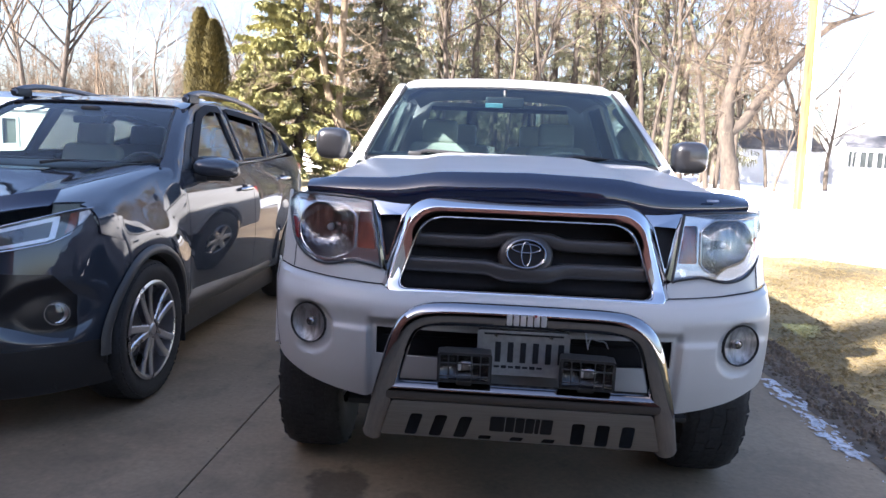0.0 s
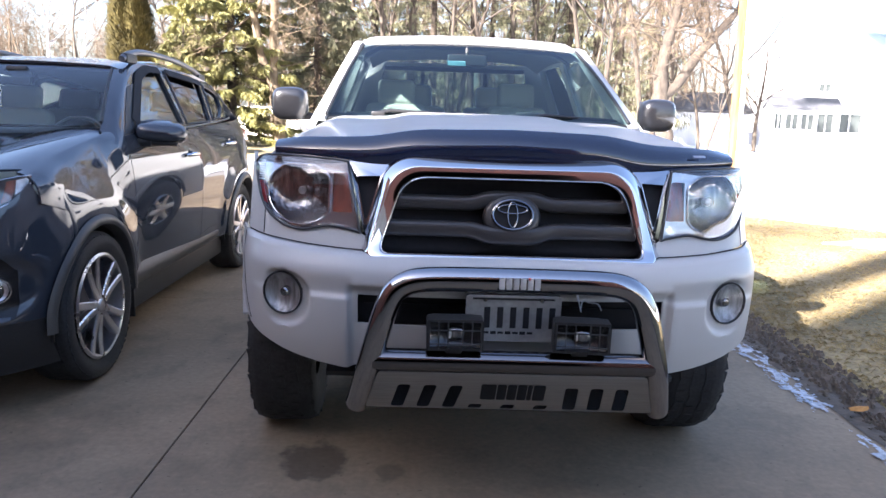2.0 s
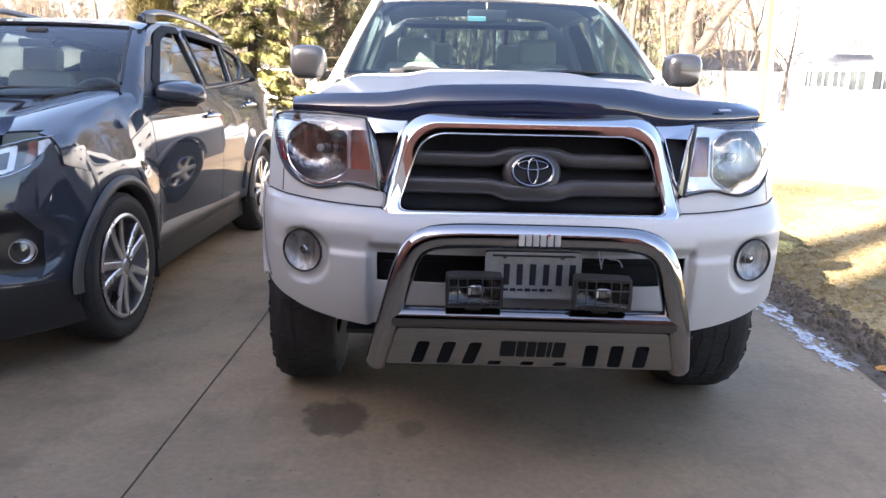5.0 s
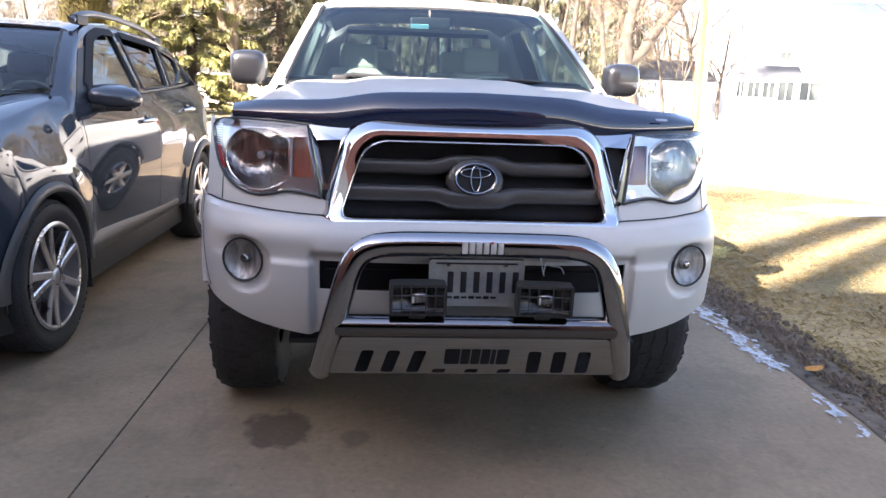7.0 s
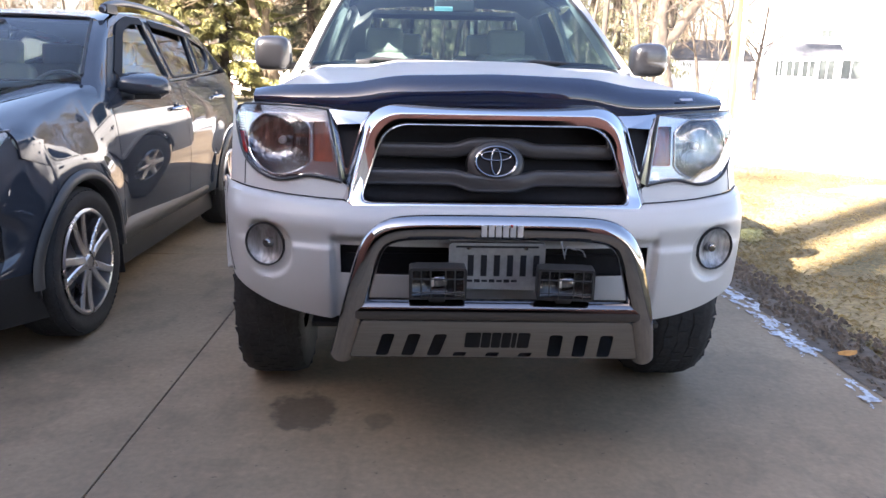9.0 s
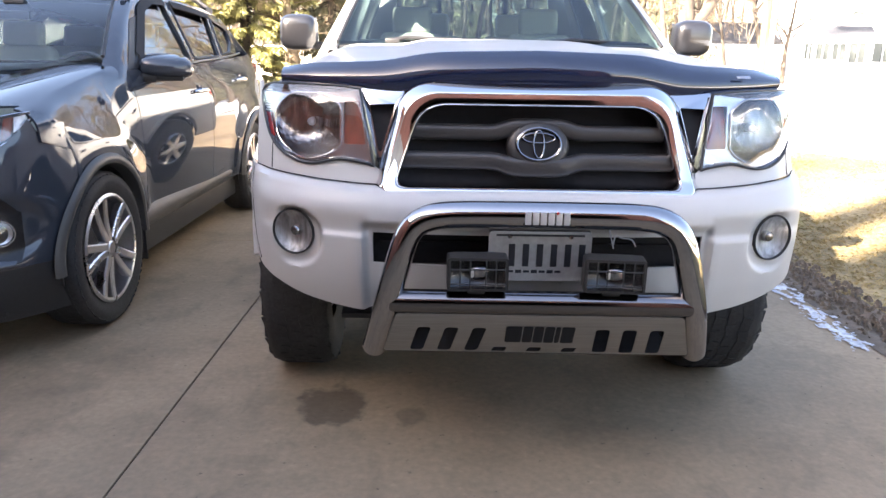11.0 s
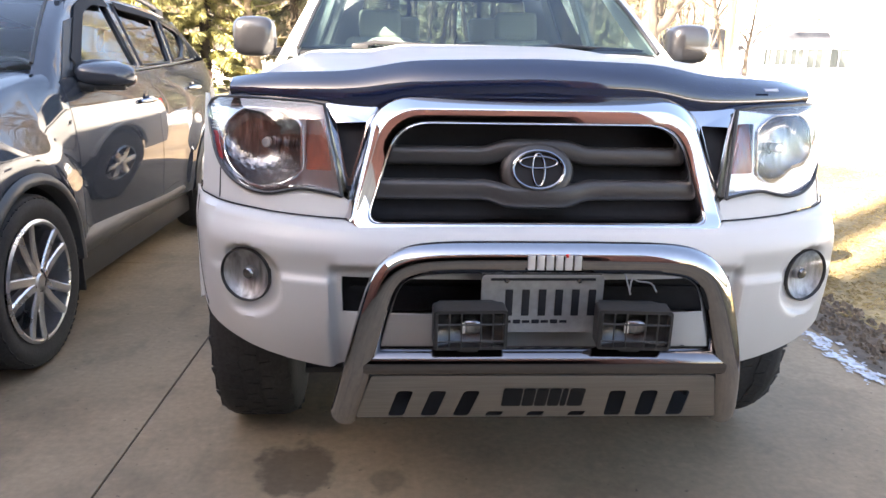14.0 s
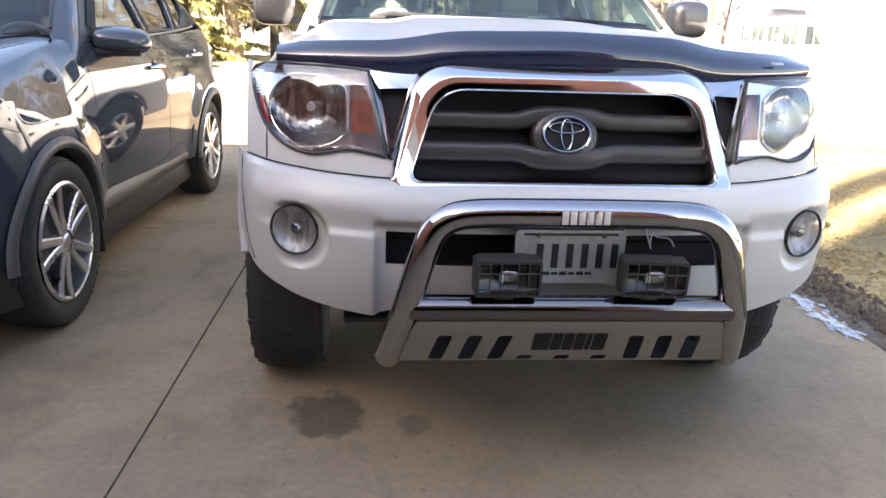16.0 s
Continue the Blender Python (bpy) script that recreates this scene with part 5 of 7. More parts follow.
MARK = mat("charcoal_print", (0.016, 0.016, 0.017), 0.9, spec=0.1)
for k, (q, w) in enumerate(((-0.098, 0.048), (-0.047, 0.029), (-0.015, 0.029), (0.017, 0.029), (0.049, 0.014), (0.067, 0.038))):
    outline = rounded([(q, 0.470), (q + w, 0.470), (q + w + 0.003, 0.530), (q + 0.003, 0.530)], 0.005, 2)
    part("mark_block", plate_with_holes(outline, [], lambda a, b, d: (skid_place(a, b, 0)[0], skid_place(a, b, 0)[1] - 0.002 + d, b), 0.001), MARK, skid, "dark block of the maker's mark")
bm = plate_with_holes(rounded([(-0.066, 0.846), (0.066, 0.846), (0.066, 0.888), (-0.066, 0.888)], 0.005, 2), [], lambda a, b, d: (a, -0.208 - 0.012 * math.cos((b - 0.867) * 40) + 0.012 + d, b), 0.004)
bb = part("bar_badge", bm, DARK, bar, "small badge on the bar")
for k in range(6):
    part("badge_block", box(0.0165, 0.003, 0.034, (-0.053 + k * 0.0212, -0.2115, 0.867), 0.001), mat("bare_metal_letter", (0.6, 0.6, 0.6), 0.35, 0.6), bb)
part("badge_dot", box(0.006, 0.003, 0.008, (0.0275, -0.2130, 0.884), 0.001), REDLENS, bb)


def spot(cx, tilt):
    sp = thing("driving_light", "rectangular black driving light with a wire guard on the push bar", "lamp", group="driving lights")
    M = Matrix.Translation((cx, -0.160, 0.706)) @ Euler((radians(2), 0, radians(tilt))).to_matrix().to_4x4()
    bm = box(0.170, 0.06, 0.090, (0, 0.030, 0), 0.010, 3)
    for v in bm.verts:
        if v.co.y > 0.04:
            v.co.x *= 0.82
            v.co.z *= 0.78
    part("housing", on(M, bm), BLACK, sp)
    fr = rounded([(-0.086, -0.049), (0.086, -0.049), (0.086, 0.049), (-0.086, 0.049)], 0.010, 3)
    ho = rounded([(-0.079, -0.042), (0.079, -0.042), (0.079, 0.041), (-0.079, 0.041)], 0.008, 3)
    part("bezel", on(M, plate_with_holes(fr, [ho], lambda a, b, d: (a, -0.052 + d, b), 0.056)), BLACK, sp)

    def refl(u, v):
        x, z = (u - 0.5) * 0.160, (v - 0.5) * 0.086
        e = (x / 0.080) ** 2 * 0.6 + (z / 0.043) ** 2 * 0.4
        return (x, -0.044 + 0.038 * (1 - e), z)
    part("reflector", on(M, grid(refl, 16, 10)), mat("smoked_lamp_bowl", (0.05, 0.05, 0.054), 0.22, 0.9, grain=0.6, grain_scale=60, bump=0.4, bump_scale=70, stretch=(1, 1, 0.2)), sp)
    part("bulb_shield", on(M, blobmesh((0.004, -0.026, 0.0), 0.030, 0.010, 0.019, 2.2, 20, 12)), mat("dull_bulb_shield", (0.30, 0.30, 0.31), 0.24, 0.9, grain=0.6, grain_scale=90, stretch=(1, 1, 0.1)), sp)
    part("bulb", on(M, box(0.010, 0.006, 0.026, (-0.016, -0.037, 0.0), 0.003, 2)), REFLECTOR, sp)
    part("lens", on(M, grid(lambda u, v: ((u - 0.5) * 0.159, -0.047 - 0.004 * math.sin(math.pi * u), (v - 0.5) * 0.084), 10, 4)), LAMPGLASS, sp)
    for z in (-0.024, 0.018):
        part("guard_wire", on(M, tube([(-0.080, -0.060, z), (0.080, -0.060, z)], 0.0022, 6)), BLACK, sp)
    for x in (-0.078, -0.05, -0.022, 0.022, 0.05, 0.078):
        part("guard_wire", on(M, tube([(x, -0.060, -0.044), (x, -0.060, 0.044)], 0.0019, 6)), BLACK, sp)
    part("mount", box(0.05, 0.05, 0.025, (cx, -0.150, 0.646), 0.006), BLACK, sp)


spot(-0.188, 2)
spot(0.200, -4)

wire = part("lamp_wire", tube([(0.205, -0.12, 0.772), (0.215, -0.10, 0.800), (0.235, -0.09, 0.785), (0.262, -0.11, 0.790), (0.268, -0.13, 0.772)], 0.0022, 6, smooth=2), mat("pale_wire", (0.26, 0.27, 0.27), 0.5), bar, "thin pale lamp wire")
part("lamp_wire", tube([(0.205, -0.13, 0.765), (0.196, -0.09, 0.82), (0.210, -0.07, 0.79)], 0.002, 6, smooth=2), MATS["pale_wire"], bar)


# ---- the sport utility vehicle beside it ----
SUV_AT = pose(-2.82, 0.33, 0.0, 0, 0, 0.0)
suv = thing("suv", "dark grey metallic suv with roof rails parked on the driveway", "car", SUV_AT)
SF, SR, SRAD, SARCH = 0.885, 3.565, 0.368, 0.412
S_W = [(0.24, 0.84), (0.36, 0.890), (0.48, 0.898), (0.58, 0.908), (0.70, 0.920), (0.80, 0.921), (0.88, 0.919), (0.96, 0.914), (1.04, 0.904), (1.12, 0.886), (1.20, 0.858), (1.28, 0.822), (1.34, 0.79)]


def belt(y):
    return lin_table([(0.3, 1.00), (0.62, 1.03), (0.9, 1.085), (1.25, 1.165), (1.45, 1.18), (2.5, 1.205), (3.3, 1.235), (4.0, 1.265), (4.5, 1.26)], y)


def suv_x(y, z):
    w = smooth_table(S_W, z, 0.07)
    w -= 0.05 * max(0.0, (0.62 - y) / 0.3) ** 2
    w += 0.028 * soft_step(1.2, 2.7, y) - 0.012
    w -= 0.16 * max(0.0, (y - 3.55) / 0.85) ** 2
    w -= 0.034 * (max(0.0, z - 0.80) / 0.27) ** 2 * soft_step(1.42, 1.10, y) * soft_step(0.52, 0.80, y)
    for c in (SF, SR):
        d = math.hypot(y - c, z - SRAD)
        w += 0.030 * (1 - soft_step(0.46, 0.66, d))
    return w


def suv_low(y, sill=0.37):
    z = sill
    for c in (SF, SR):
        if abs(y - c) < SARCH:
            z = max(z, SRAD + math.sqrt(SARCH ** 2 - (y - c) ** 2))
    if y < SF - SARCH + 0.02:
        z = max(z, 0.42)
    return z


def gh_x(z):
    """Upper body side: leans in towards the roof."""
    return 0.850 - (z - 1.18) * 0.53


def fender_line(y):
    return belt(y) if y > 1.2 else lin_table([(0.5, 1.03), (0.75, 1.075), (1.0, 1.12), (1.2, 1.155), (1.45, 1.19)], y)


def hood_edge_z(y):
    return shood_z(0.79, y) + 0.02 * max(0.0, (y - 0.54) / 0.88) + 0.002


def shood_z(x, y):
    t = max(0.0, (y - 0.12) / 1.25)
    z = 0.985 + 0.20 * t ** 0.85
    ax = abs(x)
    z += 0.022 * soft_step(0.36, 0.62, ax) - 0.030 * max(0.0, (ax - 0.66) / 0.16) ** 2 - 0.01 * (1 - soft_step(0.2, 0.45, ax)) * (1 - t)
    return z


for s in (1, -1):
    def fender_fn(u, v, s=s):
        y = 0.47 + 0.17 * u / 0.2 if u <= 0.2 else 0.64 + 0.78 * (u - 0.2) / 0.8
        zt = fender_line(y)
        zs, lo = zt - 0.07, suv_low(y) if u > 0.201 else 0.925 - 0.05 * (y - 0.47) / 0.17
        if v < 0.7:
            z = lo + (zs - lo) * v / 0.7
            return (s * suv_x(y, z), y, z)
        t = (v - 0.7) / 0.3
        p0, p1, p2 = Vector((suv_x(y, zs), zs)), Vector((suv_x(y, zt) + 0.004, zt + 0.012)), Vector((0.795, hood_edge_z(y)))
        q = p0 * (1 - t) ** 2 + p1 * 2 * t * (1 - t) + p2 * t * t
        return (s * q.x, y, q.y)
    part("fender", thick(grid(fender_fn, 45, 26), 0.01), GREY, suv)
    d1 = part("front_door", side_panel(s, 1.427, 2.523, belt, low=suv_low, wx=suv_x, nz=18), GREY, suv)
    d2 = part("rear_door", side_panel(s, 2.530, 3.42, belt, low=suv_low, wx=suv_x, nz=18), GREY, suv)
    part("rear_quarter", side_panel(s, 3.426, 4.50, belt, low=suv_low, wx=suv_x, nz=18), GREY, suv)
    for d, y, z in ((d1, 2.36, 1.035), (d2, 3.31, 1.075)):
        x0 = suv_x(y, z)
        bm = tube([(s * (x0 + 0.002), y - 0.10, z), (s * (x0 + 0.034), y - 0.075, z + 0.004), (s * (x0 + 0.038), y, z + 0.007), (s * (x0 + 0.034), y + 0.075, z + 0.006), (s * (x0 + 0.002), y + 0.10, z + 0.003)], [0.010, 0.014, 0.015, 0.014, 0.010], 10, smooth=2)
        h = part("door_handle", bm, CHROME, d, "chrome door handle")
        m = Matrix.Translation((s * (x0 - 0.001), y, z - 0.002)) @ Matrix.Rotation(radians(90 * s), 4, "Y")
        part("handle_cup", lathe([(0.0005, 0.001), (0.03, 0.002), (0.042, 0.004)], 24, m=m), GREY, d)
    # sill cladding and arch flares
    def sill(u, v, s=s):
        y = SF + SARCH - 0.01 + u * (SR - SF - 2 * SARCH + 0.02)
        a = v * math.pi
        return (s * (0.885 + 0.030 * math.sin(a)), y, 0.345 + 0.125 * v)
    part("sill_cladding", thick(grid(sill, 30, 8), 0.01), CLAD, suv, "grey plastic sill cladding")
    part("underbody", box(0.06, 1.9, 0.18, (s * 0.83, 2.26, 0.28), 0.02), BLACK, suv)
    for c in (SF, SR):
        def flare(u, v, s=s, c=c):
            a = radians(-2 + 184 * u)
            r = SARCH - 0.012 + 0.056 * v
            y, z = c + r * math.cos(a), SRAD + r * math.sin(a)
            x = suv_x(y, max(z, 0.45)) + 0.006 + 0.020 * math.sin(math.pi * min(1, v * 0.9 + 0.1)) ** 0.7
            if v < 0.01:
                x -= 0.05
            return (s * x, y, z)
        part("arch_flare", thick(grid(flare, 44, 7), 0.008), CLAD, suv, "grey plastic wheel arch trim")
        bm = grid(lambda u, v: (s * (0.50 + 0.40 * v), c + 0.41 * math.cos(math.pi * (u * 1.1 - 0.05)), SRAD + 0.41 * math.sin(math.pi * (u * 1.1 - 0.05))), 20, 2)
        part("wheel_well", thick(bm, 0.01), BLACK, suv)
        part("mud_flap", box(0.24, 0.012, 0.30, (s * 0.80, c + 0.425, 0.34), 0.004), BLACK, suv)
        wheel(suv, Matrix.Translation((s * 0.826, c, SRAD)) @ Matrix.Rotation(0 if s > 0 else math.pi, 4, "Z"), SRAD, 0.235, 0.260, 5, 0.20, False, "road tyre on a twin-spoke alloy wheel")

# greenhouse
S_OUT = [(1.40, 1.165), (1.45, 1.180), (2.5, 1.205), (3.3, 1.235), (4.0, 1.265), (4.42, 1.26), (4.30, 1.40), (4.15, 1.50), (3.8, 1.565), (3.4, 1.605), (2.6, 1.635), (2.25, 1.630), (2.05, 1.575), (1.47, 1.25)]
SW1 = rounded([(1.60, 1.215), (2.49, 1.230), (2.56, 1.600), (2.32, 1.600), (2.12, 1.545)], 0.03, 4)
SW2 = rounded([(2.58, 1.235), (3.14, 1.248), (3.38, 1.550), (2.68, 1.595)], 0.03, 4)
SW3 = rounded([(3.24, 1.258), (3.52, 1.278), (3.82, 1.360), (3.93, 1.450), (3.86, 1.478), (3.48, 1.530)], 0.025, 4)
for s in (1, -1):
    part("cabin_side", plate_with_holes(S_OUT, [SW1, SW2, SW3], lambda a, b, d, s=s: (s * (gh_x(b) - d - 0.10 * max(0.0, (a - 3.1)) ** 2), a, b), 0.035), GREY, suv)
    for w, g in ((SW1, SIDEGLASS), (SW2, PRIVACY), (SW3, PRIVACY)):
        sg = part("side_window", plate_with_holes(w, [], lambda a, b, d, s=s: (s * (gh_x(b) - 0.012 - d - 0.10 * max(0.0, (a - 3.1)) ** 2), a, b), 0.004), g, suv)
        sg.visible_shadow = False
        edge = [(s * (gh_x(b) + 0.001 - 0.10 * max(0.0, (a - 3.1)) ** 2), a, b) for a, b in w]
        part("window_seal", tube(edge + edge[:1], 0.008, 6), BLACK, sg)
    line = [(s * (gh_x(belt(y)) + 0.010 - 0.10 * max(0.0, (y - 3.1)) ** 2), y, belt(y) + 0.008) for y in [1.62 + k * 0.1 for k in range(24)]]
    part("belt_trim", tube(line, 0.008, 6), mat("satin_trim", (0.25, 0.25, 0.26), 0.3, 0.9), suv)
    # rain visors over the windows
    for way in ([(1.66, 1.262), (2.10, 1.545), (2.31, 1.604), (2.56, 1.606)], [(2.68, 1.602), (3.05, 1.582), (3.38, 1.556)]):
        def visor(u, v, s=s, way=way):
            y = way[0][0] + (way[-1][0] - way[0][0]) * u
            z = smooth_table(way, y, 0.05)
            dz = (smooth_table(way, y + 0.02, 0.05) - smooth_table(way, y - 0.02, 0.05)) / 0.04
            q = 0.045 * v / math.hypot(1, dz)
            y, z = y + q * dz, z + 0.012 - q
            return (s * (gh_x(z) + 0.012 + 0.012 * v), y, z)
        part("rain_visor", thick(grid(visor, 28, 4), 0.003), DARK, suv, "smoked window visor")
    # roof rail
    rp = [(s * 0.600, 2.06, 1.635), (s * 0.606, 2.15, 1.675), (s * 0.602, 2.4, 1.704), (s * 0.597, 2.9, 1.697), (s * 0.590, 3.4, 1.660), (s * 0.572, 3.78, 1.598)]
    rl = part("roof_rail", tube(rp, [0.02, 0.022, 0.019, 0.019, 0.020, 0.016], 10, smooth=2), mat("satin_roof_rail", (0.16, 0.16, 0.17), 0.40, 0.7, grain=0.05), suv, "satin silver roof rail")
    for y, zf in ((2.16, 1.645), (3.66, 1.598)):
        part("rail_foot", box(0.05, 0.16, 0.06, (s * (0.604 if y < 3 else 0.575), y, zf), 0.015), BLACK, rl)
    # wing mirror
    M = Matrix.Translation((s * 0.965, 1.68, 1.20)) @ Matrix.Rotation(radians(20 * s), 4, "Z")
    bm = blobmesh((0, 0, 0), 0.145, 0.105, 0.082, 2.9)
    for v in bm.verts:
        q = (v.co.y + 0.1) / 0.2
        v.co.z *= 0.62 + 0.38 * q
        v.co.z += 0.10 * v.co.y * 0.4 - 0.12 * (v.co.x * s) * 0.3
    mir = part("wing_mirror", on(M, bm), GREY, suv, "dark grey wing mirror")
    part("mirror_base", on(M, box(0.22, 0.16, 0.045, (-0.02 * s, 0.012, -0.052), 0.02, 3)), BLACK, mir)
    part("turn_repeater", on(M, tube([(s * 0.122, -0.045, 0.0), (s * 0.134, 0.02, 0.002), (s * 0.130, 0.080, 0.006)], 0.011, 8, smooth=1)), REFLECTOR, mir, "clear turn signal strip")
    part("mirror_arm", box(0.12, 0.10, 0.045, (s * 0.88, 1.64, 1.14), 0.015), BLACK, mir)
    part("mirror_sail", plate_with_holes([(1.46, 1.19), (1.72, 1.20), (2.0, 1.485), (1.86, 1.46)], [], lambda a, b, d, s=s: (s * (gh_x(b) + 0.004 - d), a, b), 0.01), BLACK, suv)

SWL = lambda x: (1.30 + 0.25 * (1 - math.cos(x / 0.74)), 1.190 + 0.062 * (x / 0.74) ** 2)
SWT = lambda x: (2.06 - 0.06 * (x / 0.56) ** 2, 1.592 - 0.020 * (x / 0.56) ** 2)


def sws(u, v):
    xb, xt = -0.74 + 1.48 * u, -0.565 + 1.13 * u
    (y0, z0), (y1, z1) = SWL(xb), SWT(xt)
    return (xb + (xt - xb) * v, y0 + (y1 - y0) * v, z0 + (z1 - z0) * v + 0.022 * math.sin(math.pi * v))


wsh = part("windshield", grid(sws, 28, 12), SUVSHIELD, suv, "windshield with sensor housing behind it")
wsh.visible_shadow = False
part("sensor_housing", box(0.13, 0.09, 0.035, (0, 1.99, 1.535), 0.015, rot=Euler((radians(-30), 0, 0)).to_matrix()), BLACK, suv)
part("rear_view_mirror", box(0.20, 0.025, 0.05, (0, 1.93, 1.475), 0.012), BLACK, suv)


def pillar2(s):
    def fn(u, v):
        p = Vector(sws(1.0, -0.28 + 1.28 * v))
        z = p.z
        q = Vector((gh_x(max(z, 1.165)) + 0.002, p.y + 0.09 + 0.03 * (1 - v), z))
        mid = (p + q) / 2 + Vector((0.035, -0.03, 0.0))
        c = p * (1 - u) ** 2 + mid * 2 * u * (1 - u) + q * u * u
        return (s * c.x, c.y, c.z)
    return thick(grid(fn, 8, 16), 0.02)


for s in (1, -1):
    part("windshield_pillar", pillar2(s), GREY, suv)
    part("windshield_molding", tube([(s * Vector(sws(1.0, k / 10)).x, sws(1.0, k / 10)[1] - 0.003, sws(1.0, k / 10)[2] + 0.003) for k in range(11)], 0.009, 6), BLACK, suv)


def sroof(u, v):
    x = -0.625 + 1.25 * u
    e = abs(x) / 0.625
    x *= 1 - 0.19 * v * v
    y = 2.055 - 0.06 * e * e + v * 2.18
    z = smooth_table([(0, 1.600), (0.12, 1.648), (0.35, 1.682), (0.6, 1.665), (0.8, 1.62), (1.0, 1.54)], v, 0.08) - 0.022 * e * e - 0.03 * max(0, (e - 0.85) / 0.15) ** 2
    return (x, y, z)


part("roof", thick(grid(sroof, 30, 24), 0.015), GREY, suv)
part("headliner", thick(grid(lambda u, v: (sroof(u, v)[0] * 0.93, sroof(u, v)[1] + 0.16 - 0.20 * v, sroof(u, v)[2] - 0.035), 10, 8), 0.008), HEADLINER, suv)
# tail
SB = rounded([(-0.55, 1.22), (0.55, 1.22), (0.42, 1.49), (-0.42, 1.49)], 0.05, 4)
part("tailgate", plate_with_holes([(-0.72, 0.50), (0.72, 0.50), (0.70, 1.25), (0.50, 1.56), (-0.50, 1.56), (-0.70, 1.25)], [SB], lambda a, b, d: (a, 4.52 - 0.55 * max(0.0, b - 1.05) - d, b), 0.04), GREY, suv)
part("rear_window", plate_with_holes(SB, [], lambda a, b, d: (a, 4.505 - 0.55 * max(0.0, b - 1.05) - d, b), 0.004), PRIVACY, suv).visible_shadow = False
part("rear_bumper", box(1.52, 0.22, 0.34, (0, 4.50, 0.55), 0.08, 4), CLAD, suv)
for s in (1, -1):
    part("tail_light", box(0.22, 0.30, 0.15, (s * 0.63, 4.40, 1.10), 0.05, 3), REDLENS, suv, "red tail light")


# hood
def shood(u, v):
    x = -0.80 + 1.60 * u
    e = abs(x) / 0.80
    y0, y1 = 0.12 + 0.42 * e ** 2.4, 1.32 + 0.10 * e * e
    y = y0 + (y1 - y0) * v
    return (x, y, shood_z(x, y) + 0.02 * e * e * v)


part("hood", thick(grid(shood, 50, 30), 0.01), GREY, suv)


def sdefl(u, v):
    x = -0.70 + 1.40 * u
    e = abs(x) / 0.80
    y = 0.12 + 0.42 * e ** 2.4 - 0.045 + 0.10 * v
    return (x, y, shood_z(x, y + 0.05) - 0.012 + 0.055 * v - 0.012 * math.sin(math.pi * v))


part("hood_deflector", thick(grid(sdefl, 50, 8), 0.004), GLOSSBLACK, suv, "smoked bug deflector")
bm = grid(lambda u, v: (-0.78 + 1.56 * u, 1.31 + 0.10 * (2 * u - 1) ** 2 + 0.05 * v, 1.175 + 0.03 * (2 * u - 1) ** 2 + 0.012 * v), 24, 3)
part("cowl", thick(bm, 0.01), BLACK, suv)
for px, tx in ((-0.55, 0.08), (0.05, 0.62)):
    part("wiper", tube([(px, 1.33, 1.205), (px + 0.1, 1.35, 1.222), (tx, 1.42, 1.228)], [0.012, 0.008, 0.005], 8), BLACK, suv)

part("underbody", box(1.5, 4.0, 0.10, (0, 2.3, 0.27), 0.02), BLACK, suv)

# front end
SPLAN = [(-0.30, 0.02), (0.0, 0.0), (0.30, 0.02), (0.50, 0.07), (0.65, 0.15), (0.76, 0.26), (0.84, 0.365), (0.892, 0.46), (0.918, 0.55), (0.925, 0.64), (0.926, 0.73)]
SSEC = [(0.20, 0.10), (0.30, 0.04), (0.42, 0.01), (0.55, 0.0), (0.68, 0.012), (0.80, 0.03), (0.90, 0.05), (1.0, 0.09)]


def nose_curve(n=24):
    """The nose's outline in plan, from the middle round the corner to the wheel arch, with outward directions."""
    pts = []
    P = [Vector(q) for q in SPLAN]
    for i in range(1, len(P) - 2):
        for k in range(n):
            t = k / n
            pts.append(0.5 * (2 * P[i] + (P[i + 1] - P[i - 1]) * t + (2 * P[i - 1] - 5 * P[i] + 4 * P[i + 1] - P[i + 2]) * t * t + (3 * P[i] - P[i - 1] - 3 * P[i + 1] + P[i + 2]) * t ** 3))
    out = []
    for i, q in enumerate(pts):
        d = (pts[min(i + 1, len(pts) - 1)] - pts[max(i - 1, 0)]).normalized()
        out.append((q.x, q.y, d.y, -d.x))
    return out


NOSE = nose_curve()


def sfront(x, z):
    ax = abs(x)
    lo, hi = 0, len(NOSE) - 1
    while hi - lo > 1:
        mid = (lo + hi) // 2
        lo, hi = (mid, hi) if NOSE[mid][0] < ax else (lo, mid)
    a, b = NOSE[lo], NOSE[hi]
    t = min(1.0, max(0.0, (ax - a[0]) / max(1e-6, b[0] - a[0])))
    y = a[1] + (b[1] - a[1]) * t + smooth_table(SSEC, z, 0.06)
    d = math.hypot((ax - 0.755) * 0.9, (z - 0.585))
    return y + 0.045 * (1 - soft_step(0.09, 0.15, d))


def nose_at(q, z, s):
    """A point of the nose's skin: q runs along the outline, z upwards."""
    f = q * (len(NOSE) - 1)
    i = min(len(NOSE) - 2, int(f))
    a, b = NOSE[i], NOSE[i + 1]
    x, y, nx, ny = [a[k] + (b[k] - a[k]) * (f - i) for k in range(4)]
    sec = smooth_table(SSEC, z, 0.06)
    w = min(1.0, -ny * 1.6)
    y += sec * w
    x -= 0.35 * sec * (1 - w) ** 2
    d = math.hypot((x - 0.755) * 0.9, (z - 0.585))
    y += 0.045 * (1 - soft_step(0.09, 0.15, d)) * w
    side = soft_step(0.46, 0.62, y)
    x += (suv_x(y, z) - x) * side
    return (s * x, y, z)


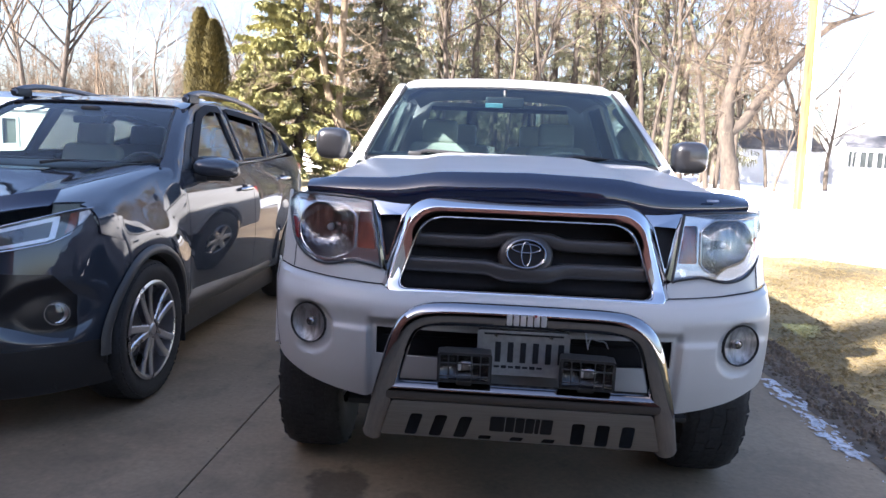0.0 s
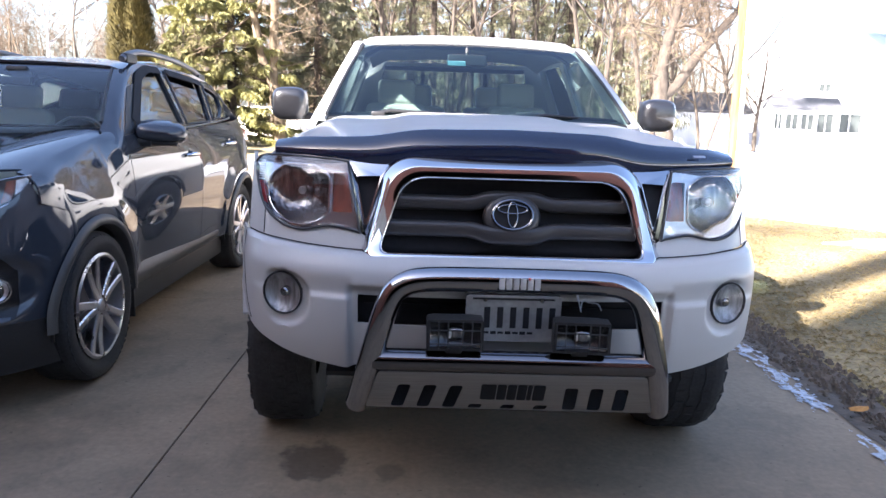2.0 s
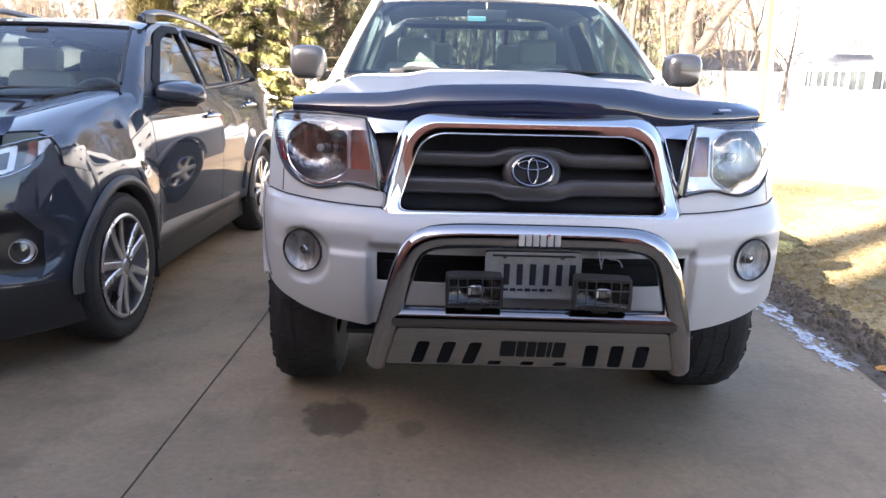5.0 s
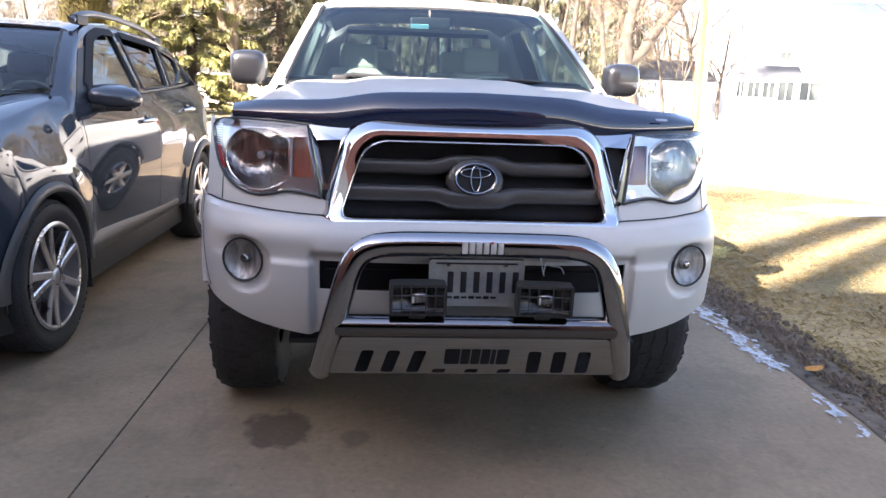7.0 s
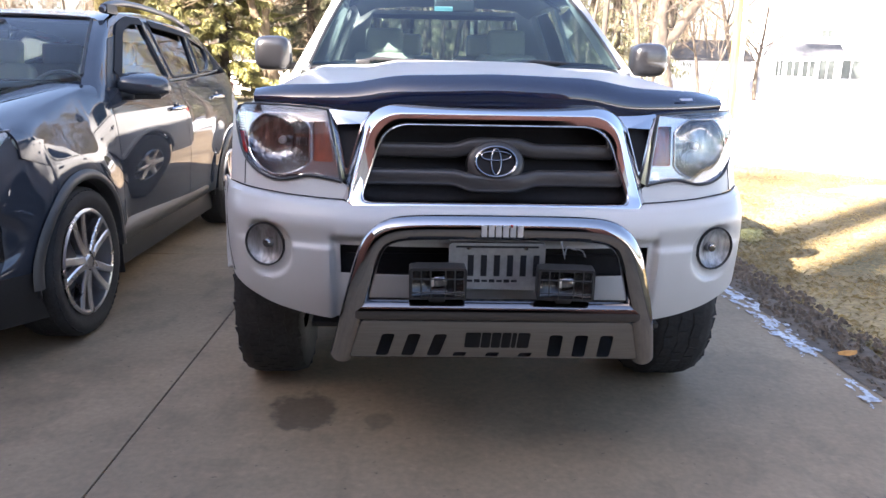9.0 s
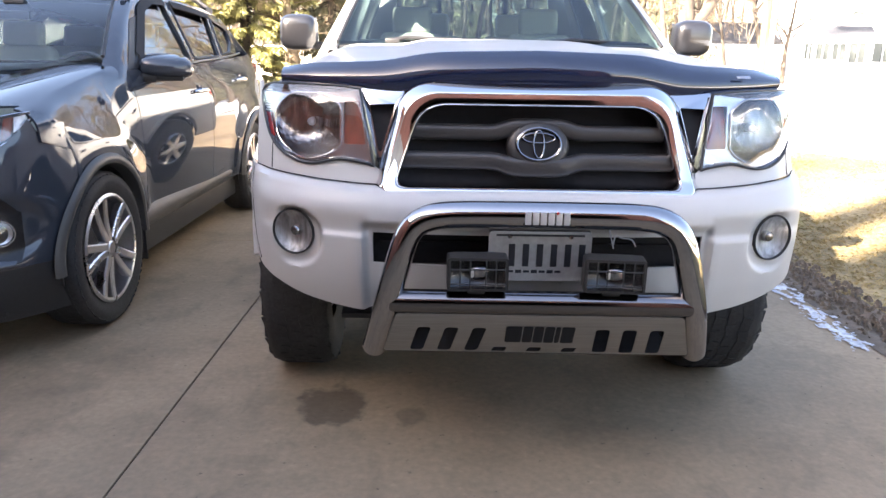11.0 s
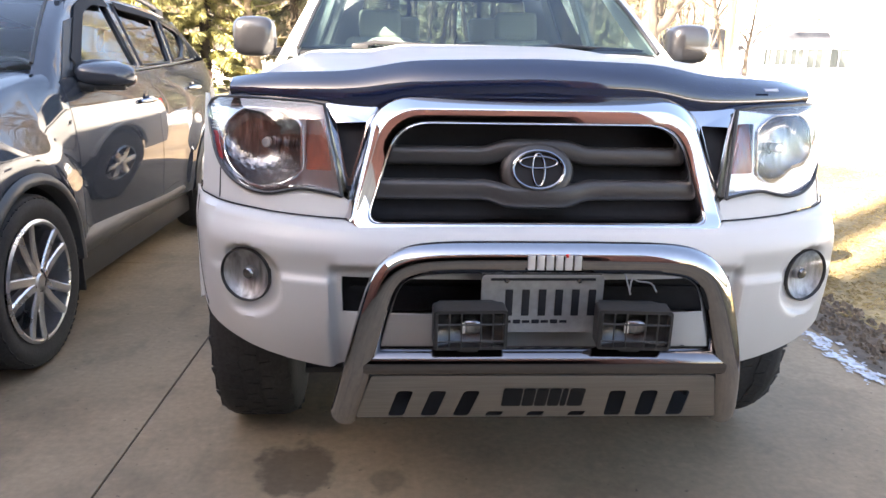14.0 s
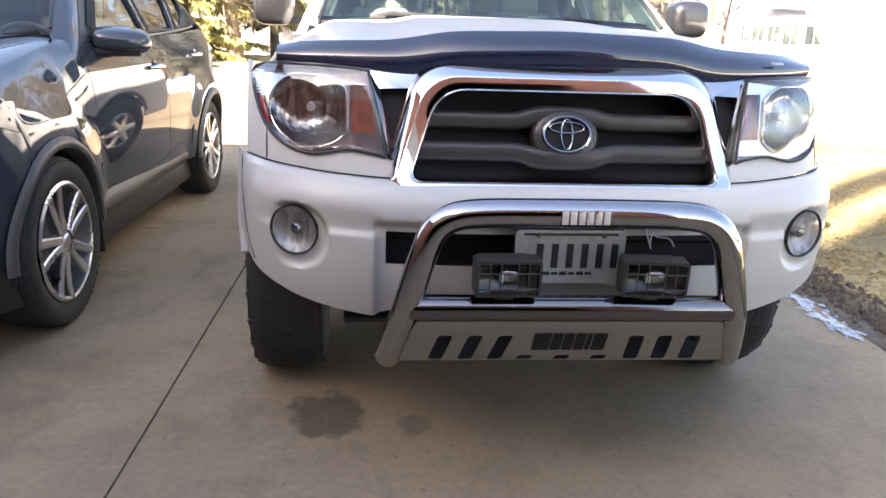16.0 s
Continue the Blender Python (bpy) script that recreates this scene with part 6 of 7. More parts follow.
def sbump(z0, z1, x0=-0.936, x1=0.936, off=0.0, nx=64, nz=14, top=None):
    def fn(u, v):
        x = x0 + (x1 - x0) * u
        b = top(x) if top else z1
        z = z0 + (b - z0) * v
        return (x, sfront(x, z) + off, z)
    return thick(grid(fn, nx, nz), 0.008)


LT = [(0.36, 0.935), (0.50, 0.952), (0.60, 0.973), (0.72, 1.010), (0.767, 1.026), (0.82, 1.040), (0.86, 1.046)]
LB = [(0.36, 0.888), (0.50, 0.872), (0.61, 0.868), (0.653, 0.875), (0.75, 0.896), (0.796, 0.924), (0.832, 0.975), (0.862, 1.040)]


def nose_skin(s):
    """Half of the bumper with the corner that wraps round to the wheel arch."""
    def fn(u, v):
        q = u
        x, y, _ = nose_at(q, 0.8, 1)
        low = 0.40
        r = SARCH + 0.006
        if y > SF - r:
            low = max(low, SRAD + math.sqrt(max(0.0, r * r - (y - SF) ** 2)))
        top = min(smooth_table(LB, x, 0.012), 1.04 if y < 0.40 else 0.925 + 1.6 * max(0.0, 0.47 - y)) if y < 0.47 else 0.925 - 0.05 * (y - 0.47) / 0.17
        if x < 0.36:
            top = 0.890
        z = low + (top - low) * v
        return nose_at(q, z, s)
    return thick(grid(fn, 90, 26), 0.008)


bmp = part("front_bumper", nose_skin(1), GREY, suv, "dark grey painted bumper that wraps round the corner", angle=60)
part("bumper_half", nose_skin(-1), GREY, bmp, angle=60)
for s in (1, -1):
    gap = []
    for k in range(18):
        y = 0.47 + 0.17 * k / 17
        z = 0.925 - 0.05 * (y - 0.47) / 0.17
        gap.append((s * (suv_x(y, z) + 0.0005), y, z))
    part("panel_gap", tube(gap, 0.0018, 5), DARK, bmp)
# black instead of cladding grey, so the colour holds the shade down there
part("lower_bumper", sbump(0.20, 0.43, -0.89, 0.89, -0.006), BLACK, suv, "plastic lower bumper, black for the shade under the nose")
bm = grid(lambda u, v: (-0.40 + 0.80 * u, sfront(-0.40 + 0.80 * u, 0.44 + 0.20 * v) - 0.006, 0.44 + 0.20 * v), 20, 6)
part("lower_grille", thick(bm, 0.006), BLACK, suv)
bm = grid(lambda u, v: (-0.50 + 1.0 * u, sfront(-0.50 + u, 0.82 + 0.10 * v) - 0.008, 0.82 + 0.10 * v), 24, 4)
part("upper_grille", thick(bm, 0.006), BLACK, suv)
for s in (1, -1):
    # fog lamp in a black corner pocket with a pale blade under it

    def pk(u, v, s=s):
        x = 0.42 + 0.40 * u
        lo, hi = 0.60 - 0.15 * soft_step(0.0, 1.0, u), 0.80 - 0.05 * u - 0.10 * soft_step(0.86, 1.0, u)
        z = lo + (hi - lo) * v
        return (s * x, sfront(x, z) - 0.004, z)
    part("fog_pocket", thick(grid(pk, 30, 14), 0.005), mat("gloss_black_plastic", (0.010, 0.010, 0.012), 0.25, grain=0.1), suv, "black fog light pocket")
    m = Matrix.Translation((s * 0.765, sfront(0.765, 0.578) - 0.002, 0.578)) @ Euler((radians(90), 0, radians(s * 38))).to_matrix().to_4x4()
    fg = part("fog_light", lathe([(0.055, -0.02), (0.055, 0.008), (0.0535, 0.013), (0.050, 0.013), (0.047, 0.006)], 36, m=m), CHROME, suv, "round clear fog light with a chrome ring")
    part("fog_lens", lathe([(0.0005, 0.014), (0.025, 0.012), (0.046, 0.006)], 32, m=m), LENS, fg)
    part("fog_reflector", lathe([(0.0005, -0.014), (0.025, -0.008), (0.045, 0.004)], 32, m=m), REFLECTOR, fg)

    def blade(u, v, s=s):
        x = 0.46 + 0.35 * u
        zu, zl = 0.60 - 0.15 * soft_step(0.0, 1.0, u), 0.47 - 0.035 * u
        z = zl + (zu + 0.012 - zl) * v
        return (s * x, sfront(x, z) - 0.010 - 0.022 * math.sin(math.pi * min(1.0, v * 1.1)) * (1 - 0.7 * u), z)
    part("bumper_blade", thick(grid(blade, 16, 4), 0.008), GREY, suv, "dark painted bumper blade")

    # slim headlight, swept back

    def hl(u, v, off, s=s):
        x = 0.36 + 0.49 * u
        lo, hi = lin_table(LB, x), lin_table(LT, x)
        z = lo + (hi - lo) * v
        return (s * x, sfront(x, z) + off + 0.018 * max(0.0, (x - 0.60) / 0.25) ** 2 - 0.006, z)
    hb = part("headlight", grid(lambda u, v: hl(u, v, 0.030), 40, 8), BLACK, suv, "slim clear headlight with pale light strip")
    part("lamp_lens", grid(lambda u, v: hl(u, v, 0.0), 40, 8), LENS, hb)
    GUIDE = mat("white_light_guide", (0.80, 0.83, 0.88), 0.25, grain=0.03)
    part("light_strip", thick(grid(lambda u, v: hl(0.02 + 0.80 * u, 0.76 + 0.15 * v, 0.008), 30, 3), 0.004), GUIDE, hb, "pale light guide")
    part("light_strip", thick(grid(lambda u, v: hl(0.02 + 0.76 * u, 0.09 + 0.13 * v, 0.008), 30, 3), 0.004), GUIDE, hb, "pale light guide")
    part("light_strip", thick(grid(lambda u, v: hl(0.78 + 0.035 * u + 0.012 * v, 0.12 + 0.76 * v, 0.007), 3, 10), 0.004), GUIDE, hb, "pale light guide")
    m = Matrix.Translation((s * 0.64, sfront(0.64, 0.925) + 0.030, 0.925)) @ Euler((radians(90), 0, radians(s * 28))).to_matrix().to_4x4()
    part("projector", lathe([(0.0005, 0.016), (0.018, 0.013), (0.028, 0.004), (0.031, -0.004), (0.036, -0.006), (0.036, -0.03)], 28, m=m), mat("dark_projector_glass", (0.02, 0.022, 0.03), 0.05, 0.2), hb, "dark round projector lens")
    part("amber_marker", thick(grid(lambda u, v: hl(0.86 + 0.05 * u + 0.02 * v, 0.15 + 0.75 * v, 0.008), 8, 6), 0.004), AMBER, hb, "amber corner marker")
    part("corner_reflector", thick(grid(lambda u, v: hl(0.925 + 0.06 * u, 0.20 + 0.65 * v, 0.008), 6, 5), 0.004), REFLECTOR, hb)
    part("lens_gasket", tube([hl(k / 20, 1.0, -0.002) for k in range(21)] + [hl(1 - k / 20, 0.0, -0.002) for k in range(21)] , 0.004, 6), CHROME, hb)

SUVCLOTH = mat("grey_suv_seat_cloth", (0.55, 0.55, 0.50), 0.9, grain=0.15, grain_scale=160)
# cabin
part("cabin_floor", box(1.6, 2.9, 0.04, (0, 2.7, 0.50), 0.01), DARKCLOTH, suv)
bm = grid(lambda u, v: (-0.78 + 1.56 * u, 1.33 + 0.10 * (2 * u - 1) ** 2 + 0.50 * v, 1.165 + 0.05 * math.sin(math.pi * v * 0.75) - 0.3 * max(0, v - 0.8)), 30, 12)
part("dashboard", thick(bm, 0.03), DASH, suv)
for x in (-0.38, 0.38):
    seat(x, 2.30, 0.52, SUVCLOTH, "seat", "cloth seat", suv, -0.28)
    seat(x, 3.15, 0.60, SUVCLOTH, "rear_seat", "cloth rear bench", suv, -0.28)
part("steering_wheel", oval(0.185, 0.185, 0.014, 40, k=8, m=Matrix.Translation((0.38, 1.86, 1.10)) @ Euler((radians(65), 0, 0)).to_matrix().to_4x4()), DASH, suv)


# placing the trees
column_cedar(3, ground_at(-14.6, 33.0), 7.25, 1.35, "dense columnar cedar, bronzed on its sunny side")
conifer(11, ground_at(-8.2, 27.0), 14.0, 3.0, "broad green spruce with drooping boughs behind the driveway", density=5.5, low=0.5, droop=0.35, sparse=0.0)
conifer(13, ground_at(-9.7, 26.0), 5.2, 1.7, "low bushy evergreen beside the broad spruce", density=5.0, low=0.3, droop=0.2)
conifer(14, ground_at(-5.2, 29.5), 14.5, 2.5, "dark spruce behind the pale twin-stemmed tree", PINE, density=2.6, low=1.6, droop=0.4, hang=0.6)
conifer(12, ground_at(-11.2, 34.0), 11.5, 2.2, "tall airy blue-green spruce beside the green one", density=0.6, sparse=0.35)
random.seed(11)
for k in range(18):
    x = -6.0 + k * 1.0 + rnd(-0.5, 0.5)
    conifer(40 + k, ground_at(x, rnd(34, 46)), rnd(12, 17), rnd(1.6, 2.4), "tall thin spruce with dead lower boughs and sparse hanging needles", PINE, density=0.62, sparse=0.22, low=1.5, droop=0.45, trunk=0.2, hang=1.0)
for k in range(17):
    x = -6 + k * 1.22 + rnd(-0.6, 0.6)
    bare_tree(70 + k, ground_at(x, rnd(29, 40)), rnd(9, 14), rnd(0.10, 0.19), "slender bare tree with fine tan twigs", top=4, kids=(9, 6, 4, 4))


def limbed_tree(seed, at, label, limbs, bark, twig_mat, boughs=5, droop=0.0):
    """An old tree given by its heavy limbs, with boughs and twigs grown on them."""
    rng = random.Random(seed)
    wood, twig = Wood(), Wood()
    th = thing("tree", label, "tree", Matrix.Translation(at), group="bare trees")
    limbs = [([Vector(p) for p in pts], rad) for pts, rad in limbs]
    for pts, rad in limbs:
        fine = [pts[0].copy()]
        rr = [rad[0]]
        for i in range(len(pts) - 1):
            for k in range(1, 5):
                t = k / 4
                w = 0.10 * rad[i]
                fine.append(pts[i].lerp(pts[i + 1], t) + Vector((rng.uniform(-w, w), rng.uniform(-w, w), 0)) * (1 if k < 4 else 0.4))
                rr.append((rad[i] + (rad[i + 1] - rad[i]) * t) * rng.uniform(0.94, 1.07))
        wood.limb(fine, rr, 12)
    for pts, rad in limbs[1:]:
        for i in range(len(pts) - 1):
            for _ in range(boughs):
                p = pts[i].lerp(pts[i + 1], rng.random())
                d = Vector((rng.uniform(-1, 1), rng.uniform(-0.8, 0.8), rng.uniform(-0.1, 1.0) - droop))
                grow(rng, wood, twig, p, d, rng.uniform(1.2, 3.0), rng.uniform(0.022, 0.05), 1, 4, 0.8, 0.05 - 0.12 * droop, 1.0, (6, 5, 5, 4))
    under("trunk", wood.mesh("trunk"), bark, th)
    under("twig_crown", twig.mesh("twig_crown"), twig_mat, th, "bare twigs", "stuff")


limbed_tree(90, ground_at(10.0, 29.5), "old bare tree with a thick forked trunk", [
    ([(0.10, 0, -0.3), (0.0, 0, 0.5), (-0.18, 0, 1.6), (-0.36, 0, 2.8), (-0.40, 0, 3.5)], [0.50, 0.39, 0.33, 0.33, 0.32]),
    ([(-0.42, 0, 3.3), (-0.32, 0, 4.4), (0.0, 0.1, 5.6), (0.28, 0, 7.1), (0.30, 0.1, 8.6), (0.0, 0, 11.0)], [0.26, 0.22, 0.20, 0.16, 0.12, 0.04]),
    ([(-0.25, 0, 2.5), (0.25, -0.1, 2.95), (1.0, 0, 4.1), (1.8, 0.1, 5.1), (2.6, 0, 6.1), (3.5, 0, 7.1), (5.2, 0.1, 7.7)], [0.24, 0.22, 0.20, 0.18, 0.14, 0.11, 0.05]),
    ([(1.45, 0, 4.75), (1.1, 0.1, 5.6), (0.75, 0, 6.4), (0.9, 0, 7.4)], [0.13, 0.11, 0.08, 0.03]),
    ([(-0.15, 0, 5.1), (0.4, 0, 5.5), (1.0, 0.1, 5.45), (1.4, 0, 4.95)], [0.09, 0.08, 0.08, 0.08]),
    ([(2.7, 0, 6.2), (3.0, 0.1, 7.2), (2.7, 0, 8.4)], [0.10, 0.07, 0.03])], BARK, TWIG, boughs=4)
limbed_tree(91, ground_at(-6.15, 26.2), "pale twin-stemmed bare tree in front of the spruces", [
    ([(0.12, 0, -0.3), (0.0, 0, 1.0), (-0.20, 0, 2.3)], [0.27, 0.22, 0.21]),
    ([(-0.20, 0, 2.15), (-0.48, 0, 2.9), (-0.75, 0, 3.7), (-0.96, 0, 5.05), (-1.13, 0.1, 6.1), (-1.40, 0, 9.0), (-1.5, 0, 12.0)], [0.17, 0.16, 0.15, 0.14, 0.12, 0.08, 0.03]),
    ([(-0.20, 0, 2.15), (-0.22, 0.1, 2.95), (-0.17, 0, 4.5), (-0.10, 0, 6.1), (0.0, 0, 9.0), (0.1, 0, 12.5)], [0.16, 0.15, 0.15, 0.14, 0.09, 0.03]),
    ([(-0.92, 0, 4.9), (-0.62, 0.1, 5.6), (-0.60, 0, 6.6), (-0.9, 0, 8.0)], [0.09, 0.08, 0.06, 0.02])], PALEBARK, PALEBARK, boughs=2, droop=0.45)

for k, (x, y, h, r) in enumerate(((7.6, 31, 13, 0.16), (9.2, 30, 14, 0.14), (9.7, 30.6, 14, 0.11), (6.4, 30.5, 14, 0.13), (11.0, 33, 12, 0.13), (13.2, 34, 6, 0.10), (12.0, 30, 5.0, 0.07), (16.0, 34, 5.2, 0.12), (26.0, 34, 8, 0.12))):
    bare_tree(100 + k, ground_at(x, y), h, r, "small bare tree standing on the snow", top=4, spread=0.8, kids=(7, 5, 4, 3))
for k, (x, y, h, r, b) in enumerate(((-24, 36, 12, 0.22, None), (-20.5, 37, 11, 0.10, BIRCH), (-19.5, 38, 10, 0.09, BIRCH), (-28, 40, 12, 0.2, None), (-16.5, 44, 10, 0.14, None), (-22.3, 41, 10, 0.09, BIRCH), (-26, 34, 11, 0.16, None), (-18, 35, 8, 0.10, None))):
    bare_tree(120 + k, ground_at(x, y), h, r, "bare tree beyond the street" if b is None else "white-barked bare birch beyond the street", b, top=4, kids=(10, 7, 6, 4), twig_mat=None if b is None else PALEBARK)


limbed_tree(140, ground_at(-17.75, -13.75), "tall old bare tree behind the brick house", [
    ([(0, 0, -0.3), (0, 0, 6.0), (0.2, -0.2, 11.0)], [0.75, 0.58, 0.46]),
    ([(0.2, -0.2, 10.5), (0.0, 0.0, 14.0), (0.0, 0.0, 18.0), (0.3, 0, 23.0)], [0.35, 0.26, 0.21, 0.05]),
    ([(0.2, -0.2, 10.5), (0.5, -0.6, 14.0), (0.4, -0.48, 17.0), (0.6, -0.9, 22.0)], [0.33, 0.25, 0.20, 0.05]),
    ([(0.1, 0.0, 13.0), (1.6, -0.8, 15.5), (3.4, -1.6, 17.6)], [0.16, 0.12, 0.05]),
    ([(0.1, 0.0, 13.5), (-1.6, 1.0, 16.0), (-3.0, 1.8, 19.0)], [0.16, 0.12, 0.05])], BARK, TWIG, boughs=3)


def far_wood(name, x0, x1, y, h, n, seed, label, material):
    rng = random.Random(seed)
    w = Wood()
    for _ in range(n):
        x, yy = rng.uniform(x0, x1), y + rng.uniform(-5, 5)
        hh = h * rng.uniform(0.6, 1.1)
        pts = wander(rng, Vector((x, yy, -0.2)), Vector((rng.uniform(-0.1, 0.1), 0, 1)), hh, 5, 0.07, 0.02)
        w.limb(pts, [0.11, 0.09, 0.07, 0.05, 0.03, 0.01], 4)
        for _ in range(26):
            t = rng.uniform(0.2, 1) * 5
            i = min(4, int(t))
            p = pts[i].lerp(pts[i + 1], t - i)
            d = Vector((rng.uniform(-1, 1), rng.uniform(-1, 1), rng.uniform(0, 1)))
            q = wander(rng, p, d, rng.uniform(0.8, 2.6), 3, 0.2, 0.05)
            w.limb(q, [0.03, 0.02, 0.014, 0.008], 3)
            for _ in range(4):
                d2 = Vector((rng.uniform(-1, 1), rng.uniform(-1, 1), rng.uniform(-0.3, 1)))
                w.limb(wander(rng, q[rng.randint(1, 3)], d2, rng.uniform(0.4, 1.3), 2, 0.2, 0.05), [0.014, 0.010, 0.006], 3)
    ob = new(name, w.mesh(name))
    ob.data.materials.append(material)
    return tagged(ob, label, "woods", kind="stuff")


far_wood("far_woods", -13, 22, 55, 15, 150, 5, "tangled bare woods behind the trees", TWIG)
far_wood("far_woods", -60, -12, 60, 9.5, 200, 6, "low bare thicket far off", TWIG)
far_wood("far_woods", 24, 70, 75, 8, 22, 8, "distant bare trees past the houses", TWIG)


# utility pole
POLE = mat("weathered_pole_wood", (0.175, 0.095, 0.030), 0.85, grain=0.55, grain_scale=14, big=0.25, big_scale=3, bump=0.6, bump_scale=20, stretch=(1, 1, 0.08))
pole = thing("utility_pole", "tan wooden utility pole with a grey conduit", "utility pole", pose(8.5, 18.6, 0, 0, -1.6, 0))
part("shaft", tube([(0, 0, -0.3), (0, 0, 4), (0, 0, 10.5)], [0.145, 0.135, 0.11], 18), POLE, pole)
part("conduit", tube([(0.115, -0.125, 0), (0.105, -0.115, 8)], 0.060, 12), mat("grey_pvc", (0.62, 0.62, 0.63), 0.5), pole)


# fence
FENCE = mat("white_fence_board", (0.66, 0.63, 0.58), 0.8, grain=0.1, big=0.1)
fence = thing("fence", "pale board fence beyond the lawn", "fence")
for k in range(70):
    part("fence_board", box(0.17, 0.025, 1.5 + 0.02 * (k % 3), (-13.0 + k * 0.185, 31.5, 0.74), 0), FENCE, fence)
part("fence_rail", box(13, 0.04, 0.09, (-6.6, 31.54, 1.2), 0), FENCE, fence)


# houses across the snow
def gable_house(at, w, d, h, rise, label, windows, roof_mat, door=None, ridge="x", turn=0.0):
    hs = thing("house", label, "house", pose(*at, 0, 0, turn), group="far houses")
    holes = [[(x - ww / 2, z), (x + ww / 2, z), (x + ww / 2, z + hh), (x - ww / 2, z + hh)] for x, z, ww, hh in windows]
    if ridge == "x":
        front = [(-w / 2, 0), (w / 2, 0), (w / 2, h), (-w / 2, h)]
    else:
        front = [(-w / 2, 0), (w / 2, 0), (w / 2, h), (0, h + rise), (-w / 2, h)]
    part("wall", plate_with_holes(front, holes, lambda a, b, dd: (a, dd, b), 0.15), SIDING, hs)
    part("wall", box(w, 0.15, h, (0, d, h / 2)), SIDING, hs)
    for s in (-1, 1):
        part("wall", box(0.15, d - 0.26, h - 0.01, (s * (w / 2 - 0.08), d / 2 + 0.02, h / 2)), SIDING, hs)
    bm = bmesh.new()
    o = 0.10
    if ridge == "x":
        quads = [((-w / 2 - o, -o, h - 0.1), (w / 2 + o, -o, h - 0.1), (w / 2 + o, d / 2, h + rise), (-w / 2 - o, d / 2, h + rise)), ((w / 2 + o, d + o, h - 0.1), (-w / 2 - o, d + o, h - 0.1), (-w / 2 - o, d / 2, h + rise), (w / 2 + o, d / 2, h + rise))]
        for s in (-1, 1):
            part("gable", plate_with_holes([(0, h), (d, h), (d / 2, h + rise - 0.1)], [], lambda a, b, dd, s=s: (s * (w / 2 - 0.02 - dd), a, b), 0.1), SIDING, hs)
    else:
        quads = [((-w / 2 - o, -o, h - 0.15), (0, -o, h + rise), (0, d, h + rise), (-w / 2 - o, d, h - 0.15)), ((w / 2 + o, -o, h - 0.15), (0, -o, h + rise), (0, d, h + rise), (w / 2 + o, d, h - 0.15))]
    for q in quads:
        a = [bm.verts.new(p) for p in q]
        b = [bm.verts.new((p[0], p[1], p[2] + 0.14)) for p in q]
        bm.faces.new(a), bm.faces.new(b)
        for i in range(4):
            bm.faces.new((a[i], a[(i + 1) % 4], b[(i + 1) % 4], b[i]))
    part("roof", bm, roof_mat, hs)
    for x, z, ww, hh in windows:
        win = part("window", plate_with_holes([(x - ww / 2 - 0.07, z - 0.07), (x + ww / 2 + 0.07, z - 0.07), (x + ww / 2 + 0.07, z + hh + 0.07), (x - ww / 2 - 0.07, z + hh + 0.07)], [[(x - ww / 2, z), (x - 0.03, z), (x - 0.03, z + hh), (x - ww / 2, z + hh)], [(x + 0.03, z), (x + ww / 2, z), (x + ww / 2, z + hh), (x + 0.03, z + hh)]], lambda a, b, dd: (a, -0.03 + dd, b), 0.05), SIDING, hs)
        for q in (-1, 1):
            part("pane", box(ww / 2 - 0.04, 0.01, hh, (x + q * ww / 4, 0.06, z + hh / 2)), WINDARK, win)
    return hs


gable_house((27.2, 41, 0), 10.4, 8, 5.1, 2.2, "white two-storey house across the snow", [(-2.5, 1.15, 1.45, 1.05), (-4.2, 3.5, 0.7, 0.4)], SNOW)
gable_house((21.4, 39.6, 0), 3.9, 1.3, 2.45, 0.5, "low white porch with a row of windows", [(-1.65, 1.25, 0.42, 0.85), (-0.85, 1.25, 0.72, 0.85), (0.05, 1.25, 0.72, 0.85), (1.1, 1.1, 0.92, 1.05)], mat("frosted_grey_shingle", (0.13, 0.13, 0.135), 0.9, grain=0.2, grain_scale=14, big=0.2, big_scale=0.8, bump=0.4, bump_scale=20))
gable_house((16.9, 42, 0), 4.6, 6, 2.15, 1.1, "white garage with a grey shingled roof", [], mat("grey_shingle", (0.075, 0.072, 0.070), 0.9, grain=0.25, grain_scale=14, big=0.25, big_scale=0.8, bump=0.5, bump_scale=20))
gable_house((-15.6, 17.2, 0), 13.0, 4.0, 2.05, 0.35, "low white-sided shed beyond the street", [(-2.6, 1.0, 0.9, 0.7), (1.6, 1.0, 0.9, 0.7)], SNOW)
bm = grid(lambda u, v: (8.9 + 12 * u, 21.6 + 0.10 * v + 0.12 * noise.noise(Vector((u * 18, 0, 4))) - 0.6 * u, 0.13 + 0.012 * v), 60, 2)
tagged(part("grass_line", bm, LAWN), "thin line of dry grass showing through snow", "grass", kind="stuff")


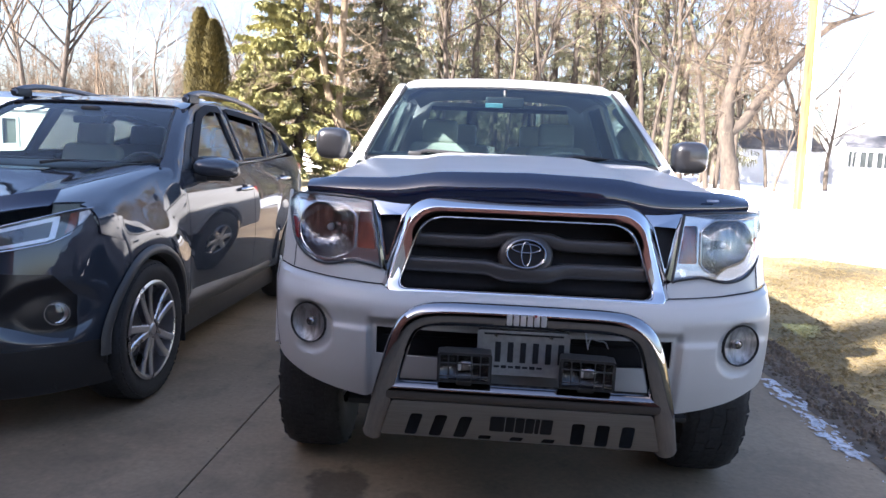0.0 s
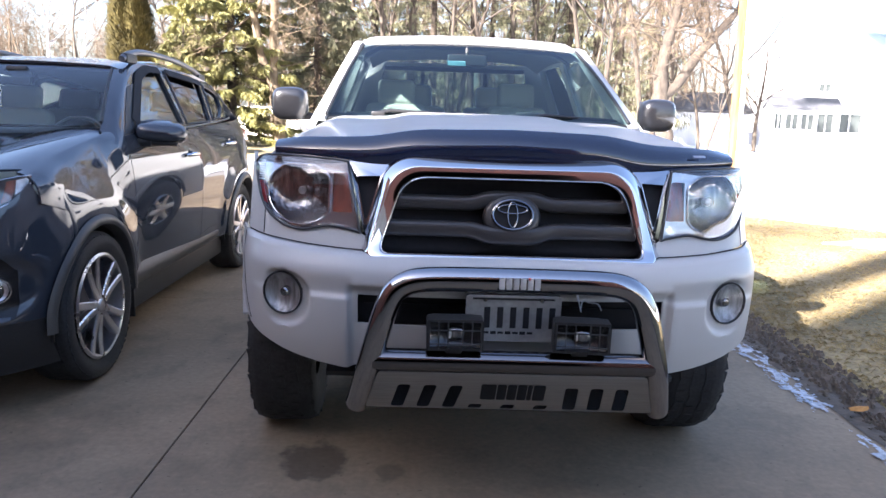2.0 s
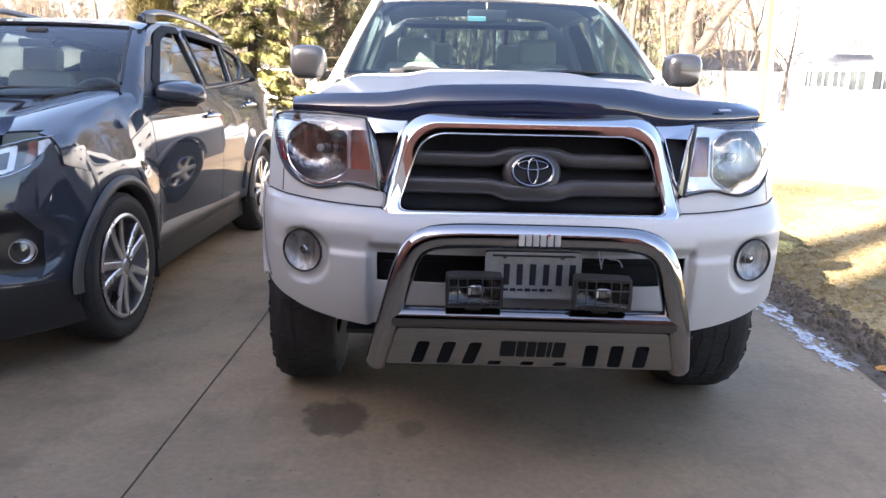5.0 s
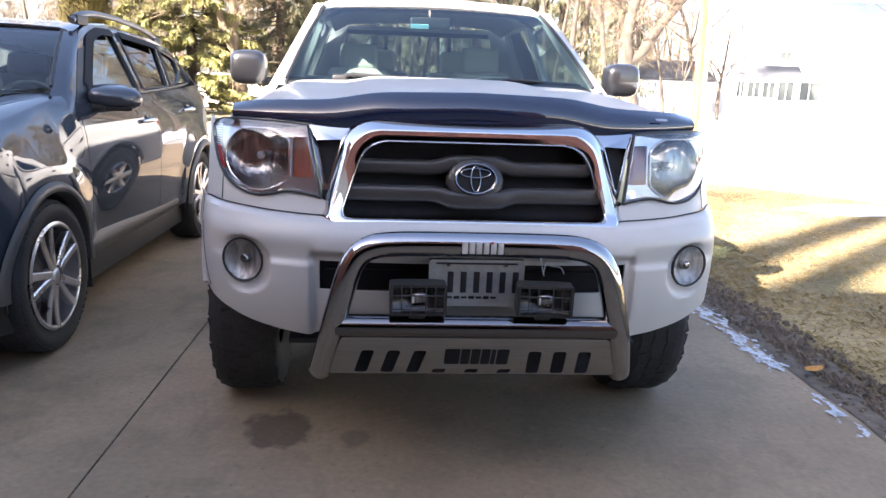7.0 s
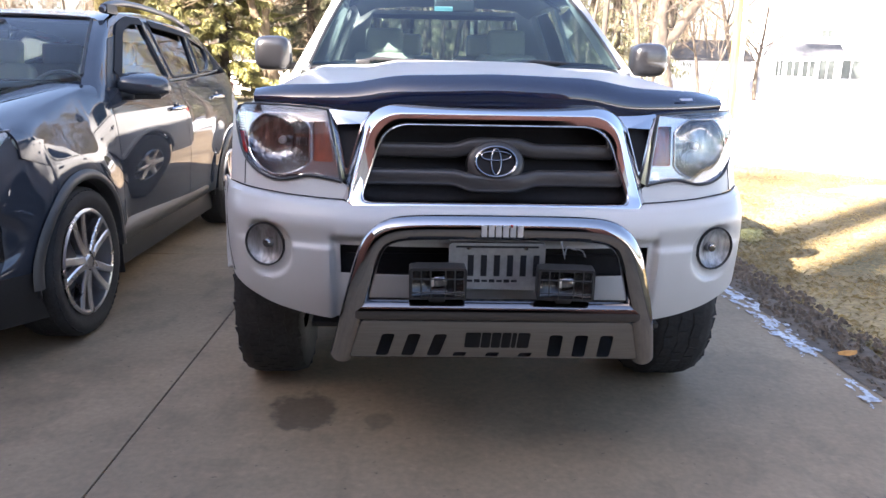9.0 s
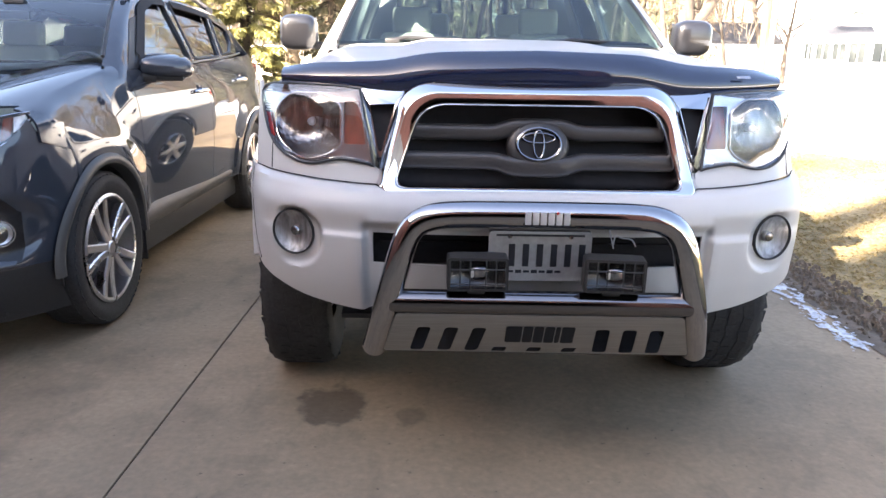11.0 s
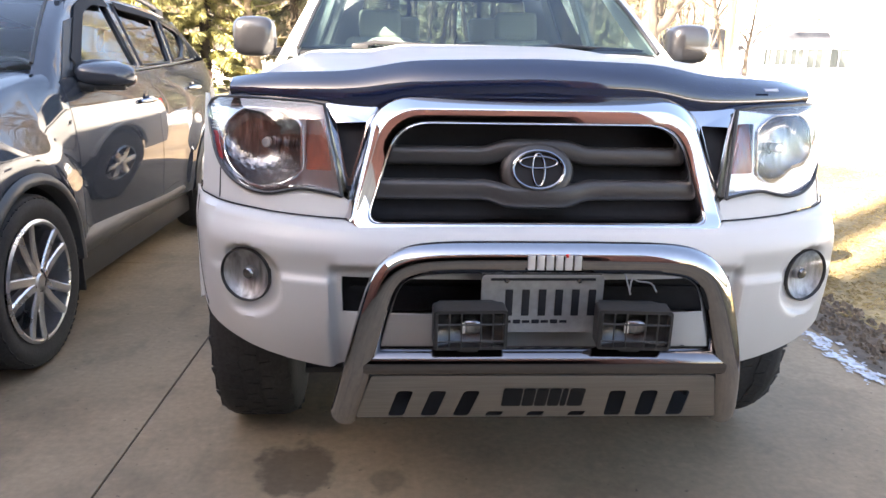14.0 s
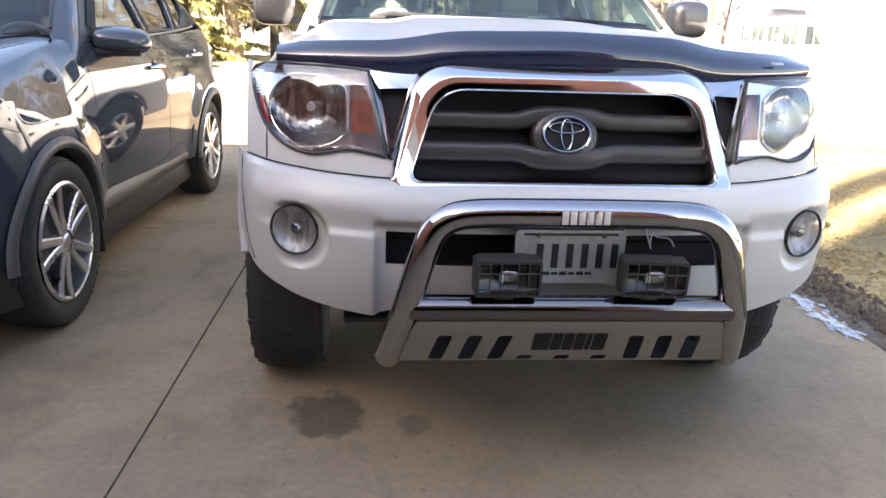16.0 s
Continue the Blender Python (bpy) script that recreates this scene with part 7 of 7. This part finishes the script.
# dry grass standing on the near lawn
rng = random.Random(77)
blades = Wood()
for _ in range(80000):
    x = 1.93 + 6.6 * rng.random() ** 1.6
    y = 0.2 + 8.2 * rng.random()
    if x < 2.08 + 0.16 * noise.noise(Vector((y * 1.3, 0, 2))) and rng.random() < 0.85:
        continue
    if noise.noise(Vector((x * 1.6, y * 1.6, 9))) < -0.25 and rng.random() < 0.7:
        continue
    a = rng.uniform(0, 2 * math.pi)
    l = rng.uniform(0.025, 0.07)
    d = Vector((math.cos(a), math.sin(a), rng.uniform(0.1, 1.1))).normalized()
    blades.leaf(Vector((x, y, lawn_z(x, y) - 0.004)), d, rng.uniform(0.0012, 0.0032), l, rng.uniform(0, 0.5))
ob = new("dry_grass", blades.mesh("dry_grass", False))
ob.data.materials.append(mat("straw_blades", (0.262, 0.198, 0.090), 0.9, grain=0.3, grain_scale=5, big=0.35, big_scale=1.1))
tagged(ob, "short dry straw-coloured grass on the lawn", "grass", kind="stuff")
clods = Wood()
for _ in range(1500):
    x, y = rng.uniform(1.76, 2.12), rng.uniform(-0.5, 5.0)
    r = rng.uniform(0.006, 0.026)
    b0 = len(clods.v)
    z = lawn_z(x, y) + 0.035
    for k in range(6):
        a = k * math.pi / 3
        clods.v.append((x + r * math.cos(a) * rng.uniform(0.7, 1.2), y + r * math.sin(a) * rng.uniform(0.7, 1.2), z - 0.004))
    for k in range(3):
        a = k * 2 * math.pi / 3
        clods.v.append((x + r * 0.5 * math.cos(a), y + r * 0.5 * math.sin(a), z + r * rng.uniform(0.4, 0.9)))
    for k in range(6):
        clods.f.append((b0 + k, b0 + (k + 1) % 6, b0 + 6 + (k // 2)))
        if k % 2:
            clods.f.append((b0 + 6 + k // 2, b0 + (k + 1) % 6, b0 + 6 + ((k // 2) + 1) % 3))
    clods.f.append((b0 + 6, b0 + 7, b0 + 8))
ob = new("soil_clods", clods.mesh("soil_clods", False))
ob.data.materials.append(MUD)
tagged(ob, "loose clods on the wet soil strip", "soil", kind="stuff")
